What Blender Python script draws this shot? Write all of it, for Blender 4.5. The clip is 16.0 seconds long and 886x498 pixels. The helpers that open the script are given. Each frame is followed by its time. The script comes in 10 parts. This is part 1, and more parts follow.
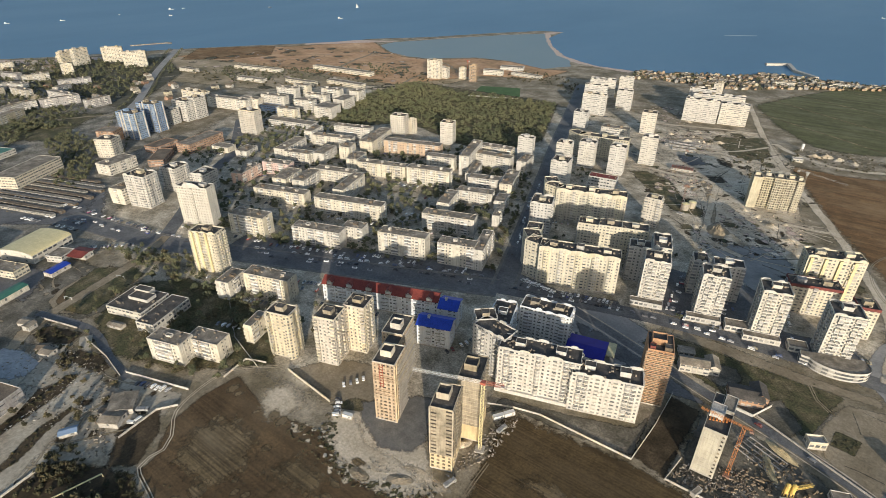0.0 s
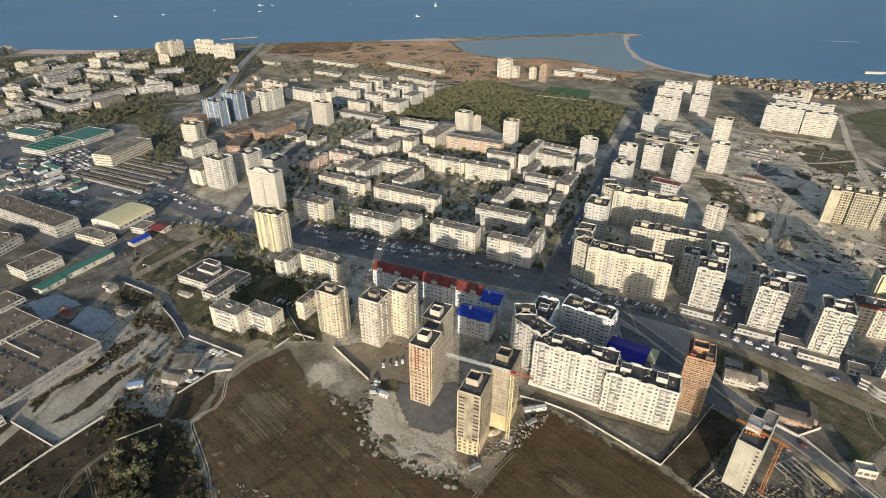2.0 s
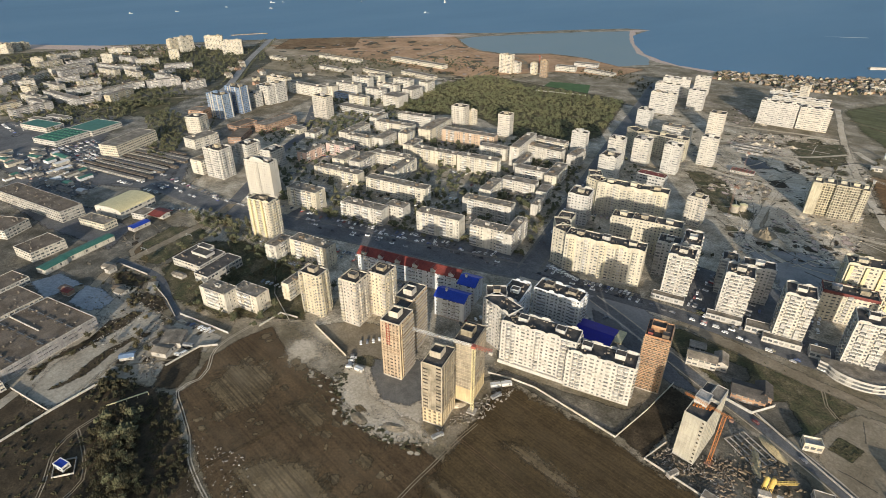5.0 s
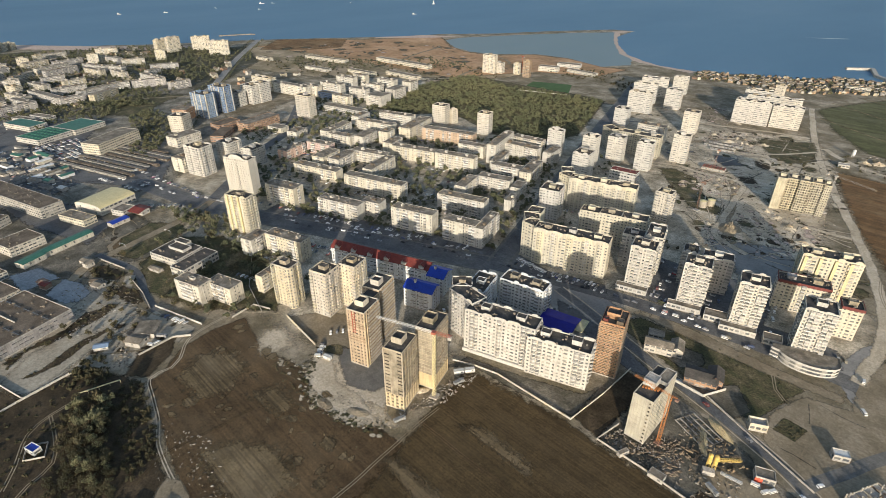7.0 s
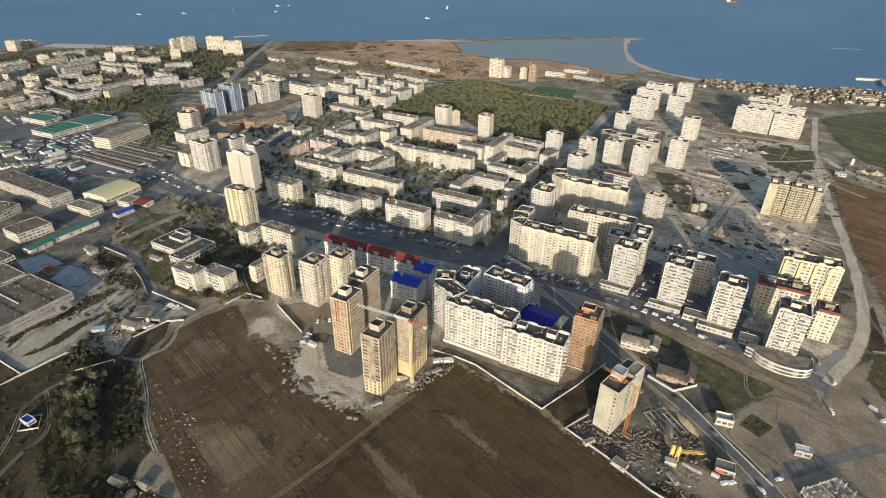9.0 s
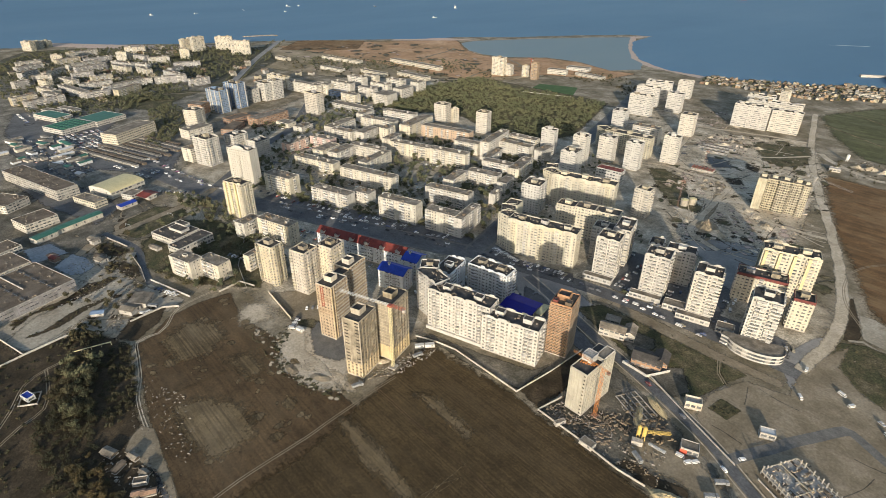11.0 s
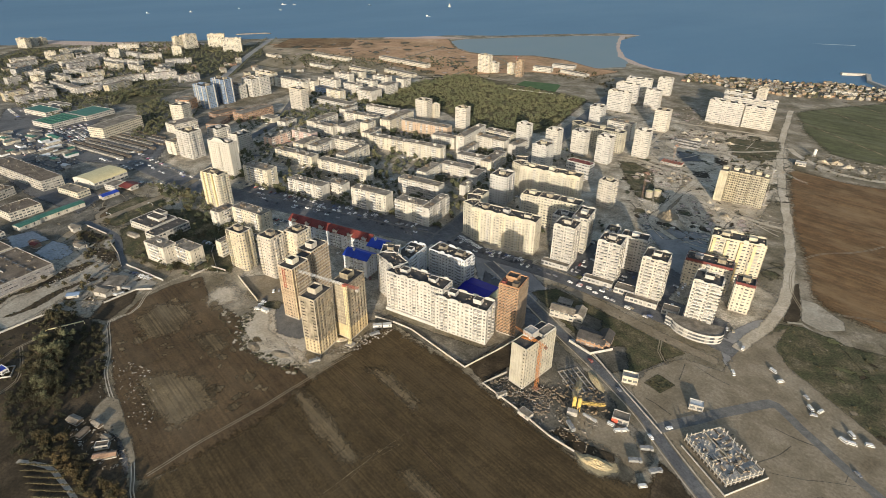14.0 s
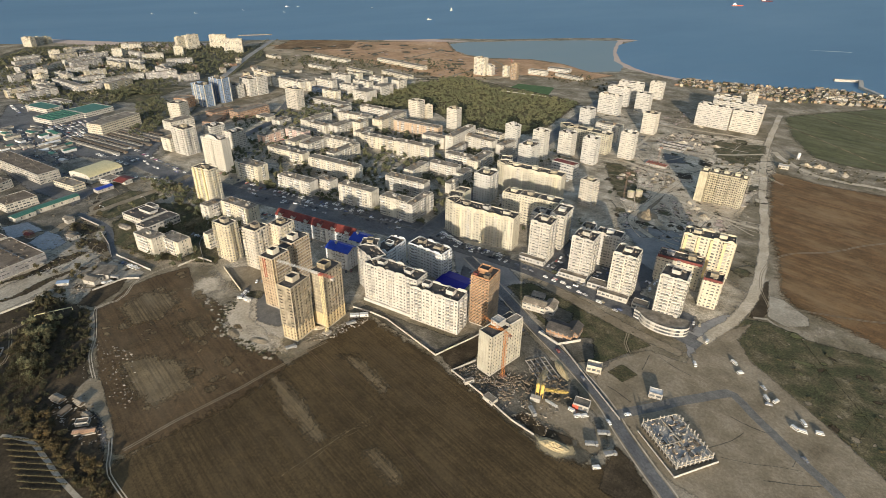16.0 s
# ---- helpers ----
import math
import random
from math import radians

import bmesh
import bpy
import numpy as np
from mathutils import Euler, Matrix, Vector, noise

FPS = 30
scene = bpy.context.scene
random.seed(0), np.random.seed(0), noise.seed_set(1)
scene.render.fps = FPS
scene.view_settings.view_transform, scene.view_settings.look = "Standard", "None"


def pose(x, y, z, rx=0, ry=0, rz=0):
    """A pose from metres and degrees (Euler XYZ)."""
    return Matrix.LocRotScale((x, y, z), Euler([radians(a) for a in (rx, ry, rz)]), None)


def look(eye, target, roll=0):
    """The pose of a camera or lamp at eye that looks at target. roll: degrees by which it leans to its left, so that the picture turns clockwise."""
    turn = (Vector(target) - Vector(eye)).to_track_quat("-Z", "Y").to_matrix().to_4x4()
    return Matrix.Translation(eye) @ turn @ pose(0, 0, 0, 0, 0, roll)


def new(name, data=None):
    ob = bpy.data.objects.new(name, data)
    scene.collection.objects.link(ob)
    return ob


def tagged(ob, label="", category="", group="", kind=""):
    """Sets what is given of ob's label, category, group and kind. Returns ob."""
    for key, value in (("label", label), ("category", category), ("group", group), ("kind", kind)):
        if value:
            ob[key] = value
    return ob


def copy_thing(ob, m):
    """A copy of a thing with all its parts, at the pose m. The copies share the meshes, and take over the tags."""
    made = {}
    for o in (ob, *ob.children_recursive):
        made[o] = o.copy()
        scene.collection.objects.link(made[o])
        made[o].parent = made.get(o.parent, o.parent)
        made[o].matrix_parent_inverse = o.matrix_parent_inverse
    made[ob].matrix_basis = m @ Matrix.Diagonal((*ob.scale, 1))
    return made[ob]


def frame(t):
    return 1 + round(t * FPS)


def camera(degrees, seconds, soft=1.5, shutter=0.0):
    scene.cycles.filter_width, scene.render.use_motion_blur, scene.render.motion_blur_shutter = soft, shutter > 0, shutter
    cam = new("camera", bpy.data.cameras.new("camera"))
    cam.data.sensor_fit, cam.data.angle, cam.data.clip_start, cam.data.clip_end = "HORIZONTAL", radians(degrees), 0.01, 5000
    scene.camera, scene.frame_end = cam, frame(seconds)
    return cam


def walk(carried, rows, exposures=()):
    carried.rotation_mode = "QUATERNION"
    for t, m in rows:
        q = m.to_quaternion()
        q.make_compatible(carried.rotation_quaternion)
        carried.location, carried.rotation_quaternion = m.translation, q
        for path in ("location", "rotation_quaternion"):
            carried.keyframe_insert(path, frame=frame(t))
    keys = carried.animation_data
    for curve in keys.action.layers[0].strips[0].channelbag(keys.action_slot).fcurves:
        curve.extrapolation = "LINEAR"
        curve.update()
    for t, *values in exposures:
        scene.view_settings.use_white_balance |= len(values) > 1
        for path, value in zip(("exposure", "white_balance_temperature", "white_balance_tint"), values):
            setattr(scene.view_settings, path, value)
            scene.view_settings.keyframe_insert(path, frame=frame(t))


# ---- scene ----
cam = camera(78.4, 16.0, soft=0.55)
PATH = [
    (0, (-1.652, -1.355, 245.792), (-2.67, 0.058, 244.809), 0.3),
    (0.5, (2.213, -1.305, 245.758), (1.161, 0.083, 244.774), 0.2),
    (1, (6.233, -1.253, 245.712), (5.119, 0.085, 244.728), 0.3),
    (1.5, (10.554, -1.13, 245.661), (9.38, 0.156, 244.677), 0.3),
    (2, (15.242, -0.927, 245.608), (14.041, 0.333, 244.623), 0.2),
    (2.5, (20.17, -0.61, 245.558), (18.959, 0.64, 244.572), 0.2),
    (3, (25.291, -0.13, 245.514), (24.067, 1.105, 244.525), 0.1),
    (3.5, (30.56, 0.536, 245.478), (29.326, 1.759, 244.488), 0.1),
    (4, (36.006, 1.409, 245.455), (34.764, 2.623, 244.462), -0.0),
    (6.5, (64.402, 6.355, 245.461), (63.189, 7.598, 244.47), -0.1),
    (7, (70.263, 7.355, 245.447), (69.045, 8.596, 244.458), 0.1),
    (7.5, (76.29, 8.401, 245.438), (75.062, 9.635, 244.453), 0.3),
    (8, (82.391, 9.474, 245.42), (81.155, 10.705, 244.441), 0.6),
    (10.5, (113.29, 15.158, 245.127), (112.008, 16.345, 244.153), 0.4),
    (11, (119.51, 16.44, 245.106), (118.226, 17.622, 244.13), 0.3),
    (11.5, (125.754, 17.865, 245.087), (124.469, 19.043, 244.107), 0.2),
    (12, (131.984, 19.419, 245.064), (130.699, 20.597, 244.083), 0.1),
    (12.5, (138.248, 21.003, 245.037), (136.964, 22.181, 244.055), 0.2),
    (13, (144.545, 22.556, 245.015), (143.26, 23.734, 244.034), 0.2),
    (13.5, (150.931, 24.067, 245.001), (149.647, 25.246, 244.021), 0.3),
    (14, (157.428, 25.496, 244.994), (156.142, 26.675, 244.016), 0.4),
    (14.5, (163.916, 26.878, 244.973), (162.627, 28.057, 243.998), 0.5),
    (15, (170.307, 28.25, 244.957), (169.015, 29.429, 243.986), 0.7),
    (15.5, (176.634, 29.533, 244.929), (175.339, 30.711, 243.961), 0.8),
    (16, (182.934, 30.723, 244.892), (181.635, 31.896, 243.925), 0.9),
]
walk(cam, [(t, look(eye, target, roll)) for t, eye, target, roll in PATH], exposures=[(0.0, 0.50, 6500, 10), (8.0, 0.51, 6500, 10), (10.5, 0.52, 6580, 10), (16.0, 0.55, 6780, 10)])

# ---- light: a low, warm sun from the south-east, clear sky ----
SUN_AZ, SUN_EL = -49.0, 12.3          # the way to the sun, degrees from +x and above the horizon
world = bpy.data.worlds.new("sky")
scene.world = world
world.use_nodes = True
sky = world.node_tree.nodes.new("ShaderNodeTexSky")
sky.sky_type, sky.sun_disc = "NISHITA", False
sky.sun_elevation, sky.sun_rotation = radians(SUN_EL), radians(90 - SUN_AZ)
sky.air_density, sky.dust_density, sky.ozone_density = 1.0, 1.2, 1.1
bg = world.node_tree.nodes["Background"]
bg.inputs["Strength"].default_value = 0.15
world.node_tree.links.new(sky.outputs["Color"], bg.inputs["Color"])
lamp = bpy.data.lights.new("sun", "SUN")
lamp.energy, lamp.angle, lamp.color = 4.3, radians(0.6), (1.0, 0.895, 0.745)
sun = new("sun", lamp)
ca, sa, ce, se = math.cos(radians(SUN_AZ)), math.sin(radians(SUN_AZ)), math.cos(radians(SUN_EL)), math.sin(radians(SUN_EL))
sun.matrix_world = look((400 * ca * ce, 400 * sa * ce, 400 * se), (0, 0, 0))

# ---- materials ----
def nodes_of(name, rough=0.9):
    m = bpy.data.materials.new(name)
    m.use_nodes = True
    nt = m.node_tree
    b = nt.nodes["Principled BSDF"]
    b.inputs["Roughness"].default_value = rough
    b.inputs["Specular IOR Level"].default_value = 0.25
    return m, nt, b


def noise_tex(nt, scale, detail=6.0, stretch=(1, 1, 1), turn=0.0, rough=0.6, coords="world"):
    """A noise in world metres; scale is its size in cycles a metre."""
    if coords == "world":
        src = nt.nodes.new("ShaderNodeNewGeometry").outputs["Position"]
    else:
        src = nt.nodes.new("ShaderNodeTexCoord").outputs["Object"]
    mp = nt.nodes.new("ShaderNodeMapping")
    mp.inputs["Scale"].default_value = stretch
    mp.inputs["Rotation"].default_value = (0, 0, radians(turn))
    n = nt.nodes.new("ShaderNodeTexNoise")
    n.inputs["Scale"].default_value, n.inputs["Detail"].default_value, n.inputs["Roughness"].default_value = scale, detail, rough
    nt.links.new(src, mp.inputs["Vector"])
    nt.links.new(mp.outputs["Vector"], n.inputs["Vector"])
    return n.outputs["Fac"]


def ramp(nt, fac, stops):
    r = nt.nodes.new("ShaderNodeValToRGB")
    e = r.color_ramp.elements
    while len(e) < len(stops):
        e.new(0.5)
    for el, (p, c) in zip(e, stops):
        el.position, el.color = p, (*c, 1)
    nt.links.new(fac, r.inputs["Fac"])
    return r.outputs["Color"]


def mixed(nt, fac, a, b, kind="MIX"):
    x = nt.nodes.new("ShaderNodeMix")
    x.data_type, x.blend_type = "RGBA", kind
    for sock, v in ((x.inputs["Factor"], fac), (x.inputs["A"], a), (x.inputs["B"], b)):
        if isinstance(v, (int, float)):
            sock.default_value = v
        elif isinstance(v, tuple):
            sock.default_value = (*v, 1)
        else:
            nt.links.new(v, sock)
    return x.outputs["Result"]


def bumped(nt, b, fac, strength, dist):
    u = nt.nodes.new("ShaderNodeBump")
    u.inputs["Strength"].default_value, u.inputs["Distance"].default_value = strength, dist
    nt.links.new(fac, u.inputs["Height"])
    nt.links.new(u.outputs["Normal"], b.inputs["Normal"])


def ragged(nt, b):
    """Lets a ground cover thin out raggedly where its 'fade' rises towards its edge."""
    at = nt.nodes.new("ShaderNodeAttribute")
    at.attribute_name = "fade"
    add = nt.nodes.new("ShaderNodeMath")
    add.operation = "MULTIPLY_ADD"
    nt.links.new(noise_tex(nt, 0.2, 9, rough=0.78), add.inputs[0])
    add.inputs[1].default_value = 1.3
    nt.links.new(at.outputs["Fac"], add.inputs[2])
    mr = nt.nodes.new("ShaderNodeMapRange")
    for k, v in (("From Min", 0.98), ("From Max", 1.26), ("To Min", 1.0), ("To Max", 0.0)):
        mr.inputs[k].default_value = v
    nt.links.new(add.outputs["Value"], mr.inputs["Value"])
    nt.links.new(mr.outputs["Result"], b.inputs["Alpha"])


def wall_paint(name, col, vary=0.12, streak=0.25, rough=0.85, tint=0.10):
    """Rendered or panel wall: tint from building to building, rain streaks, patches and fine grain."""
    m, nt, b = nodes_of(name, rough)
    dark = tuple(c * (1 - vary * 2.2) for c in col)
    lite = tuple(min(c * (1 + vary), 0.9) for c in col)
    patch = ramp(nt, noise_tex(nt, 0.16, 5), [(0.3, dark), (0.52, col), (0.75, lite)])
    drip = ramp(nt, noise_tex(nt, 1.1, 4, (1, 1, 0.07)), [(0.38, (1 - streak,) * 3), (0.62, (1, 1, 1))])
    c = mixed(nt, 1.0, patch, drip, "MULTIPLY")
    info = nt.nodes.new("ShaderNodeObjectInfo")
    t = ramp(nt, info.outputs["Random"], [(0.0, (1 - tint, 1 - tint, 1 - tint * 0.8)), (0.5, (1, 1, 1)), (1.0, (1 + tint * 0.4, 1.0, 1 - tint))])
    c = mixed(nt, 1.0, c, t, "MULTIPLY")
    grain = ramp(nt, noise_tex(nt, 3.0, 2), [(0.3, (0.86, 0.86, 0.86)), (0.7, (1, 1, 1))])
    nt.links.new(mixed(nt, 1.0, c, grain, "MULTIPLY"), b.inputs["Base Color"])
    return m


def mottled(name, stops, scale, rough=0.92, stops2=None, scale2=1.2, bump=0.0, stretch=(1, 1, 1), turn=0.0, detail=8.0, detail2=5.0, mid=0.0):
    """Two or three noises over one another: stains of many metres, and grain."""
    m, nt, b = nodes_of(name, rough)
    c = ramp(nt, noise_tex(nt, scale, detail, stretch, turn), stops)
    g = noise_tex(nt, scale2, detail2)
    if mid:
        c = mixed(nt, 1.0, c, ramp(nt, noise_tex(nt, 0.13, 7, rough=0.7), [(0.32, (1 - mid, 1 - mid, 1 - mid * 1.05)), (0.5, (1, 1, 1)), (0.68, (1 + mid, 1 + mid, 1 + mid * 0.95))]), "MULTIPLY")
    if stops2:
        c = mixed(nt, 1.0, c, ramp(nt, g, stops2), "MULTIPLY")
    if mid:
        c = mixed(nt, 1.0, c, ramp(nt, noise_tex(nt, 0.8, 9, rough=0.8), [(0.36, (1 - mid * 1.5, 1 - mid * 1.5, 1 - mid * 1.55)), (0.5, (1, 1, 1)), (0.64, (1 + mid * 1.4, 1 + mid * 1.37, 1 + mid * 1.25))]), "MULTIPLY")
    nt.links.new(c, b.inputs["Base Color"])
    if bump:
        bumped(nt, b, g, 0.6, bump)
    if "roof" not in name and name != "concrete":
        ragged(nt, b)
    return m


def plain(name, col, rough=0.6, metal=0.0, vary=0.15):
    m, nt, b = nodes_of(name, rough)
    b.inputs["Metallic"].default_value = metal
    c = ramp(nt, noise_tex(nt, 0.9, 5), [(0.3, tuple(x * (1 - vary) for x in col)), (0.7, tuple(min(1, x * (1 + vary)) for x in col))])
    nt.links.new(c, b.inputs["Base Color"])
    return m


GREY2 = [(0.3, (0.72, 0.72, 0.72)), (0.7, (1.15, 1.15, 1.15))]
M = {}
M["white"] = wall_paint("white_wall", (0.51, 0.495, 0.455), 0.08, 0.18, tint=0.06)
M["cream"] = wall_paint("cream_wall", (0.55, 0.51, 0.405), 0.08, 0.18)
M["panel"] = wall_paint("panel_wall", (0.575, 0.545, 0.475), 0.14, 0.28, tint=0.11)
M["grey_panel"] = wall_paint("grey_panel_wall", (0.42, 0.41, 0.385), 0.16, 0.28, tint=0.25)
M["khaki_far"] = wall_paint("pale_khaki_wall", (0.51, 0.48, 0.40), 0.1, 0.2)
M["khaki"] = wall_paint("khaki_wall", (0.50, 0.455, 0.35), 0.1, 0.2)
# bluish, brighter white: skylight on shaded walls put into the paint
M["sky_tint_white"] = wall_paint("sky_tint_white_wall", (0.66, 0.68, 0.69), 0.08, 0.2, tint=0.06)
M["peach"] = wall_paint("peach_wall", (0.50, 0.385, 0.30), 0.08)
M["pink"] = wall_paint("pink_wall", (0.62, 0.46, 0.40), 0.10)
M["tan"] = wall_paint("tan_wall", (0.46, 0.43, 0.34), 0.12)
M["beige"] = wall_paint("beige_block_wall", (0.46, 0.365, 0.26), 0.14, 0.2)
M["pale_yellow"] = wall_paint("pale_yellow_render", (0.53, 0.44, 0.29), 0.1, 0.15)
M["yellow"] = wall_paint("yellow_wall", (0.60, 0.52, 0.32), 0.07, 0.14)
M["cream_tower"] = wall_paint("warm_white_wall", (0.57, 0.53, 0.45), 0.09, 0.2, tint=0.14)
M["grey_block"] = wall_paint("grey_block_wall", (0.335, 0.295, 0.225), 0.22, 0.25)
M["brick"] = wall_paint("orange_brick_wall", (0.44, 0.26, 0.15), 0.2, 0.2)
M["brick_low"] = wall_paint("old_brick_wall", (0.36, 0.235, 0.165), 0.2, 0.25)
M["pale_block"] = wall_paint("pale_block_wall", (0.43, 0.385, 0.305), 0.1, 0.16)
M["site_block"] = wall_paint("pale_grey_block_wall", (0.44, 0.42, 0.355), 0.1, 0.2)
M["brown_band"] = wall_paint("brown_brick_band", (0.34, 0.255, 0.175), 0.15, 0.2)
M["rust"] = wall_paint("dull_rusty_steel", (0.27, 0.17, 0.13), 0.15, 0.2)
M["maroon_wall"] = wall_paint("maroon_band", (0.17, 0.055, 0.05), 0.1)
M["blue_glass"] = wall_paint("blue_cladding", (0.19, 0.27, 0.40), 0.12, 0.1, rough=0.35)
M["roof"] = mottled("bitumen_roof", [(0.3, (0.108, 0.094, 0.076)), (0.48, (0.190, 0.165, 0.130)), (0.58, (0.254, 0.220, 0.174)), (0.7, (0.381, 0.336, 0.272))], 0.14, stops2=GREY2, scale2=0.9)
M["dark_roof"] = mottled("dark_bitumen_roof", [(0.3, (0.05, 0.046, 0.042)), (0.55, (0.085, 0.078, 0.07)), (0.7, (0.15, 0.135, 0.115))], 0.15, stops2=GREY2, scale2=1.0)
M["red_roof"] = mottled("red_metal_roof", [(0.3, (0.13, 0.032, 0.026)), (0.7, (0.22, 0.05, 0.038))], 0.15, rough=0.65, stops2=GREY2)
M["blue_roof"] = mottled("blue_metal_roof", [(0.3, (0.015, 0.04, 0.27)), (0.7, (0.022, 0.06, 0.38))], 0.2, rough=0.5, stops2=GREY2)
M["navy_roof"] = mottled("navy_membrane_roof", [(0.3, (0.012, 0.012, 0.20)), (0.7, (0.02, 0.02, 0.28))], 0.1, rough=0.55, stops2=GREY2)
M["green_roof"] = mottled("green_metal_roof", [(0.3, (0.035, 0.12, 0.09)), (0.7, (0.06, 0.17, 0.125))], 0.2, rough=0.6, stops2=GREY2)
M["ochre_roof"] = mottled("pale_yellow_roof", [(0.3, (0.50, 0.44, 0.25)), (0.7, (0.62, 0.55, 0.32))], 0.2, rough=0.6, stops2=GREY2)
M["concrete"] = mottled("concrete", [(0.3, (0.30, 0.28, 0.25)), (0.7, (0.48, 0.45, 0.40))], 0.3, stops2=GREY2, bump=0.02)
M["steel_red"] = plain("red_steel", (0.55, 0.10, 0.06), 0.5)
M["old_red"] = plain("faded_red_steel", (0.32, 0.10, 0.07), 0.6)
M["steel_orange"] = plain("orange_steel", (0.42, 0.17, 0.055), 0.55)
M["timber"] = wall_paint("weathered_timber", (0.27, 0.215, 0.15), 0.3, 0.3)
M["steel_yellow"] = plain("yellow_steel", (0.50, 0.36, 0.11), 0.6)
M["steel_white"] = plain("white_steel", (0.56, 0.56, 0.54), 0.5)
M["lorry_grey"] = plain("dusty_grey_steel", (0.22, 0.225, 0.225), 0.7, vary=0.35)
M["pipe"] = plain("pale_pipe", (0.62, 0.55, 0.32), 0.5)
M["rubber"] = plain("rubber", (0.02, 0.02, 0.02), 0.9)
M["bark"] = plain("bark", (0.10, 0.075, 0.05), 0.95, vary=0.3)


def window_glass():
    """Panes: dark glass, here and there a pale curtain behind it."""
    m, nt, b = nodes_of("window_glass", 0.12)
    b.inputs["Specular IOR Level"].default_value = 0.5
    g = nt.nodes.new("ShaderNodeNewGeometry")
    c = ramp(nt, g.outputs["Random Per Island"], [(0.0, (0.05, 0.056, 0.065)), (0.4, (0.09, 0.095, 0.10)), (0.7, (0.18, 0.18, 0.172)), (1.0, (0.40, 0.38, 0.34))])
    nt.links.new(c, b.inputs["Base Color"])
    return m


def single_glass():
    m, nt, b = nodes_of("pane_glass", 0.12)
    b.inputs["Specular IOR Level"].default_value = 0.5
    info = nt.nodes.new("ShaderNodeObjectInfo")
    c = ramp(nt, info.outputs["Random"], [(0.0, (0.05, 0.056, 0.065)), (0.4, (0.09, 0.095, 0.10)), (0.7, (0.18, 0.18, 0.172)), (1.0, (0.40, 0.38, 0.34))])
    nt.links.new(c, b.inputs["Base Color"])
    return m


def loggia_glass():
    """Glazed balconies: white frames and curtains behind the panes, pale on the whole."""
    m, nt, b = nodes_of("loggia_glazing", 0.25)
    b.inputs["Specular IOR Level"].default_value = 0.5
    g = nt.nodes.new("ShaderNodeNewGeometry")
    c = ramp(nt, g.outputs["Random Per Island"], [(0.0, (0.13, 0.135, 0.14)), (0.4, (0.24, 0.24, 0.235)), (0.75, (0.36, 0.35, 0.33)), (1.0, (0.50, 0.48, 0.44))])
    nt.links.new(c, b.inputs["Base Color"])
    return m


M["loggia_glass"] = loggia_glass()
M["glass"] = window_glass()
M["glass_single"] = single_glass()


def room_shade_mat():
    """Panels in unglazed openings: the rooms' shade painted dark, some boarded or bricked up."""
    m, nt, b = nodes_of("dark_room_panel", 0.9)
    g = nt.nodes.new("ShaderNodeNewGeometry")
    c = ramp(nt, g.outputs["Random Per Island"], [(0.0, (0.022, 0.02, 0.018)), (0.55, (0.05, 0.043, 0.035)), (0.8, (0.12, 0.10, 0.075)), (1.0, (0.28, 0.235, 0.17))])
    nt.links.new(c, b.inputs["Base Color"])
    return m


M["room_shade"] = room_shade_mat()


def leaf_mat(name, a, b_, c_):
    m, nt, b = nodes_of(name, 0.8)
    g = nt.nodes.new("ShaderNodeNewGeometry")
    col = ramp(nt, g.outputs["Random Per Island"], [(0.0, a), (0.5, b_), (1.0, c_)])
    big = ramp(nt, noise_tex(nt, 0.02, 4), [(0.35, (0.75, 0.8, 0.7)), (0.65, (1.2, 1.1, 0.95))])
    nt.links.new(mixed(nt, 1.0, col, big, "MULTIPLY"), b.inputs["Base Color"])
    return m


M["leaf"] = leaf_mat("green_leaves", (0.062, 0.068, 0.041), (0.084, 0.088, 0.055), (0.116, 0.116, 0.075))
M["leaf_dry"] = leaf_mat("autumn_leaves", (0.042, 0.040, 0.024), (0.062, 0.056, 0.034), (0.090, 0.076, 0.045))
M["leaf_autumn"] = leaf_mat("autumn_thicket_leaves", (0.028, 0.029, 0.016), (0.040, 0.039, 0.022), (0.058, 0.050, 0.029))
M["leaf_gold"] = leaf_mat("golden_autumn_leaves", (0.040, 0.034, 0.017), (0.062, 0.049, 0.024), (0.090, 0.068, 0.032))
M["leaf_park"] = leaf_mat("wood_leaves", (0.100, 0.108, 0.060), (0.130, 0.134, 0.076), (0.165, 0.163, 0.096))


def car_paint():
    m, nt, b = nodes_of("car_paint", 0.3)
    b.inputs["Specular IOR Level"].default_value = 0.5
    info = nt.nodes.new("ShaderNodeObjectInfo")
    r = nt.nodes.new("ShaderNodeValToRGB")
    r.color_ramp.interpolation = "CONSTANT"
    e = r.color_ramp.elements
    cols = [(0.0, (0.75, 0.75, 0.73)), (0.38, (0.38, 0.38, 0.38)), (0.58, (0.04, 0.04, 0.045)), (0.74, (0.14, 0.15, 0.17)), (0.88, (0.16, 0.03, 0.025)), (0.91, (0.05, 0.08, 0.18)), (0.97, (0.25, 0.22, 0.15))]
    while len(e) < len(cols):
        e.new(0.5)
    for el, (p, c) in zip(e, cols):
        el.position, el.color = p, (*c, 1)
    nt.links.new(info.outputs["Random"], r.inputs["Fac"])
    nt.links.new(r.outputs["Color"], b.inputs["Base Color"])
    return m


M["car"] = car_paint()

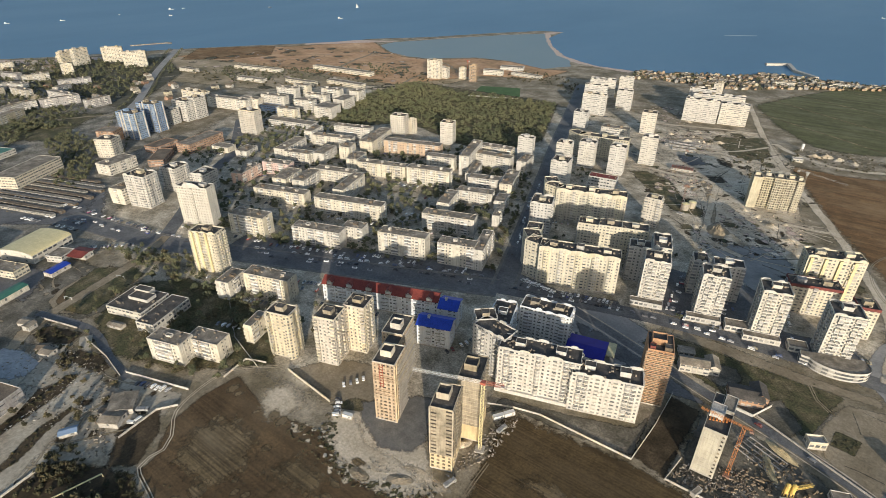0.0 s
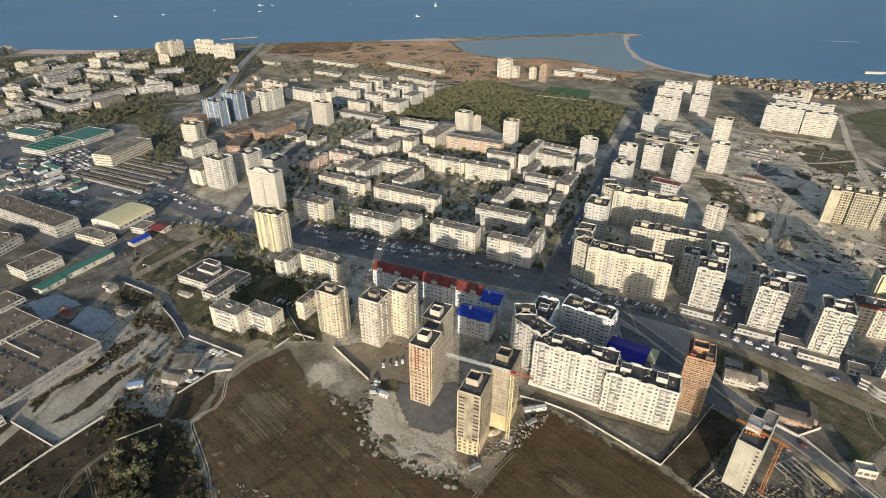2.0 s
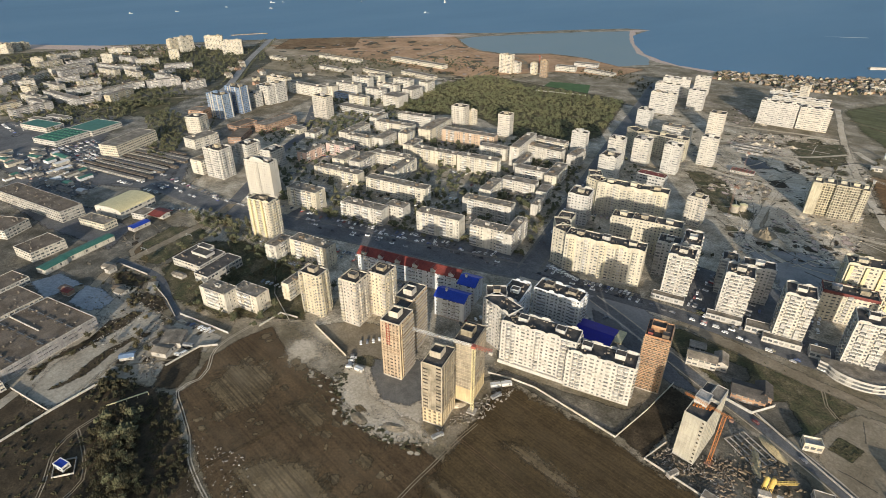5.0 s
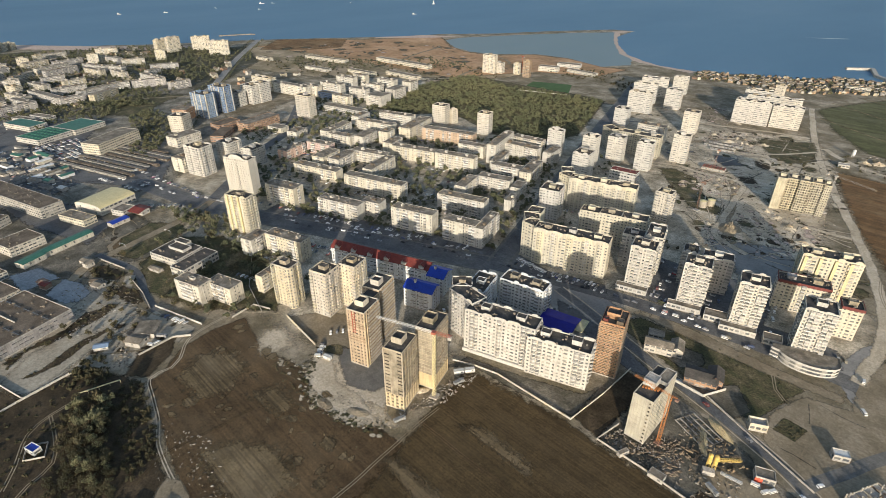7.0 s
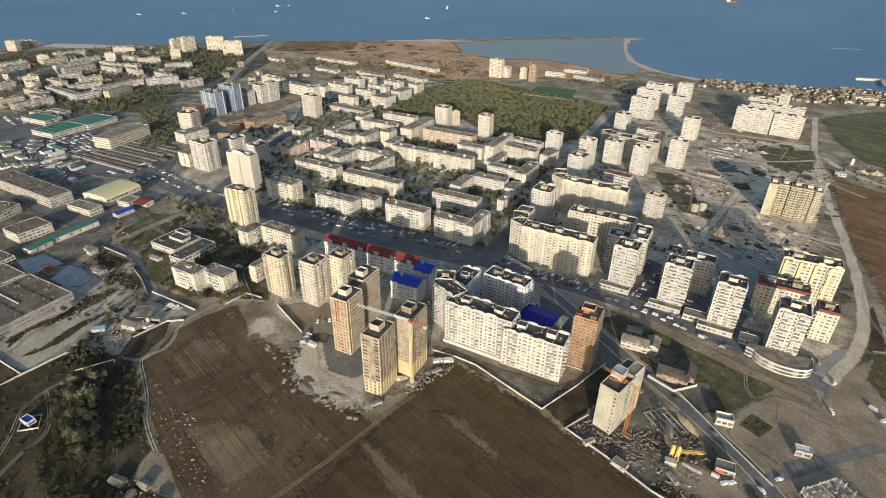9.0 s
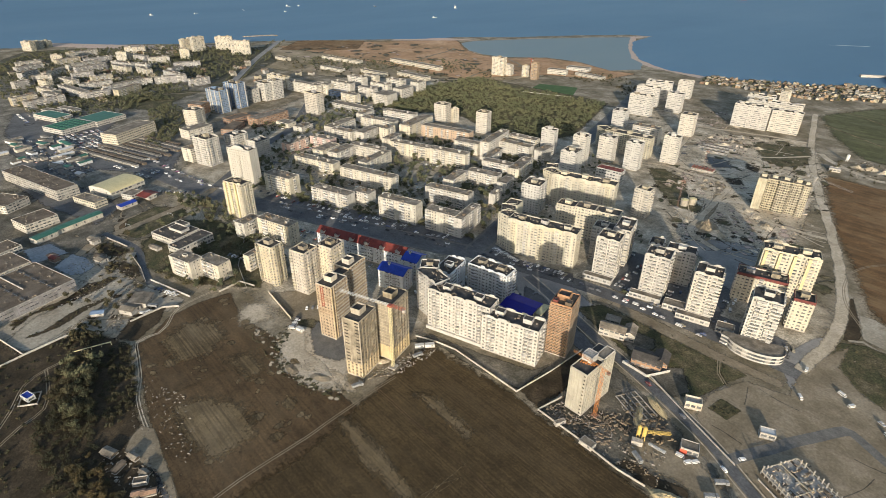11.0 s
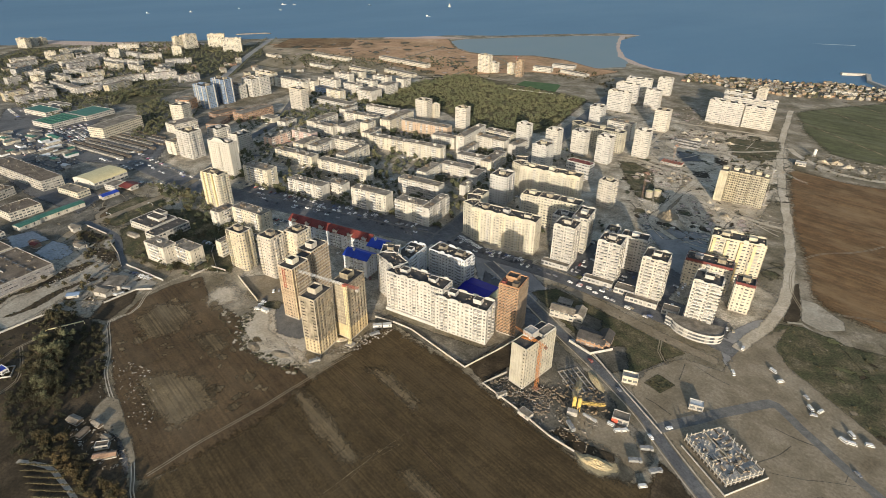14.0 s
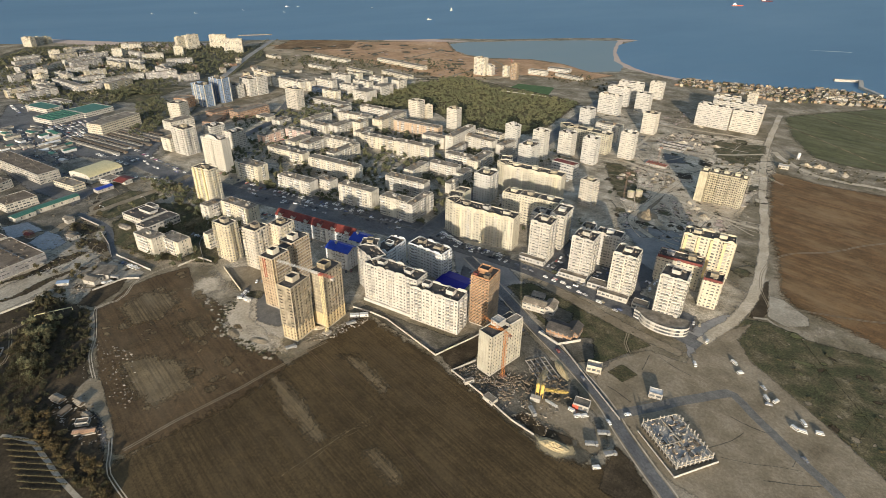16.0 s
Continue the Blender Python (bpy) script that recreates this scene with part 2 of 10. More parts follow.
# ground covers
M["ground"] = mottled("dry_ground", [(0.32, (0.105, 0.088, 0.054)), (0.44, (0.165, 0.138, 0.092)), (0.54, (0.235, 0.200, 0.146)), (0.66, (0.350, 0.305, 0.236))], 0.03, mid=0.25, stops2=[(0.25, (0.7, 0.7, 0.66)), (0.5, (1, 1, 1)), (0.75, (1.22, 1.2, 1.15))], scale2=0.35, bump=0.15)
M["urban"] = mottled("worn_yard_ground", [(0.32, (0.165, 0.145, 0.098)), (0.43, (0.265, 0.230, 0.172)), (0.53, (0.365, 0.320, 0.248)), (0.66, (0.52, 0.46, 0.365))], 0.05, mid=0.25, stops2=[(0.25, (0.72, 0.72, 0.68)), (0.5, (1, 1, 1)), (0.75, (1.2, 1.18, 1.14))], scale2=0.4, bump=0.1)
M["far_urban"] = mottled("grey_far_yards", [(0.32, (0.088, 0.083, 0.060)), (0.43, (0.142, 0.130, 0.102)), (0.53, (0.205, 0.187, 0.152)), (0.66, (0.315, 0.284, 0.232))], 0.05, mid=0.25, stops2=GREY2, scale2=0.4, bump=0.1)
M["asphalt"] = mottled("asphalt", [(0.3, (0.08, 0.08, 0.083)), (0.5, (0.118, 0.118, 0.119)), (0.7, (0.17, 0.167, 0.16))], 0.03, mid=0.2, rough=0.85, stops2=[(0.3, (0.8, 0.8, 0.8)), (0.7, (1.15, 1.15, 1.15))], scale2=0.5)
M["pale_asphalt"] = mottled("worn_pale_asphalt", [(0.3, (0.19, 0.185, 0.175)), (0.5, (0.25, 0.243, 0.23)), (0.7, (0.32, 0.305, 0.28))], 0.05, mid=0.05, stops2=[(0.3, (0.85, 0.85, 0.85)), (0.7, (1.1, 1.1, 1.1))], scale2=0.5)
# blue in the slab's colour stands in for sky reflected on shaded concrete
M["cool_slab"] = mottled("wet_concrete_sky_tint", [(0.3, (0.24, 0.25, 0.26)), (0.5, (0.30, 0.312, 0.32)), (0.7, (0.37, 0.38, 0.385))], 0.08, mid=0.06, rough=0.6, stops2=GREY2, scale2=0.5)
M["lane"] = mottled("pale_trodden_lane", [(0.3, (0.27, 0.235, 0.18)), (0.5, (0.36, 0.32, 0.25)), (0.7, (0.44, 0.395, 0.315))], 0.05, mid=0.08, stops2=GREY2, scale2=0.5)
M["dirt"] = mottled("pale_dirt", [(0.3, (0.169, 0.135, 0.089)), (0.5, (0.250, 0.205, 0.144)), (0.7, (0.329, 0.277, 0.206))], 0.05, mid=0.1, stops2=[(0.3, (0.75, 0.75, 0.73)), (0.7, (1.12, 1.12, 1.1))], scale2=0.5, bump=0.1)
M["earth"] = mottled("pale_graded_earth", [(0.3, (0.36, 0.30, 0.215)), (0.5, (0.49, 0.42, 0.315)), (0.7, (0.59, 0.515, 0.41))], 0.05, mid=0.11, stops2=GREY2, scale2=0.5, bump=0.1)
M["works_ground"] = mottled("dark_works_ground", [(0.32, (0.062, 0.056, 0.040)), (0.45, (0.101, 0.092, 0.070)), (0.56, (0.150, 0.134, 0.106)), (0.68, (0.264, 0.233, 0.185))], 0.05, mid=0.25, stops2=GREY2, scale2=0.5, bump=0.1)
M["sand"] = mottled("sand", [(0.3, (0.357, 0.286, 0.166)), (0.7, (0.476, 0.394, 0.240))], 0.2, stops2=GREY2, scale2=1.0, bump=0.1)
M["beach_sand"] = mottled("beach_sand", [(0.3, (0.423, 0.325, 0.262)), (0.7, (0.564, 0.448, 0.379))], 0.2, stops2=GREY2, scale2=1.0, bump=0.1)
M["heath"] = mottled("reddish_heath", [(0.3, (0.220, 0.155, 0.080)), (0.5, (0.408, 0.246, 0.136)), (0.7, (0.534, 0.360, 0.216))], 0.012, stops2=GREY2, scale2=0.1)
M["rubble"] = mottled("rubble_ground", [(0.33, (0.25, 0.205, 0.142)), (0.44, (0.41, 0.345, 0.25)), (0.53, (0.54, 0.465, 0.355)), (0.64, (0.66, 0.58, 0.46))], 0.06, mid=0.25, stops2=GREY2, scale2=1.2, bump=0.3)


def field_mat(name, lo, mid, hi, furrow_turn, furrow=0.25, pale=(0.20, 0.165, 0.12), patch=0.016, rows=0.16, worn_k=0.7):
    """Ploughed land: furrows across a direction, weedy and pale patches."""
    m, nt, b = nodes_of(name, 0.95)
    base = ramp(nt, noise_tex(nt, patch, 7), [(0.28, lo), (0.5, mid), (0.72, hi)])
    fur = ramp(nt, noise_tex(nt, furrow, 3, (0.012, 1, 1), furrow_turn, 0.5), [(0.38, (1 - rows,) * 3), (0.62, (1 + rows, 1 + rows, 1 + rows * 0.9))])
    c = mixed(nt, 1.0, base, fur, "MULTIPLY")
    g = noise_tex(nt, 0.7, 9, rough=0.75)
    c = mixed(nt, 1.0, c, ramp(nt, g, [(0.34, (0.6, 0.6, 0.58)), (0.66, (1.4, 1.37, 1.3))]), "MULTIPLY")
    c = mixed(nt, 1.0, c, ramp(nt, noise_tex(nt, 0.1, 8, rough=0.72), [(0.34, (0.74, 0.74, 0.72)), (0.66, (1.28, 1.26, 1.22))]), "MULTIPLY")
    tuft = ramp(nt, noise_tex(nt, 1.6, 3, rough=0.6), [(0.66, (1, 1, 1)), (0.74, (1.9, 1.85, 1.7))])
    c = mixed(nt, 1.0, c, tuft, "MULTIPLY")
    worn = ramp(nt, noise_tex(nt, 0.035, 7, (0.4, 1, 1), furrow_turn, 0.68), [(0.48, (0, 0, 0)), (0.68, (1, 1, 1))])
    sep = nt.nodes.new("ShaderNodeSeparateColor")
    nt.links.new(worn, sep.inputs["Color"])
    half = nt.nodes.new("ShaderNodeMath")
    half.operation = "MULTIPLY"
    half.inputs[1].default_value = worn_k
    nt.links.new(sep.outputs["Red"], half.inputs[0])
    c = mixed(nt, half.outputs["Value"], c, pale)
    nt.links.new(c, b.inputs["Base Color"])
    bumped(nt, b, g, 0.5, 0.2)
    ragged(nt, b)
    return m


M["field"] = field_mat("ploughed_field", (0.051, 0.036, 0.018), (0.068, 0.048, 0.024), (0.090, 0.065, 0.034), 17.5, pale=(0.125, 0.092, 0.052), rows=0.2, furrow=0.75, worn_k=0.35)
M["field_left"] = field_mat("fallow_field", (0.058, 0.039, 0.021), (0.084, 0.057, 0.032), (0.125, 0.087, 0.050), 17.5, pale=(0.165, 0.122, 0.074), patch=0.02, worn_k=0.45, furrow=0.6)
M["field_pale"] = field_mat("pale_stubble", (0.102, 0.074, 0.042), (0.152, 0.116, 0.070), (0.229, 0.180, 0.112), 17.5, furrow=0.4, rows=0.6, pale=(0.288, 0.232, 0.147), patch=0.05)
M["field_streak"] = field_mat("dry_stalk_rows", (0.074, 0.055, 0.032), (0.112, 0.085, 0.051), (0.165, 0.127, 0.080), 17.5, furrow=0.75, rows=0.35, pale=(0.20, 0.158, 0.10), patch=0.06)
M["field_red"] = field_mat("reddish_field", (0.094, 0.058, 0.026), (0.143, 0.084, 0.040), (0.193, 0.121, 0.059), -35.0, pale=(0.265, 0.179, 0.095))
M["field_green"] = field_mat("green_field", (0.065, 0.07, 0.032), (0.088, 0.092, 0.044), (0.12, 0.118, 0.062), -35.0, furrow=0.08, pale=(0.15, 0.145, 0.085))
M["grass"] = mottled("rough_grass", [(0.3, (0.044, 0.050, 0.022)), (0.45, (0.070, 0.068, 0.033)), (0.56, (0.109, 0.092, 0.051)), (0.7, (0.198, 0.166, 0.106))], 0.07, mid=0.35, stops2=GREY2, scale2=0.8, bump=0.2)
M["pitch"] = mottled("pitch_grass", [(0.3, (0.05, 0.10, 0.035)), (0.7, (0.075, 0.13, 0.05))], 0.05, stops2=GREY2, scale2=0.5)


def sea_mat(name, a, b_, c_):
    m, nt, b = nodes_of(name, 0.6)
    b.inputs["Specular IOR Level"].default_value = 0.2
    col = ramp(nt, noise_tex(nt, 0.0022, 6, (1, 0.4, 1), 20), [(0.3, a), (0.5, b_), (0.7, c_)])
    nt.links.new(col, b.inputs["Base Color"])
    bumped(nt, b, noise_tex(nt, 0.12, 6), 0.35, 0.6)
    return m


M["sea"] = sea_mat("sea_water", (0.065, 0.146, 0.234), (0.078, 0.166, 0.257), (0.097, 0.186, 0.275))
M["lagoon"] = sea_mat("lagoon_water", (0.133, 0.191, 0.221), (0.150, 0.208, 0.233), (0.166, 0.219, 0.238))


def scrap_mat():
    """Boards, blocks, tins and stones: each piece its own colour."""
    m, nt, b = nodes_of("scrap", 0.85)
    g = nt.nodes.new("ShaderNodeNewGeometry")
    c = ramp(nt, g.outputs["Random Per Island"], [(0.0, (0.06, 0.05, 0.04)), (0.35, (0.16, 0.135, 0.10)), (0.65, (0.27, 0.24, 0.20)), (0.9, (0.33, 0.30, 0.25)), (1.0, (0.42, 0.40, 0.36))])
    nt.links.new(c, b.inputs["Base Color"])
    return m


M["scrap"] = scrap_mat()
M["stall"] = scrap_mat()
M["scrubland"] = mottled("dark_scrub_ground", [(0.3, (0.032, 0.024, 0.013)), (0.5, (0.054, 0.040, 0.023)), (0.7, (0.095, 0.070, 0.043))], 0.06, mid=0.3, stops2=GREY2, scale2=0.6, bump=0.3)
M["paving"] = mottled("worn_paving", [(0.3, (0.12, 0.115, 0.105)), (0.7, (0.21, 0.20, 0.18))], 0.2, stops2=GREY2)
M["brown_roof"] = mottled("stained_brown_roof", [(0.3, (0.09, 0.07, 0.05)), (0.5, (0.145, 0.115, 0.085)), (0.7, (0.21, 0.17, 0.13))], 0.1, stops2=GREY2, scale2=0.9)
M["far_grass"] = mottled("dark_far_yards", [(0.3, (0.045, 0.045, 0.024)), (0.5, (0.075, 0.07, 0.045)), (0.7, (0.15, 0.135, 0.105))], 0.04, stops2=GREY2, scale2=0.3)
M["common"] = mottled("dry_common", [(0.3, (0.138, 0.119, 0.060)), (0.45, (0.234, 0.188, 0.114)), (0.6, (0.357, 0.285, 0.193)), (0.72, (0.495, 0.415, 0.302))], 0.016, stops2=GREY2, scale2=0.12)


def loggia_mat():
    """Balcony fronts: each one painted or clad by its owner."""
    m, nt, b = nodes_of("loggia_fronts", 0.75)
    g = nt.nodes.new("ShaderNodeNewGeometry")
    c = ramp(nt, g.outputs["Random Per Island"], [(0.0, (0.30, 0.27, 0.22)), (0.12, (0.46, 0.44, 0.40)), (0.4, (0.60, 0.585, 0.55)), (0.75, (0.66, 0.65, 0.61)), (0.92, (0.55, 0.50, 0.40)), (1.0, (0.34, 0.40, 0.46))])
    dirt = ramp(nt, noise_tex(nt, 0.8, 5, (1, 1, 0.3)), [(0.35, (0.8, 0.79, 0.77)), (0.65, (1, 1, 1))])
    nt.links.new(mixed(nt, 1.0, c, dirt, "MULTIPLY"), b.inputs["Base Color"])
    return m


M["loggia"] = loggia_mat()


def joined_cars():
    m, nt, b = nodes_of("far_car_paint", 0.35)
    g = nt.nodes.new("ShaderNodeNewGeometry")
    c = ramp(nt, g.outputs["Random Per Island"], [(0.0, (0.03, 0.03, 0.035)), (0.3, (0.14, 0.14, 0.15)), (0.5, (0.34, 0.34, 0.34)), (0.6, (0.72, 0.72, 0.70)), (0.9, (0.75, 0.75, 0.73)), (0.94, (0.30, 0.04, 0.03)), (1.0, (0.05, 0.09, 0.25))])
    nt.links.new(c, b.inputs["Base Color"])
    return m


M["far_car"] = joined_cars()

# ---- building kit ----
random.seed(11)
class Shape:
    """Collects quads and boxes, and links them as one mesh."""

    def __init__(self):
        self.v, self.f = [], []

    def quad(self, a, b, c, d):
        n = len(self.v)
        self.v += [a, b, c, d]
        self.f.append((n, n + 1, n + 2, n + 3))

    def poly(self, pts):
        n = len(self.v)
        self.v += pts
        self.f.append(tuple(range(n, n + len(pts))))

    def box(self, x0, y0, z0, x1, y1, z1):
        n = len(self.v)
        self.v += [(x0, y0, z0), (x1, y0, z0), (x1, y1, z0), (x0, y1, z0), (x0, y0, z1), (x1, y0, z1), (x1, y1, z1), (x0, y1, z1)]
        for q in ((0, 3, 2, 1), (4, 5, 6, 7), (0, 1, 5, 4), (1, 2, 6, 5), (2, 3, 7, 6), (3, 0, 4, 7)):
            self.f.append(tuple(n + i for i in q))

    def beam(self, a, b, r):
        """A square bar from a to b."""
        a, b = Vector(a), Vector(b)
        d = (b - a).normalized()
        s = d.cross(Vector((0, 0, 1)))
        s = s.normalized() if s.length > 1e-4 else Vector((1, 0, 0))
        u = s.cross(d)
        n = len(self.v)
        for p in (a, b):
            self.v += [tuple(p + s * r * i + u * r * j) for i, j in ((-1, -1), (1, -1), (1, 1), (-1, 1))]
        for q in ((0, 1, 5, 4), (1, 2, 6, 5), (2, 3, 7, 6), (3, 0, 4, 7), (3, 2, 1, 0), (4, 5, 6, 7)):
            self.f.append(tuple(n + i for i in q))

    def mesh(self, name):
        me = bpy.data.meshes.new(name)
        me.from_pydata(self.v, [], self.f)
        me.update()
        return me

    def link(self, name, material, parent=None, label="", kind=""):
        if not self.f:
            return None
        me = self.mesh(name)
        me.materials.append(M[material])
        ob = new(name, me)
        if parent:
            ob.parent = parent
        return tagged(ob, label=label, kind=kind)


HERE = [Matrix()]
FOOT = []


def thing(name, m, label, category, group=""):
    HERE[0] = m
    e = new(name)
    e.empty_display_size = 1.0
    e.matrix_world = m
    return tagged(e, label=label, category=category, group=group)


def child(name, me, parent, m):
    ob = new(name, me)
    ob.parent = parent
    ob.matrix_local = m
    return ob


BALCONY = {}


def balcony_mesh(w, style, mat, shut=0):
    """A balcony: floor slab, front and side parapets, rounded at the ends when curved; shut ones have glazing in white frames."""
    key = (round(w, 1), style, mat, shut)
    if key not in BALCONY:
        d = 1.15
        if style == "round":
            n = 6
            pts = [(-w / 2, 0.0)] + [(-w / 2 + w * i / n, -d * (0.35 + 0.65 * math.sin(math.pi * i / n))) for i in range(n + 1)] + [(w / 2, 0.0)]
            glazed = [True] * (len(pts) - 1)
        else:
            n = 3 if shut == 2 else 2
            pts, glazed = [(-w / 2, 0.0), (-w / 2, -d)], [True, False]
            for i in range(n):
                pts += [(-w / 2 + w * i / n + 0.07, -d), (-w / 2 + w * (i + 1) / n - 0.07, -d)]
                glazed += [True, False]
            pts += [(w / 2, -d), (w / 2, 0.0)]
            glazed += [True]
        m = len(pts)
        levels = [(-0.15, 1.0), (1.0, 1.0)] + ([(1.0, 0.93), (2.35, 0.93), (2.35, 1.03), (2.5, 1.03)] if shut else [(1.0, 0.88), (0.0, 0.88)])
        verts = [(x * (k if k > 0.95 else 1 - (1 - k) * 0.4), y * k, z) for z, k in levels for x, y in pts]
        faces, slots = [tuple(reversed(range(m)))], [0]
        for r in range(len(levels) - 1):
            for c in range(m - 1):
                a = r * m + c
                faces.append((a, a + 1, a + m + 1, a + m))
                slots.append(1 if shut and r == 2 and glazed[c] else 0)
        faces.append(tuple(range((len(levels) - 1) * m, len(levels) * m)))
        slots.append(0)
        me = bpy.data.meshes.new("balcony")
        me.from_pydata(verts, [], faces)
        me.materials.append(M[mat])
        me.materials.append(M["loggia_glass"])
        me.polygons.foreach_set("material_index", slots)
        me.update()
        BALCONY[key] = me
    return BALCONY[key]


# facade rhythms: w window, v wide window, b balcony before a glazed recess, n blank wall, o unglazed opening, d deep open loggia
RHYTHM = {
    "slab": "wnbwbbnw", "slab_b": "bbwwnbbw", "slab_c": "nwbbwwbw", "end": "nwnn", "ends": "nnbnn", "white": "wbbwvw", "tower": "bwwb", "tower_side": "wbwbw",
    "cream": "wwvwwb", "block": "oovoo", "frame": "ooo", "grid": "go", "loggia": "gwgg", "solid": "nnwn", "hall_side": "ssnss", "sparse": "nnwnnw", "ribbon": "rrwrr", "ribbon_end": "wrnrw", "pale": "wbbwbbw", "shell": "nooo", "office": "vvv", "shed": "nwn", "blank": "n", "gable": "nnnwnn", "strip": "v", "slot": "vnv",
}


def facade(wall, pane, balc, p0, u, n, width, z0, H, floors, rhythm, cell=3.2, relief=0.22):
    """One wall, seen from outside: real openings with reveals, a pane set back in each. p0 is its left foot, u runs along it, n points outward.
    balc collects (place, width, floor height) of the balconies."""
    cols = max(1, round(width / cell))
    cw, fh = width / cols, H / floors
    seq = RHYTHM[rhythm]

    def at(a, b, d):
        return (p0[0] + u[0] * a + n[0] * d, p0[1] + u[1] * a + n[1] * d, z0 + b)

    mid = cols // 2
    for c in range(cols):
        k = seq[(c if c < mid or len(seq) > cols else cols - 1 - c) % len(seq)]
        a0, a1 = c * cw, (c + 1) * cw
        if k == "n":
            wall.quad(at(a0, 0, 0), at(a1, 0, 0), at(a1, H, 0), at(a0, H, 0))
            continue
        share, lo, hi, deep = {"w": (0.40, 0.34, 0.80, relief), "v": (0.76, 0.34, 0.78, relief), "b": (0.84, 0.38, 0.88, 0.30), "o": (0.50, 0.24, 0.80, 0.5), "d": (0.80, 0.26, 0.86, 0.9), "g": (0.84, 0.20, 0.88, 1.1), "r": (0.97, 0.42, 0.86, 0.35), "s": (0.85, 0.10, 0.40, 0.5)}[k]
        o0, o1 = a0 + cw * (1 - share) / 2, a1 - cw * (1 - share) / 2
        wall.quad(at(a0, 0, 0), at(o0, 0, 0), at(o0, H, 0), at(a0, H, 0))
        wall.quad(at(o1, 0, 0), at(a1, 0, 0), at(a1, H, 0), at(o1, H, 0))
        low = 0.0
        for f in range(floors):
            b0, b1 = f * fh + lo * fh, f * fh + hi * fh
            wall.quad(at(o0, low, 0), at(o1, low, 0), at(o1, b0, 0), at(o0, b0, 0))
            low = b1
            wall.quad(at(o0, b0, 0), at(o1, b0, 0), at(o1, b0, -deep), at(o0, b0, -deep))
            wall.quad(at(o0, b1, -deep), at(o1, b1, -deep), at(o1, b1, 0), at(o0, b1, 0))
            wall.quad(at(o0, b0, 0), at(o0, b0, -deep), at(o0, b1, -deep), at(o0, b1, 0))
            wall.quad(at(o1, b0, -deep), at(o1, b0, 0), at(o1, b1, 0), at(o1, b1, -deep))
            if isinstance(pane, list):
                pane.append((at((o0 + o1) / 2, (b0 + b1) / 2, -deep), o1 - o0, b1 - b0, n))
            else:
                pane.quad(at(o0, b0, -deep), at(o1, b0, -deep), at(o1, b1, -deep), at(o0, b1, -deep))
            if k == "b" and f > 0:
                balc.append((at((a0 + a1) / 2, f * fh + 0.05, 0), cw * 0.96, n))
        wall.quad(at(o0, low, 0), at(o1, low, 0), at(o1, H, 0), at(o0, H, 0))


def ring(s, L, W, z0, z1, t, out=0.0):
    """A parapet round the roof edge."""
    x, y = L / 2 + out, W / 2 + out
    s.box(-x, -y, z0, x, -y + t, z1)
    s.box(-x, y - t, z0, x, y, z1)
    s.box(-x, -y + t, z0, -x + t, y - t, z1)
    s.box(x - t, -y + t, z0, x, y - t, z1)


def fill_balconies(e, balc, mat, style, single):
    """Balconies near the camera's way are parts of their own; those far off are one joined part."""
    if not balc:
        return
    if single:
        for p, w, n in balc:
            child("balcony", balcony_mesh(w, style, mat, random.choice((0, 0, 0, 0, 1, 2))), e, Matrix.Translation(p) @ Matrix.Rotation(math.atan2(n[0], -n[1]), 4, "Z"))
        return
    near = abs(HERE[0].translation.x + 200) < 220 and HERE[0].translation.y < 400
    stacks, shut, g = {}, {}, Shape()
    for p, w, n in balc:
        stacks.setdefault((round(p[0]), round(p[1])) if near else 0, []).append((p, w, n))
    for stack in stacks.values():
        s = Shape()
        for p, w, n in stack:
            tx, ty, h = -n[1], n[0], w / 2
            d = 1.0 if HERE[0].translation.y < 520 and HERE[0].translation.x > -620 else 0.3
            A = (p[0] - tx * h, p[1] - ty * h)
            B = (p[0] + tx * h, p[1] + ty * h)
            A1, B1 = (A[0] + n[0] * d, A[1] + n[1] * d), (B[0] + n[0] * d, B[1] + n[1] * d)
            z0, z1 = p[2] - 0.15, p[2] + 1.0
            for a, b in ((A, A1), (A1, B1), (B1, B)):
                s.quad((*a, z0), (*b, z0), (*b, z1), (*a, z1))
            s.quad((*A, z0), (*B, z0), (*B1, z0), (*A1, z0))
            s.quad((*A, z0 + 0.4), (*A1, z0 + 0.4), (*B1, z0 + 0.4), (*B, z0 + 0.4))
            k = (round(p[0]), round(p[1]))
            if random.random() < shut.setdefault(k, random.choice((0.1, 0.35, 0.75, 0.9))):
                z2 = z1 + 1.45
                for a, b in ((A, A1), (A1, B1), (B1, B)):
                    g.quad((*a, z1), (*b, z1), (*b, z2), (*a, z2))
                s.quad((*A, z2), (*A1, z2), (*B1, z2), (*B, z2))
        s.link("loggia_front", mat, e, kind="stuff")
    g.link("loggia_glazing", "loggia_glass", e, kind="stuff")


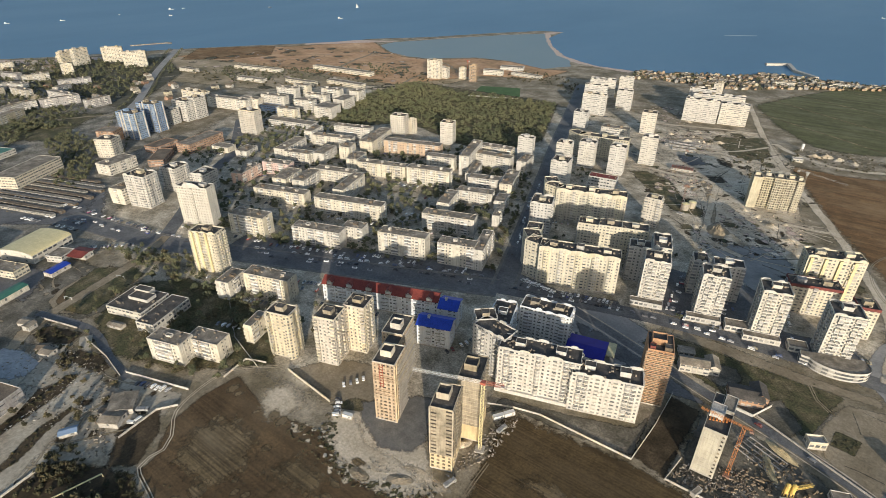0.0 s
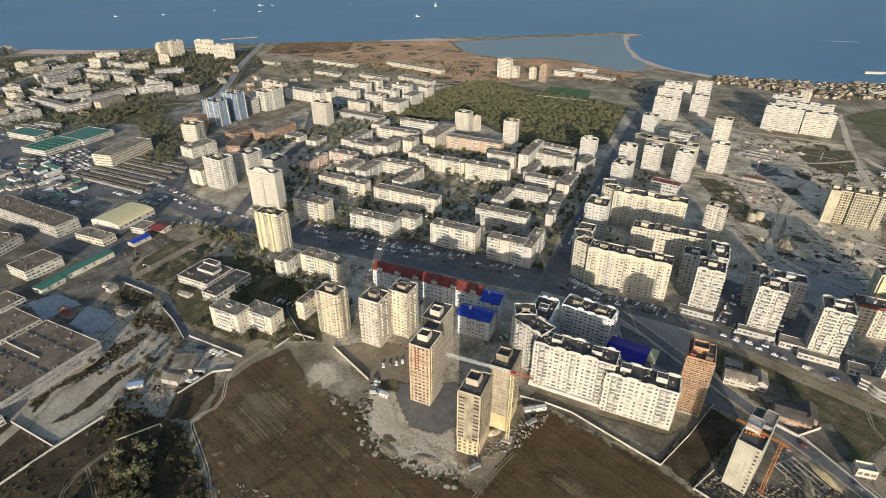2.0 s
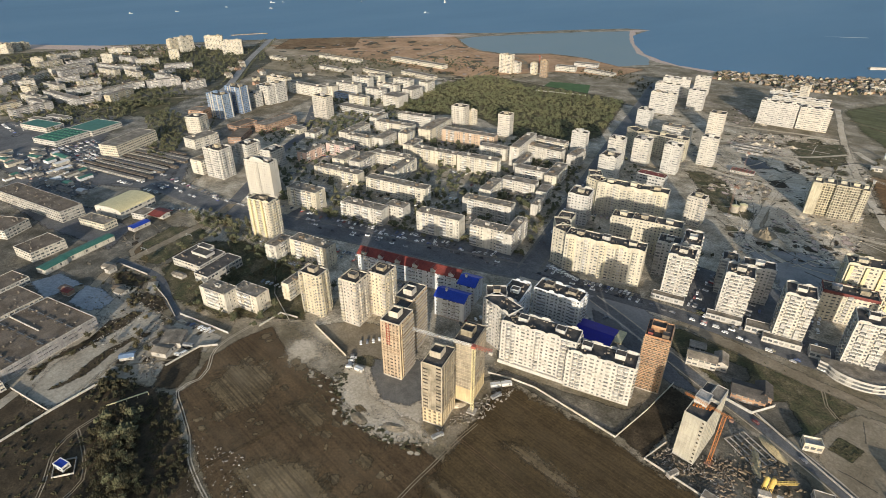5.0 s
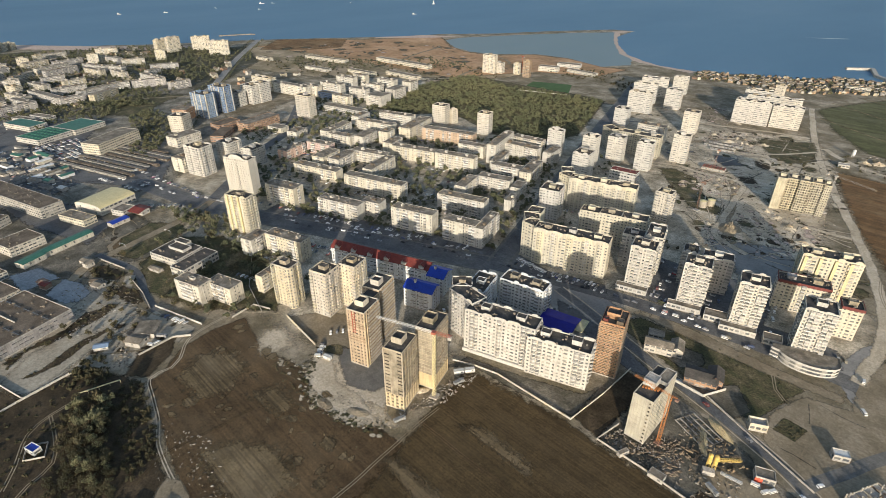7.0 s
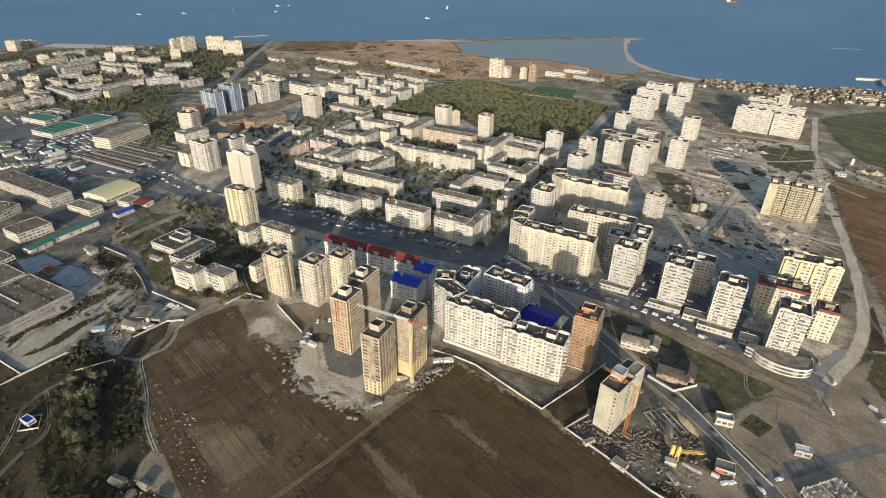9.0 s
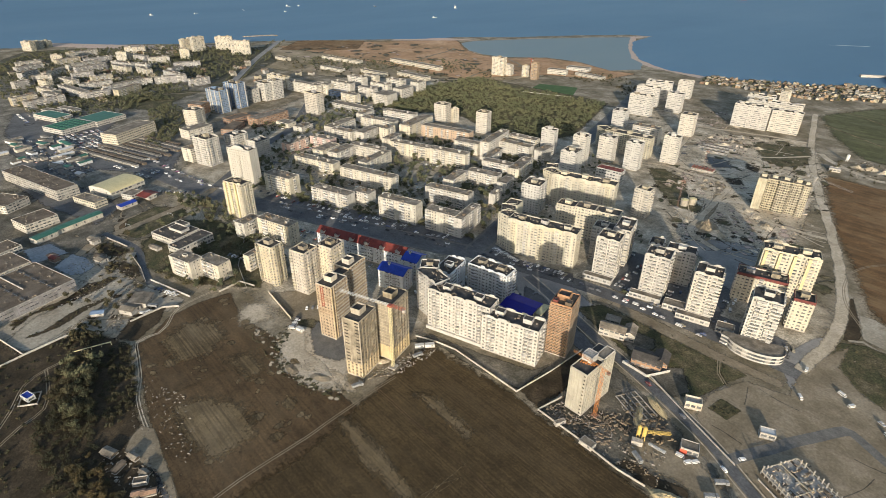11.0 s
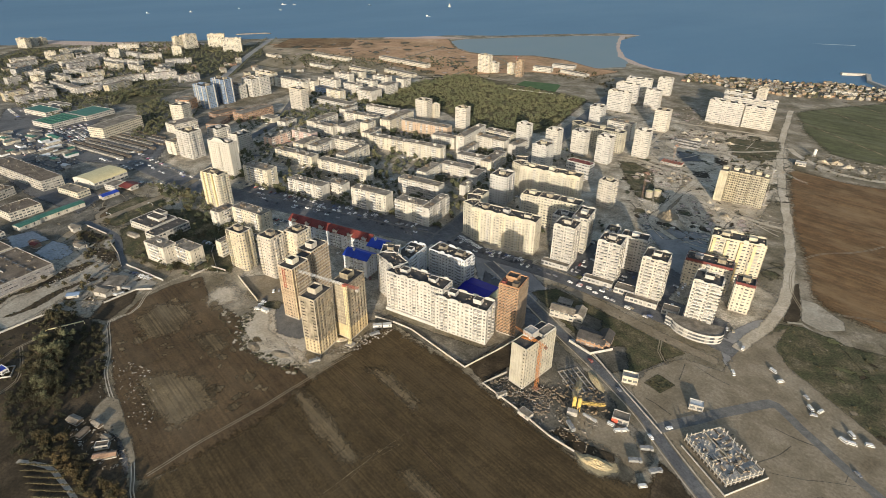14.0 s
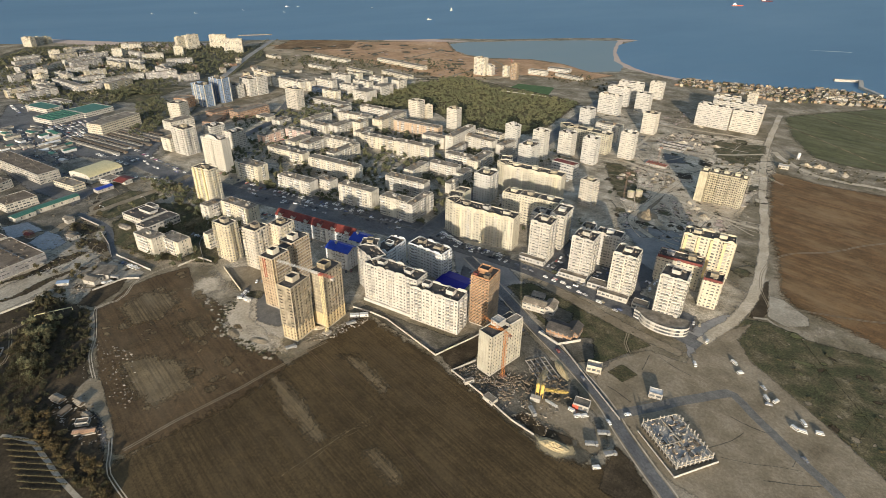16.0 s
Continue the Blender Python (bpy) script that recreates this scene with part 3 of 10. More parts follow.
def hut(e, x, y, z, lx, ly, h, wall_mat, roof_mat="dark_roof"):
    """A lift house or stair head on a roof: walls and a roof with a rim."""
    s = Shape()
    s.box(x - lx / 2, y - ly / 2, z, x + lx / 2, y + ly / 2, z + h)
    t = 0.3
    for b in ((-1, -1, 1, -1), (-1, 1, 1, 1), (-1, -1, -1, 1), (1, -1, 1, 1)):
        x0, y0, x1, y1 = x + b[0] * lx / 2, y + b[1] * ly / 2, x + b[2] * lx / 2, y + b[3] * ly / 2
        s.box(min(x0, x1) - t / 2, min(y0, y1) - t / 2, z + h - 0.3, max(x0, x1) + t / 2, max(y0, y1) + t / 2, z + h + 0.45)
    w = s.link("roof_hut", wall_mat, e)
    if HERE[0].translation.y < 420 and HERE[0].translation.x > -420:
        c = Shape()
        c.box(x - lx / 2 + t / 2, y - ly / 2 + t / 2, z + h - 0.1, x + lx / 2 - t / 2, y + ly / 2 - t / 2, z + h + 0.12)
        c.link("hut_roof", roof_mat, w)


def vents(e, L, W, z, seed, n):
    """Small chimneys, pipes and boxes that stand about on a flat roof."""
    if HERE[0].translation.y > 620 or HERE[0].translation.x < -620:
        return
    r = random.Random(seed)
    s = Shape()
    for _ in range(n):
        x, y, a = r.uniform(-L / 2 + 1, L / 2 - 1), r.uniform(-W / 2 + 1, W / 2 - 1), r.uniform(0.3, 0.8)
        s.box(x - a, y - a * 0.6, z, x + a, y + a * 0.6, z + r.uniform(0.5, 1.5))
    s.link("roof_clutter", "roof", e, kind="stuff")


WINDOW = {}


def window_mesh(w, h):
    """A window: white frame round two panes, the frame as thick as a hand."""
    key = (round(w, 1), round(h, 1))
    if key not in WINDOW:
        s = Shape()
        s.box(-w / 2, -0.03, -h / 2, w / 2, 0.03, h / 2)
        me = s.mesh("window")
        me.materials.append(M["glass_single"])
        WINDOW[key] = me
    return WINDOW[key]


def air_units(e, L, W, H, floors):
    """Cooling units hung on the lit fronts, one here and there."""
    r = random.Random(int(L * 97 + W * 13 + H))
    s = Shape()
    for _ in range(int(L * floors / 14)):
        x, z = r.uniform(-L / 2 + 1, L / 2 - 1.8), (r.randrange(1, floors) + 0.12) * H / floors
        s.box(x, -W / 2 - 0.4, z, x + 0.85, -W / 2 - 0.02, z + 0.6)
    for _ in range(int(W * floors / 16)):
        y, z = r.uniform(-W / 2 + 1, W / 2 - 1.8), (r.randrange(1, floors) + 0.12) * H / floors
        s.box(L / 2 + 0.02, y, z, L / 2 + 0.4, y + 0.85, z + 0.6)
    s.link("cooling_unit", "concrete", e, kind="stuff")


def storeys(e, L, W, H, floors, wall, front, side, glass="glass", z0=0.0, balc_mat=None, balc_style="box", single=False, back="blank", cell=3.2, base=None, panes=False):
    """The four walls of a block with their openings, on a low plinth."""
    s, pane, balc = Shape(), Shape(), []
    hx, hy = L / 2, W / 2
    FOOT.append((HERE[0].inverted(), hx + 2.0, hy + 2.0))
    if panes:
        seen = []
        facade(s, seen, balc, (-hx, -hy), (1, 0), (0, -1), L, z0, H - z0, floors, front, cell)
        facade(s, seen, balc, (hx, -hy), (0, 1), (1, 0), W, z0, H - z0, floors, side, cell)
        for p, w, h, n in seen:
            child("window", window_mesh(w, h), e, Matrix.Translation(p) @ Matrix.Rotation(math.atan2(n[0], -n[1]), 4, "Z"))
    else:
        facade(s, pane, balc, (-hx, -hy), (1, 0), (0, -1), L, z0, H - z0, floors, front, cell)
        facade(s, pane, balc, (hx, -hy), (0, 1), (1, 0), W, z0, H - z0, floors, side, cell)
    facade(s, pane, balc, (hx, hy), (-1, 0), (0, 1), L, z0, H - z0, floors, back, cell)
    facade(s, pane, balc, (-hx, hy), (0, -1), (-1, 0), W, z0, H - z0, floors, side, cell)
    s.link("wall", wall, e)
    # unfinished blocks get dark panels here for unlit rooms, not glass
    pane.link("glazing", glass, e, kind="stuff")
    if glass == "glass" and floors > 4 and HERE[0].translation.y < 480:
        air_units(e, L, W, H, floors)
    fill_balconies(e, balc, balc_mat or wall, balc_style, single)
    if HERE[0].translation.y > 520 or HERE[0].translation.x < -520:
        return
    p = Shape()
    p.box(-hx - 0.12, -hy - 0.12, -0.5, hx + 0.12, hy + 0.12, 0.75)
    p.link("plinth", base or "concrete", e)


def flat_roof(e, L, W, H, mat, rim_mat, rim=0.9, over=0.0, t=0.3):
    s = Shape()
    s.box(-L / 2 + t, -W / 2 + t, H - 0.4, L / 2 - t, W / 2 - t, H)
    r = s.link("roof", mat, e)
    p = Shape()
    ring(p, L, W, H - 0.25, H + rim, t, over)
    p.link("parapet", rim_mat, r)
    return r


def crest(e, L, W, H, mat, pitch=9.0, rise=1.5):
    """Raised, gabled pieces of parapet along the long fronts."""
    n = max(2, round(L / pitch))
    rr = random.Random(int(L * 31 + W * 7))
    top = rise
    for i in range(n):
        x = -L / 2 + L * (i + 0.5 + rr.uniform(-0.15, 0.15)) / n
        for y in (-W / 2, W / 2 - 0.3):
            if rr.random() < 0.2:
                continue
            s = Shape()
            rise = top * rr.uniform(0.45, 1.15)
            w = L / n * rr.uniform(0.2, 0.42)
            prof = [(-w, 0), (w, 0), (w, rise * 0.6), (w * 0.5, rise), (-w * 0.5, rise), (-w, rise * 0.6)]
            s.poly([(x + a, y - 0.06, H + b) for a, b in prof])
            s.poly([(x + a, y + 0.36, H + b) for a, b in reversed(prof)])
            for (a, b), (c, d) in zip(prof, prof[1:] + prof[:1]):
                s.quad((x + a, y + 0.36, H + b), (x + c, y + 0.36, H + d), (x + c, y - 0.06, H + d), (x + a, y - 0.06, H + b))
            s.link("crest", mat, e)


def gable(e, L, W, H, rise, mat, wall, over=0.5):
    """A pitched roof with gable ends."""
    s = Shape()
    x, y, t = L / 2 + over, W / 2 + over, 0.25
    for sg in (-1, 1):
        s.quad((-x * sg, sg * y, H), (x * sg, sg * y, H), (x * sg, 0, H + rise), (-x * sg, 0, H + rise))
        s.quad((-x * sg, sg * y, H - t), (-x * sg, 0, H + rise - t), (x * sg, 0, H + rise - t), (x * sg, sg * y, H - t))
        s.quad((-x * sg, sg * y, H - t), (x * sg, sg * y, H - t), (x * sg, sg * y, H), (-x * sg, sg * y, H))
    r = s.link("roof", mat, e)
    g = Shape()
    for sg in (-1, 1):
        g.poly([(sg * L / 2, -W / 2 * sg, H - 0.3), (sg * L / 2, W / 2 * sg, H - 0.3), (sg * L / 2, 0, H + rise - 0.2)])
    g.link("gable", wall, e)
    return r


def plot(x, y, yaw, name, label, category, of=None):
    """A new building at its place, or a wing of one that stands."""
    m = pose(x, y, 0, 0, 0, yaw)
    if of is None:
        return thing(name, m, label, category)
    HERE[0] = m
    w = new("wing")
    w.parent = of
    w.matrix_local = of.matrix_world.inverted() @ m
    return w


# ---- the kinds of building; every one takes its place, turn, length, depth and height ----
def panel_block(x, y, yaw, L, W, H, wall="panel", label="pale concrete panel apartment block with a flat grey roof", of=None, single=False):
    floors = max(2, round((H - 0.8) / 2.85))
    # far blocks take greyer walls: distance haze put into the wall colour
    if x < -980:
        wall, label = "grey_panel", "far concrete panel apartment block with haze-greyed walls and flat roof"
    if L >= W:
        front, side = random.choice(["slab", "slab_b", "slab_c"]), random.choice(["end", "ends", "blank"])
    else:
        front, side = random.choice(["end", "ends"]), random.choice(["slab", "slab_b", "slab_c"])
    e = plot(x, y, yaw, "apartment_block", label, "apartment block", of)
    storeys(e, L, W, H, floors, wall, front, side, single=single, balc_mat="loggia")
    flat_roof(e, L, W, H, "roof", "concrete" if random.random() < 0.6 else wall, 0.35)
    n = max(1, round(max(L, W) / 24))
    for i in range(n):
        k = (i + 0.5) / n - 0.5
        px, py = (k * L, 0) if L >= W else (0, k * W)
        if random.random() < 0.8:
            hut(e, px + random.uniform(-3, 3), py, H, random.uniform(2.4, 4.2), random.uniform(2.2, 3.2), random.uniform(1.2, 2.2), random.choice(["concrete", "brown_roof", "panel"]), "roof")
    vents(e, L, W, H, x * 7 + y, int(L * W / 40))
    return e


def white_block(x, y, yaw, L, W, H, wall="white", label="white high-rise apartment block with balconies and dark flat roof", of=None, single=False, front=None, side=None, rail=None, style="box", huts=True, crests=True, roof="dark_roof", panes=False):
    floors = max(3, round((H - 1.0) / 2.7))
    if x < -1100:
        wall = "khaki_far"
    e = plot(x, y, yaw, "apartment_tower", label, "apartment block", of)
    far = y > 520 and x > -470 and front is None
    if far:
        front, side = "ribbon", "ribbon_end"
    storeys(e, L, W, H, floors, wall, front or ("white" if L > 24 else "tower"), side or ("white" if W > 24 else "tower_side"), single=single, balc_style=style, balc_mat=rail, panes=panes, glass="loggia_glass" if far else "glass")
    flat_roof(e, L, W, H, roof, wall, 1.0)
    if crests:
        crest(e, L, W, H + 0.9, wall)
    if huts:
        n = max(1, round(max(L, W) / 20))
        for i in range(n):
            k = (i + 0.5) / n - 0.5
            px, py = (k * L, W * 0.08) if L >= W else (0, k * W)
            hut(e, px, py, H, min(6.0, L * 0.42), min(5.0, W * 0.4), random.uniform(2.2, 3.2), random.choice((wall, "grey_panel", "grey_block", wall)))
    vents(e, L, W, H, x * 3 + y, int(L * W / 30))
    return e


def low_building(x, y, yaw, L, W, H, wall="white", roof="roof", label="low white building with a flat roof", name="low_building", front="office", side="office", rim=0.4, of=None):
    e = plot(x, y, yaw, name, label, "building", of)
    storeys(e, L, W, H, max(1, round(H / 3.4)), wall, front, side, cell=3.6)
    flat_roof(e, L, W, H, roof, wall, rim)
    if L * W > 250:
        vents(e, L, W, H, x + y, int(L * W / 60))
    return e


def shed(x, y, yaw, L, W, H, roof="roof", wall="concrete", label="small shed with a pitched roof", rise=1.0):
    e = plot(x, y, yaw, "shed", label, "shed")
    turn = W > L
    if turn:
        e.matrix_world = pose(x, y, 0, 0, 0, yaw + 90)
        L, W = W, L
    storeys(e, L, W, H, 1, wall, "shed", "shed", cell=4.0)
    gable(e, L, W, H, rise, roof, wall, 0.4)
    return e

# ---- ground, water, roads ----
def soft_edge(pts, amp, step=5.0, seed=0.0):
    out = []
    for (x0, y0), (x1, y1) in zip(pts, pts[1:] + pts[:1]):
        n = max(1, int(math.hypot(x1 - x0, y1 - y0) / step))
        for i in range(n):
            x, y = x0 + (x1 - x0) * i / n, y0 + (y1 - y0) * i / n
            d = noise.noise_vector(Vector((x * 0.07, y * 0.07, seed))) + noise.noise_vector(Vector((x * 0.3, y * 0.3, seed))) * 0.4
            out.append((x + d.x * amp, y + d.y * amp))
    return out


LEVELS = []


def level(z):
    """The next free height at or just over z, so that no two sheets lie in one plane."""
    while any(abs(z - q) < 0.0011 for q in LEVELS):
        z += 0.0012
    LEVELS.append(z)
    return z


def cover(name, mat, z, pts, amp=2.5, label="", step=5.0):
    """A flat stretch of ground cover; its edge is uneven or, on land, thins out raggedly."""
    z = level(z)
    if amp == 0 or mat in ("sea", "lagoon", "steel_white") or name == "beach":
        s = Shape()
        s.poly([(x, y, z) for x, y in (soft_edge(pts, amp, step, z * 50) if amp else pts)])
        ob = s.link(name, mat)
        if ob.data.polygons[0].normal.z < 0:
            ob.data.flip_normals()
        return tagged(ob, label=label, category="ground", kind="structure")
    P = np.array(pts, float)
    Q = np.roll(P, -1, 0)
    area = abs((P[:, 0] * Q[:, 1] - Q[:, 0] * P[:, 1]).sum()) / 2
    g = max(1.2, amp * 0.5, math.sqrt(area / 2400))
    f = max(amp * 1.7, g * 1.1)
    lo, hi = P.min(0) - f - g, P.max(0) + f + g
    nx, ny = int((hi[0] - lo[0]) / g) + 2, int((hi[1] - lo[1]) / g) + 2
    X, Y = np.meshgrid(lo[0] + g * np.arange(nx), lo[1] + g * np.arange(ny), indexing="ij")
    x, y = X.ravel(), Y.ravel()
    near, into = np.full(x.size, 1e9), np.zeros(x.size, bool)
    for (x0, y0), (x1, y1) in zip(P, Q):
        dx, dy = x1 - x0, y1 - y0
        k = np.clip(((x - x0) * dx + (y - y0) * dy) / max(dx * dx + dy * dy, 1e-9), 0, 1)
        near = np.minimum(near, np.hypot(x - x0 - k * dx, y - y0 - k * dy))
        if y0 != y1:
            into ^= ((y0 > y) != (y1 > y)) & (x < dx * (y - y0) / dy + x0)
    fade = np.clip(0.5 - np.where(into, near, -near) / (2 * f), 0, 1)
    idx = np.arange(nx * ny).reshape(nx, ny)
    quads = np.stack([idx[:-1, :-1], idx[1:, :-1], idx[1:, 1:], idx[:-1, 1:]], -1).reshape(-1, 4)
    quads = quads[fade[quads].min(1) < 0.82]
    used, inv = np.unique(quads, return_inverse=True)
    me = bpy.data.meshes.new(name)
    me.from_pydata([(float(x[i]), float(y[i]), z) for i in used], [], [tuple(int(i) for i in q) for q in inv.reshape(-1, 4)])
    me.attributes.new("fade", "FLOAT", "POINT").data.foreach_set("value", fade[used].astype(np.float32))
    me.materials.append(M[mat])
    return tagged(new(name, me), label=label, category="ground", kind="structure")


def smooth_line(pts, step=6.0):
    """Points every few metres along a curve through pts."""
    P = [Vector((*p, 0)) for p in pts]
    out = []
    for i in range(len(P) - 1):
        a, b, c, d = P[max(i - 1, 0)], P[i], P[i + 1], P[min(i + 2, len(P) - 1)]
        n = max(1, int((c - b).length / step))
        for k in range(n):
            t = k / n
            out.append(0.5 * (2 * b + (c - a) * t + (2 * a - 5 * b + 4 * c - d) * t * t + (3 * b - a - 3 * c + d) * t ** 3))
    return out + [P[-1]]


def strip(s, line, w0, w1, z, zb=None):
    """A band between two distances from a line; with zb it has sides down to zb."""
    rows = []
    for i, p in enumerate(line):
        d = (line[min(i + 1, len(line) - 1)] - line[max(i - 1, 0)]).normalized()
        n = Vector((-d.y, d.x, 0))
        rows.append((p + n * w0, p + n * w1))
    for (a, b), (c, d) in zip(rows, rows[1:]):
        s.quad((a.x, a.y, z), (c.x, c.y, z), (d.x, d.y, z), (b.x, b.y, z))
        if zb is not None:
            s.quad((a.x, a.y, zb), (c.x, c.y, zb), (c.x, c.y, z), (a.x, a.y, z))
            s.quad((b.x, b.y, z), (d.x, d.y, z), (d.x, d.y, zb), (b.x, b.y, zb))


def road(name, pts, width, mat="asphalt", z=0.14, label="", kerb=False, lines=False, uneven=0.0):
    line = smooth_line(pts)
    if uneven:
        line = [p + noise.noise_vector(p * 0.05) * uneven for p in line]
    s, fade, z = Shape(), None, level(z)
    if name == "footpath" and width < 2.4:
        strip(s, line, 1.05, 0.45, z)
        strip(s, line, -0.45, -1.05, z)
    elif mat in ("dirt", "earth", "field_pale", "rubble", "field", "field_left"):
        e = width * 0.28
        strip(s, line, width / 2 + e, width / 2 - e, z)
        n1 = len(s.v)
        strip(s, line, width / 2 - e, -width / 2 + e, z)
        n2 = len(s.v)
        strip(s, line, -width / 2 + e, -width / 2 - e, z)
        fade = [1.0, 1.0, 0.0, 0.0] * (n1 // 4) + [0.0] * (n2 - n1) + [0.0, 0.0, 1.0, 1.0] * ((len(s.v) - n2) // 4)
    else:
        strip(s, line, width / 2, -width / 2, z)
    ob = s.link(name, mat)
    if fade:
        ob.data.attributes.new("fade", "FLOAT", "POINT").data.foreach_set("value", fade)
    if ob.data.polygons[0].normal.z < 0:
        ob.data.flip_normals()
    tagged(ob, label=label, category="road", kind="structure")
    if kerb:
        for sg in (1, -1):
            k = Shape()
            strip(k, line, sg * (width / 2 + 2.5), sg * width / 2, z + 0.14, 0.0)
            tagged(k.link("pavement", "paving"), label="worn concrete pavement with a raised kerb", category="pavement", kind="structure")
    if lines:
        k = Shape()
        for i in range(0, len(line) - 1, 2):
            strip(k, line[i:i + 2], 0.12, -0.12, z + 0.02)
        ob2 = k.link("lane_markings", "steel_white", ob)
        tagged(ob2, label="white painted lane dashes", kind="stuff")
    return ob


s = Shape()
s.quad((-5200, -3000, 0), (3500, -3000, 0), (3500, 5200, 0), (-5200, 5200, 0))
tagged(s.link("ground", "ground"), label="dry brown and olive open ground", category="ground", kind="structure")

# the bay and the lagoon behind its sand spit
cover("sea", "sea", 0.10, [(-1775, 203), (-1639, 471), (-1579, 544), (-1533, 627), (-1447, 785), (-1354, 923), (-1263, 1040), (-1193, 1144), (-1152, 1241), (-1042, 1368), (-938, 1551), (-834, 1694), (-769, 1713), (-761, 1643), (-748, 1567), (-677, 1444), (-584, 1323), (-521, 1280), (-467, 1252), (-376, 1251), (-196, 1330), (-142, 1407), (-45, 1395), (68, 1399), (183, 1411), (700, 1500), (3400, 2200), (3400, 5100), (-5100, 5100), (-5100, -900), (-2300, -400)], 4.0, "calm blue sea of a wide bay", 18.0)
cover("lagoon", "lagoon", 0.12, [(-1063, 1170), (-1060, 1234), (-976, 1391), (-878, 1552), (-799, 1643), (-720, 1496), (-608, 1325), (-548, 1276), (-521, 1211), (-559, 1150), (-667, 1186), (-755, 1173), (-834, 1094), (-897, 1084), (-972, 1107)], 4.0, "shallow grey-green lagoon behind a spit", 15.0)
cover("beach", "beach_sand", 0.06, [(-1063, 1250), (-976, 1405), (-880, 1570), (-790, 1690), (-765, 1715), (-780, 1640), (-700, 1500), (-595, 1335), (-520, 1290), (-380, 1262), (-390, 1225), (-520, 1255), (-600, 1300), (-740, 1490), (-810, 1655), (-880, 1560), (-985, 1400), (-1075, 1230), (-1230, 1050), (-1250, 1075), (-1170, 1200)], 3.0, "pale sand spit and beach", 12.0)
cover("tan_field", "field_red", 0.06, [(-1293, 722), (-1407, 841), (-1276, 987), (-1175, 893), (-1198, 819)], 6.0, "reddish-tan field near the shore", 8.0)
cover("heath", "heath", 0.04, [(-1347, 740), (-1290, 930), (-1234, 1015), (-1117, 1202), (-1080, 1180), (-980, 1105), (-900, 1075), (-817, 1085), (-750, 1165), (-660, 1180), (-550, 1150), (-500, 1164), (-511, 1056), (-629, 1001), (-721, 833), (-925, 812), (-1166, 787)], 8.0, "reddish-brown heath near the shore", 14.0)

# yards and streets of the town
cover("town_ground", "urban", 0.03, [(-572, 209), (-729, 388), (-878, 655), (-774, 793), (-386, 872), (-300, 937), (-171, 872), (-91, 750), (-76, 543), (9, 499), (76, 467), (77, 372), (24, 366), (-52, 374), (-67, 329), (-126, 218), (-154, 164), (-211, 155), (-267, 147), (-351, 154), (-470, 158)], 6.0, "worn yards of asphalt, dirt and grass between the blocks", 10.0)
cover("common", "common", 0.018, [(-640, 900), (-720, 833), (-925, 640), (-1166, 560), (-1390, 740), (-1234, 1030), (-1120, 1210), (-980, 1110), (-820, 1080), (-620, 1010)], 8.0, "dry tan common with tracks", 14.0)
cover("town_ground", "far_grass", 0.022, [(-900, 230), (-960, 420), (-1150, 640), (-1350, 720), (-1580, 500), (-1700, 220), (-1400, 30), (-950, 60)], 8.0, "green and brown yards of the far quarter", 14.0)
cover("market_yard", "asphalt", 0.04, [(-560, 190), (-640, 130), (-700, 110), (-860, 90), (-900, 130), (-840, 175), (-770, 200), (-640, 235)], 5.0, "dark asphalt market yard", 8.0)
cover("town_ground", "far_urban", 0.025, [(-572, 209), (-640, 330), (-900, 420), (-1350, 420), (-1500, 250), (-1300, 60), (-900, 40), (-650, 20), (-560, 90), (-500, 170)], 8.0, "grey market yards and streets", 14.0)
cover("market_yard", "asphalt", 0.042, [(-1010, 95), (-1007, 146), (-946, 170), (-880, 225), (-810, 185), (-756, 190), (-640, 225), (-600, 195), (-642, 127), (-660, 87), (-778, 60), (-900, 70)], 6.0, "dark asphalt of the market", 8.0)
cover("factory_yard", "works_ground", 0.028, [(-330, -60), (-290, 0), (-400, 60), (-470, 150), (-560, 140), (-640, 20), (-520, -80)], 5.0, "grey factory yards", 10.0)
cover("dirt_yard", "lane", 0.05, [(-388, 44), (-400, 76), (-347, 86), (-305, 79), (-290, 64), (-278, 44), (-286, 5), (-312, -10), (-334, -13), (-357, 40)], 3.0, "pale dirt yard by the factory")
cover("dirt_yard", "lane", 0.055, [(-322, 94), (-279, 107), (-272, 91), (-277, 70), (-269, 56), (-307, 71)], 2.0, "pale dirt vehicle yard behind a wall")
cover("dirt_yard", "lane", 0.051, [(-327, -13), (-286, -1), (-278, -31), (-270, -64), (-300, -76), (-340, -40)], 1.5, "pale concrete yard behind a wall", 3.0)
cover("dirt_yard", "earth", 0.05, [(-233, 131), (-240, 141), (-232, 152), (-222, 148), (-210, 146), (-213, 134), (-219, 124)], 5.0, "spread of pale gravel on the field's edge", 2.0)
cover("rubble_ground", "earth", 0.072, [(-180, 134), (-193, 151), (-178, 156), (-160, 146), (-140, 148), (-110, 142), (-122, 131), (-146, 126)], 3.0, "pale spilt rubble round the building yard", 3.0)
cover("building_yard", "earth", 0.06, [(-194, 150), (-186, 160), (-172, 163), (-160, 166), (-140, 172), (-117, 150), (-104, 149), (-112, 142), (-126, 132), (-140, 126), (-158, 126), (-170, 131), (-178, 140)], 3.0, "pale trodden gravel of the building yard", 4.0)
cover("building_yard", "dirt", 0.057, [(-242, 161), (-232, 178), (-216, 192), (-199, 198), (-176, 170), (-186, 162), (-200, 158)], 3.0, "worn paved yard behind a wall", 4.0)
cover("verge", "grass", 0.066, [(-199, 154), (-190, 168), (-178, 172), (-176, 164), (-186, 158)], 1.5, "strip of dry weeds behind the wall", 3.0)
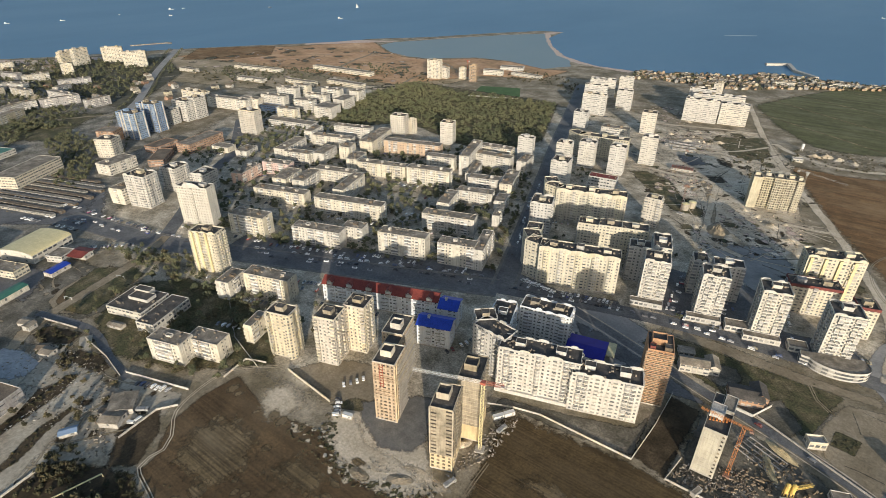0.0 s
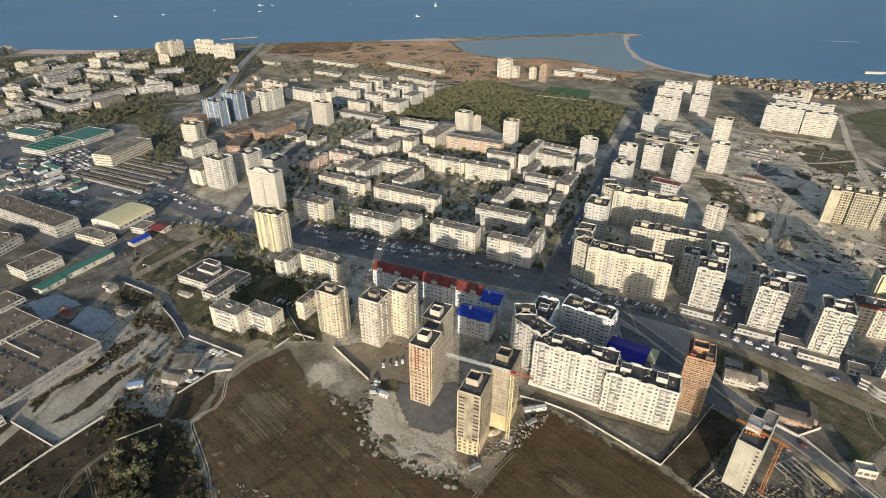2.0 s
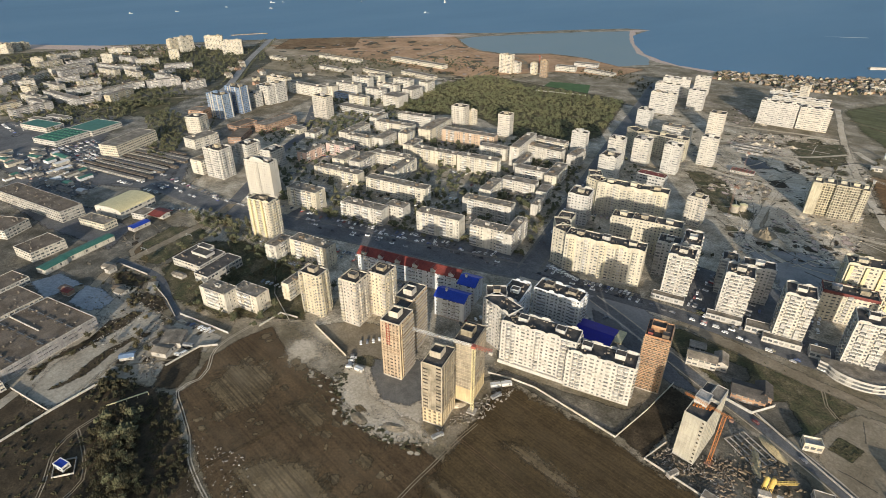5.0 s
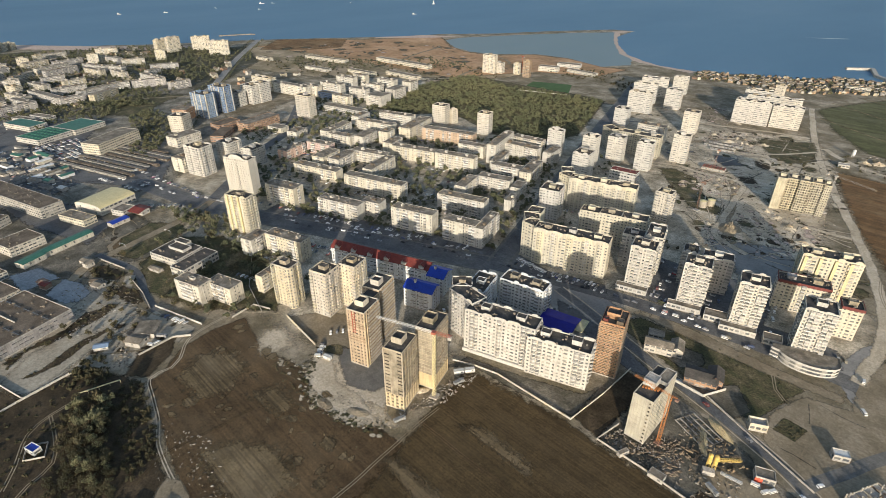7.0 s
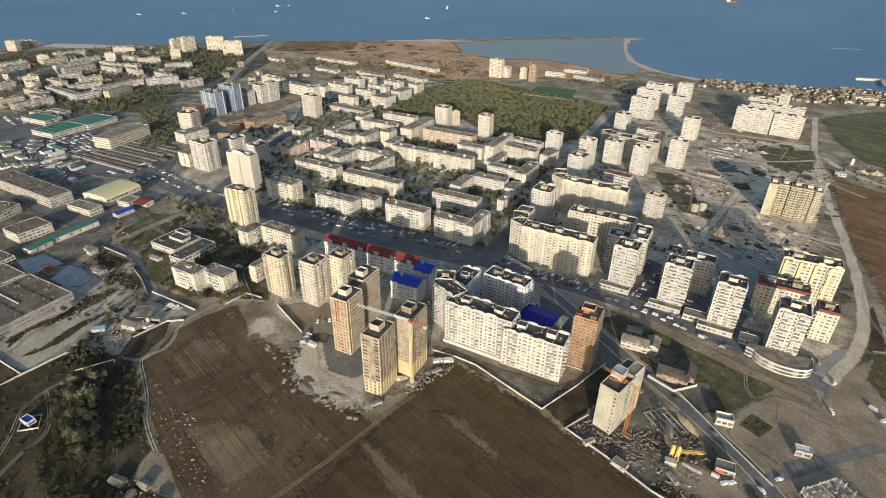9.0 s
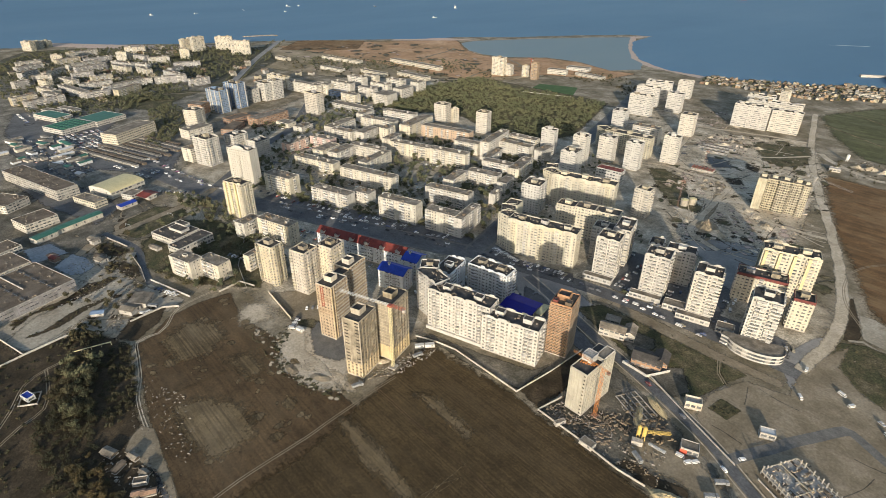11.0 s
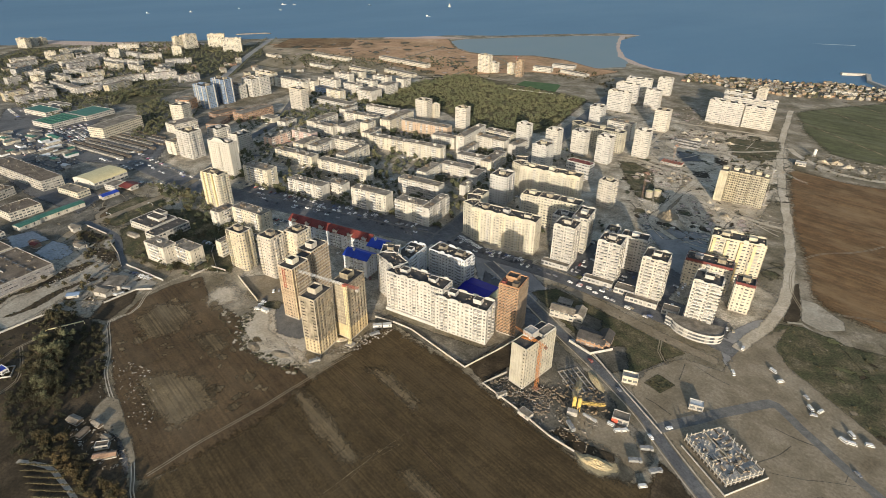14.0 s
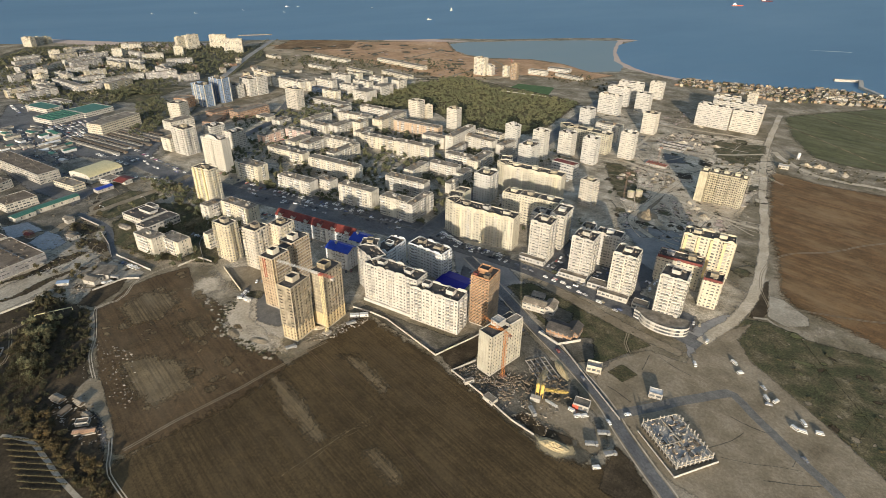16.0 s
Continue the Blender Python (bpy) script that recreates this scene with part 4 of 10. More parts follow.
cover("car_park", "paving", 0.09, [(-184, 168), (-176, 158), (-152, 148), (-136, 156), (-134, 166), (-150, 196), (-160, 192)], 2.5, "grey asphalt car park round the tower")
cover("rubble_ground", "rubble", 0.07, [(-166, 127), (-152, 124), (-134, 132), (-118, 139), (-108, 146), (-122, 152), (-140, 147), (-155, 138)], 3.0, "rubble and weeds along the building yard", 4.0)
cover("building_site", "works_ground", 0.05, [(-16, 220), (-14, 239), (-13, 278), (-11, 291), (27, 278), (71, 260), (87, 247), (84, 220), (62, 218), (31, 214)], 2.5, "churned ground of a building site", 4.0)
cover("dirt_yard", "dirt", 0.07, [(30, 235), (40, 250), (62, 258), (86, 246), (84, 232), (66, 236), (44, 231)], 3.0, "pale ground of the mixing plant", 4.0)
cover("weed_bank", "scrubland", 0.085, [(36, 221), (38, 229), (54, 230), (70, 235), (73, 230), (62, 225), (54, 222)], 1.5, "dark weedy bank above the sand", 3.0)
cover("sand_heap_ground", "sand", 0.09, [(54, 220), (64, 224), (74, 231), (78, 226), (72, 216), (62, 215)], 2.0, "spilt yellow sand", 3.0)
cover("dirt_strip", "works_ground", 0.05, [(-122, 200), (-116, 222), (-80, 232), (-42, 246), (-38, 262), (-36, 226), (-74, 219), (-109, 217)], 1.5, "pale trodden strip before the white block", 4.0)
cover("paved_lot", "pale_asphalt", 0.07, [(-140, 335), (-83, 349), (-58, 340), (-50, 307), (-78, 286), (-112, 312)], 2.0, "pale empty lot beside the avenue", 5.0)
cover("building_site", "rubble", 0.05, [(-199, 851), (-88, 920), (-24, 775), (6, 604), (24, 511), (11, 478), (-37, 502), (-69, 491), (-119, 597), (-150, 720)], 5.0, "broad churned building land", 6.0)
cover("dirt_yard", "earth", 0.07, [(-190, 820), (-150, 860), (-110, 880), (-70, 900), (-20, 780), (-60, 770), (-110, 780), (-150, 740), (-185, 760)], 8.0, "pale graded earth", 8.0)
cover("dirt_yard", "earth", 0.07, [(-190, 690), (-130, 730), (-50, 740), (-10, 660), (10, 580), (-20, 545), (-75, 560), (-95, 620), (-140, 670)], 7.0, "pale graded earth", 8.0)
cover("dirt_yard", "pale_asphalt", 0.066, [(-70, 505), (-51, 515), (-10, 535), (15, 500), (20, 445), (-5, 425), (-30, 470)], 5.0, "grey levelled lot on the building land", 6.0)
cover("spoil", "dirt", 0.078, [(-77, 534), (-71, 556), (-55, 545), (-39, 530), (-50, 518), (-64, 522)], 4.0, "brown spoil spread round a heap", 4.0)
cover("excavation", "asphalt", 0.079, [(-154, 746), (-128, 752), (-112, 730), (-130, 712), (-146, 725)], 5.0, "grey wet floor of an excavation", 4.0)
# two dark covers put the excavation's shadow streaks into the ground colour
cover("excavation", "scrubland", 0.079, [(-110, 760), (-100, 740), (-84, 735), (-90, 760)], 3.0, "dark streak of painted shadow in an excavation", 4.0)
cover("excavation", "scrubland", 0.079, [(-108, 690), (-92, 672), (-75, 672), (-90, 700)], 3.0, "dark streak of painted shadow in an excavation", 4.0)

# fields
cover("ploughed_field", "field", 0.05, [(-84, 40), (-84, 63), (-84, 103), (-92, 136), (-98, 160), (-104, 190), (-109, 214), (-74, 217), (-36, 221), (-17, 219), (13, 219), (38, 217), (55, 218), (63, 214), (80, 222), (91, 228), (93, 247), (119, 234), (139, 220), (190, 170), (260, 80), (200, -150), (-40, -160), (-70, 0)], 1.2, "dark brown ploughed field", 4.0)
cover("fallow_field", "field_left", 0.045, [(-247, 60), (-247, 70), (-263, 88), (-268, 112), (-265, 138), (-236, 131), (-214, 131), (-180, 140), (-162, 126), (-140, 128), (-118, 140), (-92, 142), (-80, 105), (-80, 60), (-86, 35), (-101, 36), (-132, 41), (-169, 45), (-208, 53)], 2.0, "dark brown fallow field with pale patches", 4.0)
cover("vineyard", "scrubland", 0.075, [(-146, -11), (-129, 5), (-110, 8), (-84, 13), (-75, 0), (-90, -30), (-125, -30)], 1.0, "small dark plot with rows", 4.0)
cover("sports_ground", "works_ground", 0.052, [(-445, 100), (-470, 155), (-450, 162), (-406, 126), (-411, 103)], 4.0, "worn brown sports ground", 4.0)
cover("green_field", "field_green", 0.04, [(-118, 1090), (-75, 1190), (-19, 1299), (69, 1380), (700, 1440), (900, 1000), (144, 915), (71, 902), (31, 887), (-10, 889), (-70, 980)], 3.0, "green winter field", 12.0)
cover("reddish_field", "field_red", 0.045, [(-29, 790), (28, 786), (91, 805), (175, 860), (700, 900), (700, 480), (224, 470), (168, 469), (143, 475), (104, 478), (90, 490), (62, 560), (34, 617)], 3.0, "red-brown field", 8.0)
cover("rough_grass", "grass", 0.04, [(95, 436), (124, 438), (171, 455), (225, 460), (420, 470), (420, 250), (241, 300), (197, 337), (170, 352), (140, 367), (110, 381), (94, 402)], 2.0, "rough green and brown grass", 5.0)
cover("rough_grass", "grass", 0.075, [(-47, 352), (-3, 351), (34, 350), (56, 346), (48, 326), (39, 306), (23, 318), (5, 327), (-9, 339), (-30, 345)], 1.5, "rough dry grass by the road", 4.0)
cover("rough_grass", "grass", 0.078, [(-66, 326), (-40, 318), (-10, 307), (30, 296), (44, 299), (50, 330), (34, 346), (-4, 346), (-54, 346)], 2.0, "brown waste ground beside the road", 4.0)
cover("court_yard", "asphalt", 0.077, [(-34, 286), (-10, 290), (-40, 303), (-92, 320), (-112, 322), (-100, 306), (-60, 296)], 2.0, "dark worn asphalt below the road", 4.0)
cover("verge", "dirt", 0.07, [(-50, 358), (-4, 358), (34, 356), (75, 358), (75, 350), (34, 346), (-4, 346), (-50, 348)], 2.0, "pale trodden verge along the road", 4.0)
cover("garden_yard", "works_ground", 0.074, [(-30, 318), (-24, 334), (-4, 336), (2, 326), (-8, 312)], 2.0, "dark shaded yard between houses", 4.0)
cover("garden_yard", "works_ground", 0.074, [(0, 300), (14, 314), (24, 322), (38, 304), (32, 290)], 2.0, "weedy dark lot beside the road", 4.0)
road("footpath", [(34, 354), (40, 340), (42, 335), (49, 328)], 1.6, "dirt", 0.09, "trodden path over the grass", uneven=0.6)
cover("car_park", "pale_asphalt", 0.085, [(68, 371), (75, 383), (89, 374), (119, 362), (142, 356), (160, 353), (184, 344), (230, 315), (215, 300), (183, 319), (162, 324), (140, 333), (117, 340), (106, 347), (95, 344), (80, 356)], 1.2, "wide open stretch of grey asphalt", 4.0)
cover("junction", "pale_asphalt", 0.086, [(64, 378), (66, 396), (72, 420), (80, 436), (86, 434), (80, 410), (79, 392), (91, 380), (102, 374), (121, 362), (110, 340), (88, 349), (78, 356)], 1.0, "open grey asphalt of a road junction", 4.0)
cover("verge", "scrubland", 0.112, [(74, 486), (76, 504), (86, 477), (95, 449), (93, 438), (87, 436), (84, 452)], 1.2, "brown weedy verge beside the dirt road", 3.0)
cover("gravel_spread", "lane", 0.114, [(86, 479), (96, 481), (118, 469), (122, 458), (111, 444), (99, 446), (96, 448)], 0.8, "smooth spread of pale gravel", 3.0)
road("footpath", [(90, 437), (98, 443), (112, 435), (129, 426), (137, 412)], 2.6, "lane", 0.118, "pale trodden path over the rough grass", uneven=0.8)
cover("rough_grass", "grass", 0.088, [(86, 430), (84, 392), (95, 382), (112, 376), (128, 366), (150, 360), (180, 350), (180, 380), (120, 440), (100, 440)], 1.2, "rough green and brown grass beside the junction", 4.0)
cover("car_park", "works_ground", 0.082, [(41, 298), (50, 327), (76, 316), (88, 310), (78, 286), (67, 295)], 1.0, "worn grey slab of an old lot", 4.0)
cover("rough_grass", "grass", 0.083, [(109, 306), (116, 311), (123, 306), (114, 301)], 1.5, "weeds on packed dirt", 3.0)
cover("rough_grass", "grass", 0.083, [(126, 293), (132, 300), (137, 292), (131, 286)], 1.5, "weeds on packed dirt", 3.0)
cover("rough_grass", "grass", 0.083, [(139, 287), (150, 315), (152, 313), (143, 288)], 1.0, "weeds on packed dirt", 3.0)
cover("slope", "scrubland", 0.08, [(89, 250), (100, 247), (118, 237), (140, 222), (99, 218), (94, 230)], 1.5, "dark weedy slope below the road", 3.0)
cover("site_pit", "works_ground", 0.08, [(8, 277), (15, 279), (35, 271), (31, 257), (17, 263)], 1.0, "grey foundation pit of a building site", 3.0)
cover("dump_yard", "asphalt", 0.064, [(-162, 18), (-151, 35), (-106, 37), (-95, 32), (-113, 21), (-147, 16)], 2.0, "grey yard with shacks beside the track", 3.0)
cover("dump_yard", "dirt", 0.066, [(-177, 34), (-167, 42), (-146, 42), (-125, 40), (-130, 36), (-152, 34)], 2.0, "pale trodden strip beside the track", 3.0)
cover("dirt_square", "dirt", 0.06, [(46, 310), (56, 340), (81, 347), (77, 378), (84, 407), (92, 430), (94, 400), (110, 383), (140, 369), (170, 354), (197, 339), (260, 290), (240, 200), (180, 225), (159, 240), (135, 252), (120, 250), (88, 266), (60, 278), (49, 288)], 2.0, "wide square of packed pale dirt", 5.0)
cover("rough_grass", "grass", 0.075, [(51, 299), (53, 313), (66, 312), (63, 298)], 0.8, "square patch of weeds on an old lot", 3.0)
cover("running_track", "dirt", 0.0592, [(-455, 101), (-466, 114), (-472, 135), (-470, 155), (-452, 165), (-435, 162), (-423, 144), (-421, 124), (-422, 106), (-435, 98)], 1.0, "pale trodden ring of a running track", 3.0)
cover("sports_ground", "field_left", 0.0622, [(-452, 105), (-462, 116), (-468, 135), (-466, 152), (-451, 161), (-438, 158), (-427, 142), (-425, 124), (-426, 109), (-436, 102)], 0.8, "worn brown oval sports ground", 3.0)
for x, y, a in ((-446, 112, 20), (-444, 152, 20)):
    g = thing("goal", pose(x, y, 0, 0, 0, a), "white steel football goal on a worn ground", "goal")
    for k, (p0, p1) in enumerate((((-3.6, 0, 0), (-3.6, 0, 2.4)), ((3.6, 0, 0), (3.6, 0, 2.4)), ((-3.6, 0, 2.4), (3.6, 0, 2.4)))):
        s = Shape()
        s.beam(p0, p1, 0.1)
        s.link("crossbar" if k == 2 else "post", "steel_white", g)
cover("sports_ground", "grass", 0.05, [(-433, 103), (-462, 116), (-477, 147), (-454, 168), (-434, 167), (-423, 141), (-412, 111)], 2.0, "worn school sports ground", 4.0)
s = Shape()
s.box(-0.6, -0.2, 0, 92, 0.2, 1.6)
o = s.link("stand_wall", "white")
o.matrix_world = pose(-555, 844.5, 0, 0, 0, math.degrees(math.atan2(33, 86)))
tagged(o, label="long white wall at the pitch's edge", category="wall", kind="structure")
cover("football_pitch", "pitch", 0.09, [(-554, 847), (-579, 925), (-507, 954), (-468, 880)], 0, "green football pitch")
cover("park_floor", "grass", 0.06, [(-658, 576), (-682, 612), (-706, 700), (-716, 775), (-710, 868), (-667, 880), (-578, 885), (-461, 895), (-398, 890), (-360, 786), (-326, 689), (-345, 630), (-381, 606), (-415, 607), (-509, 637), (-554, 622), (-590, 580)], 5.0, "green floor of the park wood", 8.0)

# roads
road("avenue", [(-603, 178), (-487, 203), (-413, 231), (-330, 265), (-263, 292), (-182, 326)], 22, label="wide dark avenue between the blocks", kerb=True)
road("avenue", [(-190, 323), (-128, 343), (-76, 358), (-11, 369), (34, 374), (79, 374)], 15, z=0.15, label="grey road past the white towers")
cover("car_park", "asphalt", 0.10, [(-420, 240), (-330, 278), (-262, 304), (-190, 336), (-200, 352), (-280, 322), (-350, 292), (-425, 262)], 2.0, "asphalt forecourt along the avenue")
cover("car_park", "asphalt", 0.10, [(-190, 345), (-178, 356), (-140, 352), (-96, 366), (-88, 356), (-130, 343), (-180, 330)], 1.5, "asphalt car park before the cream block")
cover("car_park", "asphalt", 0.08, [(-90, 366), (-70, 372), (-80, 440), (-20, 450), (10, 440), (15, 400), (60, 405), (68, 384), (30, 380), (-30, 376)], 2.5, "asphalt yards round the white towers")
cover("scrub_ground", "scrubland", 0.05, [(-290, 36), (-284, 0), (-323, -12), (-380, -60), (-250, -140), (-100, -120), (-66, 20), (-55, 28), (-90, 31), (-143, 38), (-180, 42), (-246, 57), (-262, 52)], 3.0, "dark scrubby ground under a thicket", 5.0)
cover("scrub_ground", "scrubland", 0.052, [(-262, 52), (-250, 62), (-262, 82), (-278, 92), (-284, 70)], 2.0, "dark scrubby ground under a thicket", 5.0)
cover("scrub_ground", "scrubland", 0.06, [(-340, 20), (-352, 44), (-395, 78), (-380, 84), (-335, 58), (-325, 30)], 3.0, "weedy strip along the works", 4.0)
cover("school_garden", "grass", 0.058, [(-430, 150), (-400, 186), (-350, 196), (-270, 178), (-255, 158), (-300, 118), (-350, 100), (-400, 110)], 4.0, "rough school garden under trees", 5.0)
cover("scrub_ground", "scrubland", 0.057, [(-36, 226), (-32, 285), (-14, 282), (-18, 222)], 2.0, "weedy corner beside the building site", 4.0)
road("side_road", [(-420, 244), (-330, 281), (-262, 309), (-195, 337)], 9, z=0.13, label="service road along the avenue")
road("street", [(-180, 330), (-208, 416), (-245, 523), (-299, 679), (-355, 851), (-424, 1057)], 16, z=0.16, label="long straight street towards the sea", kerb=True)
road("street", [(-470, 20), (-415, 55), (-432, 82), (-451, 144), (-466, 186), (-484, 215)], 10, z=0.12, mat="dirt", label="dusty side street")
road("street", [(-484, 215), (-520, 255), (-590, 330), (-640, 400), (-760, 500)], 14, z=0.12, label="grey street beside the towers")
road("road", [(-120, 335), (-90, 326), (-43, 310), (-10, 299), (26, 288), (63, 274), (86, 261), (109, 249), (131, 238), (170, 212), (240, 170)], 7, label="narrow two-lane road")
line = smooth_line([(-120, 335), (-90, 326), (-43, 310), (-10, 299), (26, 288), (63, 274), (86, 261), (109, 249), (131, 238), (170, 212), (240, 170)])
for w0, w1 in ((5.2, 4.3), (-4.3, -5.0), (3.3, 3.05), (-3.05, -3.3)):
    s = Shape()
    strip(s, line, w0, w1, 0.16)
    o = s.link("verge_strip", "earth" if abs(w0) > 4 else "steel_white")
    tagged(o, label="pale gravel strip along the road" if abs(w0) > 4 else "worn white edge line of the road", category="road", kind="structure")
road("road", [(112, 340), (116, 341), (132, 333), (157, 320), (171, 314), (194, 303), (260, 270)], 6, mat="paving", z=0.13, label="dark worn lane across the square, part of it painted shadow", uneven=1.0)
# this stretch's dark colour stands in for the unfinished frame's shadow
road("road", [(74, 266), (82, 282), (94, 305), (107, 331), (114, 341)], 7, mat="paving", z=0.125, label="dark worn lane across the square, part of it painted shadow", uneven=1.0)
road("dirt_road", [(77, 378), (81, 425), (73, 486), (41, 586), (-7, 707), (-63, 863), (-126, 1091)], 9, "earth", 0.10, "wide pale dirt road", uneven=2.0)
road("footpath", [(-251, 158), (-273, 138), (-275, 115), (-269, 96), (-254, 85), (-248, 77), (-247, 62), (-214, 54), (-182, 44), (-143, 41), (-109, 39), (-90, 34), (-76, 30), (-51, 33)], 1.7, "earth", 0.08, "winding pale track at the field's edge", uneven=1.0)
road("footpath", [(-98, 175), (-97, 152), (-93, 107), (-91, 66), (-88, 40)], 2.2, "dirt", 0.085, "straight pale field track", uneven=0.6)
road("footpath", [(92, 461), (72, 495), (64, 536), (71, 569), (94, 602), (124, 663), (190, 740)], 2.0, "dirt", 0.08, "pale track across the field", uneven=1.0)
road("footpath", [(100, 470), (150, 500), (200, 540), (280, 570)], 1.8, "dirt", 0.08, "pale track across the field", uneven=1.0)
road("footpath", [(-216, -22), (-229, -14), (-250, -4), (-258, 9), (-260, 24)], 2.2, "dirt", 0.08, "rutted track beside the thicket", uneven=0.6)
road("footpath", [(-258, 9), (-239, 7), (-218, 1), (-211, -12), (-200, -26)], 2.2, "dirt", 0.082, "rutted track beside the thicket", uneven=0.6)
road("footpath", [(-98, 160), (-60, 160), (-27, 160), (51, 155), (110, 150)], 1.8, "field_left", 0.08, "faint rutted track across the field", uneven=0.6)
road("footpath", [(-178, 110), (-178, 79), (-181, 48), (-172, 27)], 1.8, "field", 0.08, "faint rutted track across the field", uneven=0.6)
road("dirt_road", [(-445, 90), (-394, 104), (-350, 97), (-320, 94)], 6, "asphalt", 0.11, "narrow grey lane to the yard", uneven=0.6)
road("dirt_road", [(-400, 92), (-380, 74), (-352, 45), (-318, -8), (-305, -30)], 7, "lane", 0.09, "pale dirt lane along the works", uneven=1.2)
road("dirt_road", [(-387, 99), (-332, 63), (-303, 26), (-292, 4)], 8, "lane", 0.095, "pale dirt lane along the works", uneven=1.2)
cover("meadow", "grass", 0.05, [(-978, 189), (-987, 263), (-1030, 338), (-962, 393), (-943, 351), (-878, 275), (-915, 252)], 8.0, "brown meadow beside the far quarter", 8.0)
cover("shore_yard", "dirt", 0.055, [(-1656, 355), (-1468, 495), (-1371, 545), (-1340, 500), (-1503, 368), (-1640, 290)], 8.0, "pale shore yards", 8.0)
cover("works_yard", "cool_slab", 0.058, [(-404, 40), (-420, 57), (-407, 65), (-383, 68), (-374, 60), (-380, 48)], 2.0, "bluish concrete yard by the factory hall, sky tint in its colour", 4.0)
cover("works_yard", "cool_slab", 0.058, [(-458, 26), (-456, 48), (-425, 56), (-422, 29)], 2.0, "bluish concrete yard by the factory, sky tint in its colour", 4.0)
cover("works_yard", "asphalt", 0.045, [(-620, 90), (-640, 130), (-720, 120), (-760, 80), (-690, 40), (-560, 60), (-470, 90), (-500, 120), (-580, 105)], 4.0, "grey asphalt works yards", 5.0)
road("street", [(-760, 300), (-930, 404), (-1014, 473), (-1198, 606), (-1345, 723), (-1440, 800)], 14, mat="pale_asphalt", z=0.12, label="far street running to the pier")
road("dirt_road", [(-965, 194), (-980, 274), (-985, 330), (-940, 400)], 7, "dirt", 0.10, "pale far track", uneven=2.0)
road("dirt_road", [(-883, 774), (-956, 947), (-990, 1062), (-1010, 1090)], 7, "dirt", 0.10, "pale track over the common", uneven=3.0)
road("dirt_road", [(-700, 800), (-742, 951), (-728, 1038), (-800, 1080)], 6, "dirt", 0.10, "pale track over the common", uneven=3.0)
road("dirt_road", [(-155, 678), (-106, 668), (-77, 592), (-64, 523)], 7, "dirt", 0.10, "pale site track", uneven=2.0)
road("dirt_road", [(-55, 874), (-24, 839), (21, 814), (68, 824), (130, 840)], 9, "earth", 0.105, "pale track between the fields", uneven=2.0)
road("dirt_road", [(-64, 523), (-72, 552), (-90, 610), (-115, 664)], 8, "earth", 0.106, "pale site track", uneven=2.0)
road("dirt_road", [(-8, 545), (-20, 580), (-48, 606), (-75, 615)], 6, "earth", 0.107, "pale site track", uneven=2.0)
road("dirt_road", [(-190, 705), (-160, 690), (-125, 690), (-95, 700), (-70, 740), (-60, 770)], 6, "earth", 0.108, "pale site track", uneven=2.0)
road("dirt_road", [(-200, 775), (-152, 834), (-60, 846)], 8, "dirt", 0.10, "pale site track", uneven=2.0)
cover("rough_grass", "grass", 0.075, [(-138, 858), (-99, 875), (-74, 893), (-59, 853), (-54, 800), (-74, 777), (-98, 787)], 5.0, "weedy olive mound on the building land", 5.0)
cover("rough_grass", "grass", 0.076, [(-185, 649), (-141, 594), (-108, 563), (-79, 565), (-82, 582), (-106, 598), (-137, 648), (-169, 660)], 4.0, "weedy ground on the building land", 5.0)
cover("beach", "beach_sand", 0.07, [(-1828, 288), (-1704, 390), (-1532, 543), (-1470, 640), (-1440, 620), (-1481, 523), (-1630, 370), (-1757, 270)], 5.0, "pale far beach", 12.0)

# ---- the buildings with a look of their own ----
def tower_roof(e, L, W, H, wall, hx=0.0, hy=0.0, hl=6.0, hw=5.0):
    """Flat dark roof with an open-topped lift house: four walls, a sunk roof inside."""
    flat_roof(e, L, W, H, "dark_roof", wall, 0.7)
    s = Shape()
    for a in (-1, 1):
        s.box(hx - hl / 2, hy + a * hw / 2 - 0.15, H, hx + hl / 2, hy + a * hw / 2 + 0.15, H + 4.2)
        s.box(hx + a * hl / 2 - 0.15, hy - hw / 2 + 0.15, H, hx + a * hl / 2 + 0.15, hy + hw / 2 - 0.15, H + 4.2)
    w = s.link("lift_house", wall, e)
    c = Shape()
    c.box(hx - hl / 2 + 0.15, hy - hw / 2 + 0.15, H + 2.6, hx + hl / 2 - 0.15, hy + hw / 2 - 0.15, H + 3.0)
    c.link("hut_roof", "dark_roof", w)


# finished beige pair: the front one, and its twin set back behind a recessed joint
e = thing("apartment_tower", pose(-165.1, 173.8, 0, 0, 0, 19), "beige brick apartment tower with stepped dark roofs, nearly finished", "apartment block")
storeys(e, 13.3, 17.5, 43.5, 16, "beige", "block", "loggia", "room_shade", single=True, balc_mat="beige", cell=2.9)
tower_roof(e, 13.3, 17.5, 43.5, "cream_tower", -0.8, 0.5, 6.4, 6.4)
band = Shape()
for z in (20.5, 31.0):
    for k in range(3):
        ring(band, 13.3, 17.5, z + k * 1.6, z + k * 1.6 + 0.8, 0.3, 0.16)
band.link("brick_band", "brown_band", e, "brown brick bands")
for k in range(1, 16):
    s = Shape()
    z = k * 43.5 / 16
    s.box(6.6, -5.2, z - 0.1, 7.7, 8.6, z + 0.12)
    for y in (-5.0, -0.5, 4.0, 8.4):
        s.box(7.5, y - 0.08, z + 0.12, 7.66, y + 0.08, z + 1.0)
    s.box(7.52, -5.2, z + 0.9, 7.64, 8.6, z + 1.0)
    s.link("loggia_slab", "cream_tower", e)
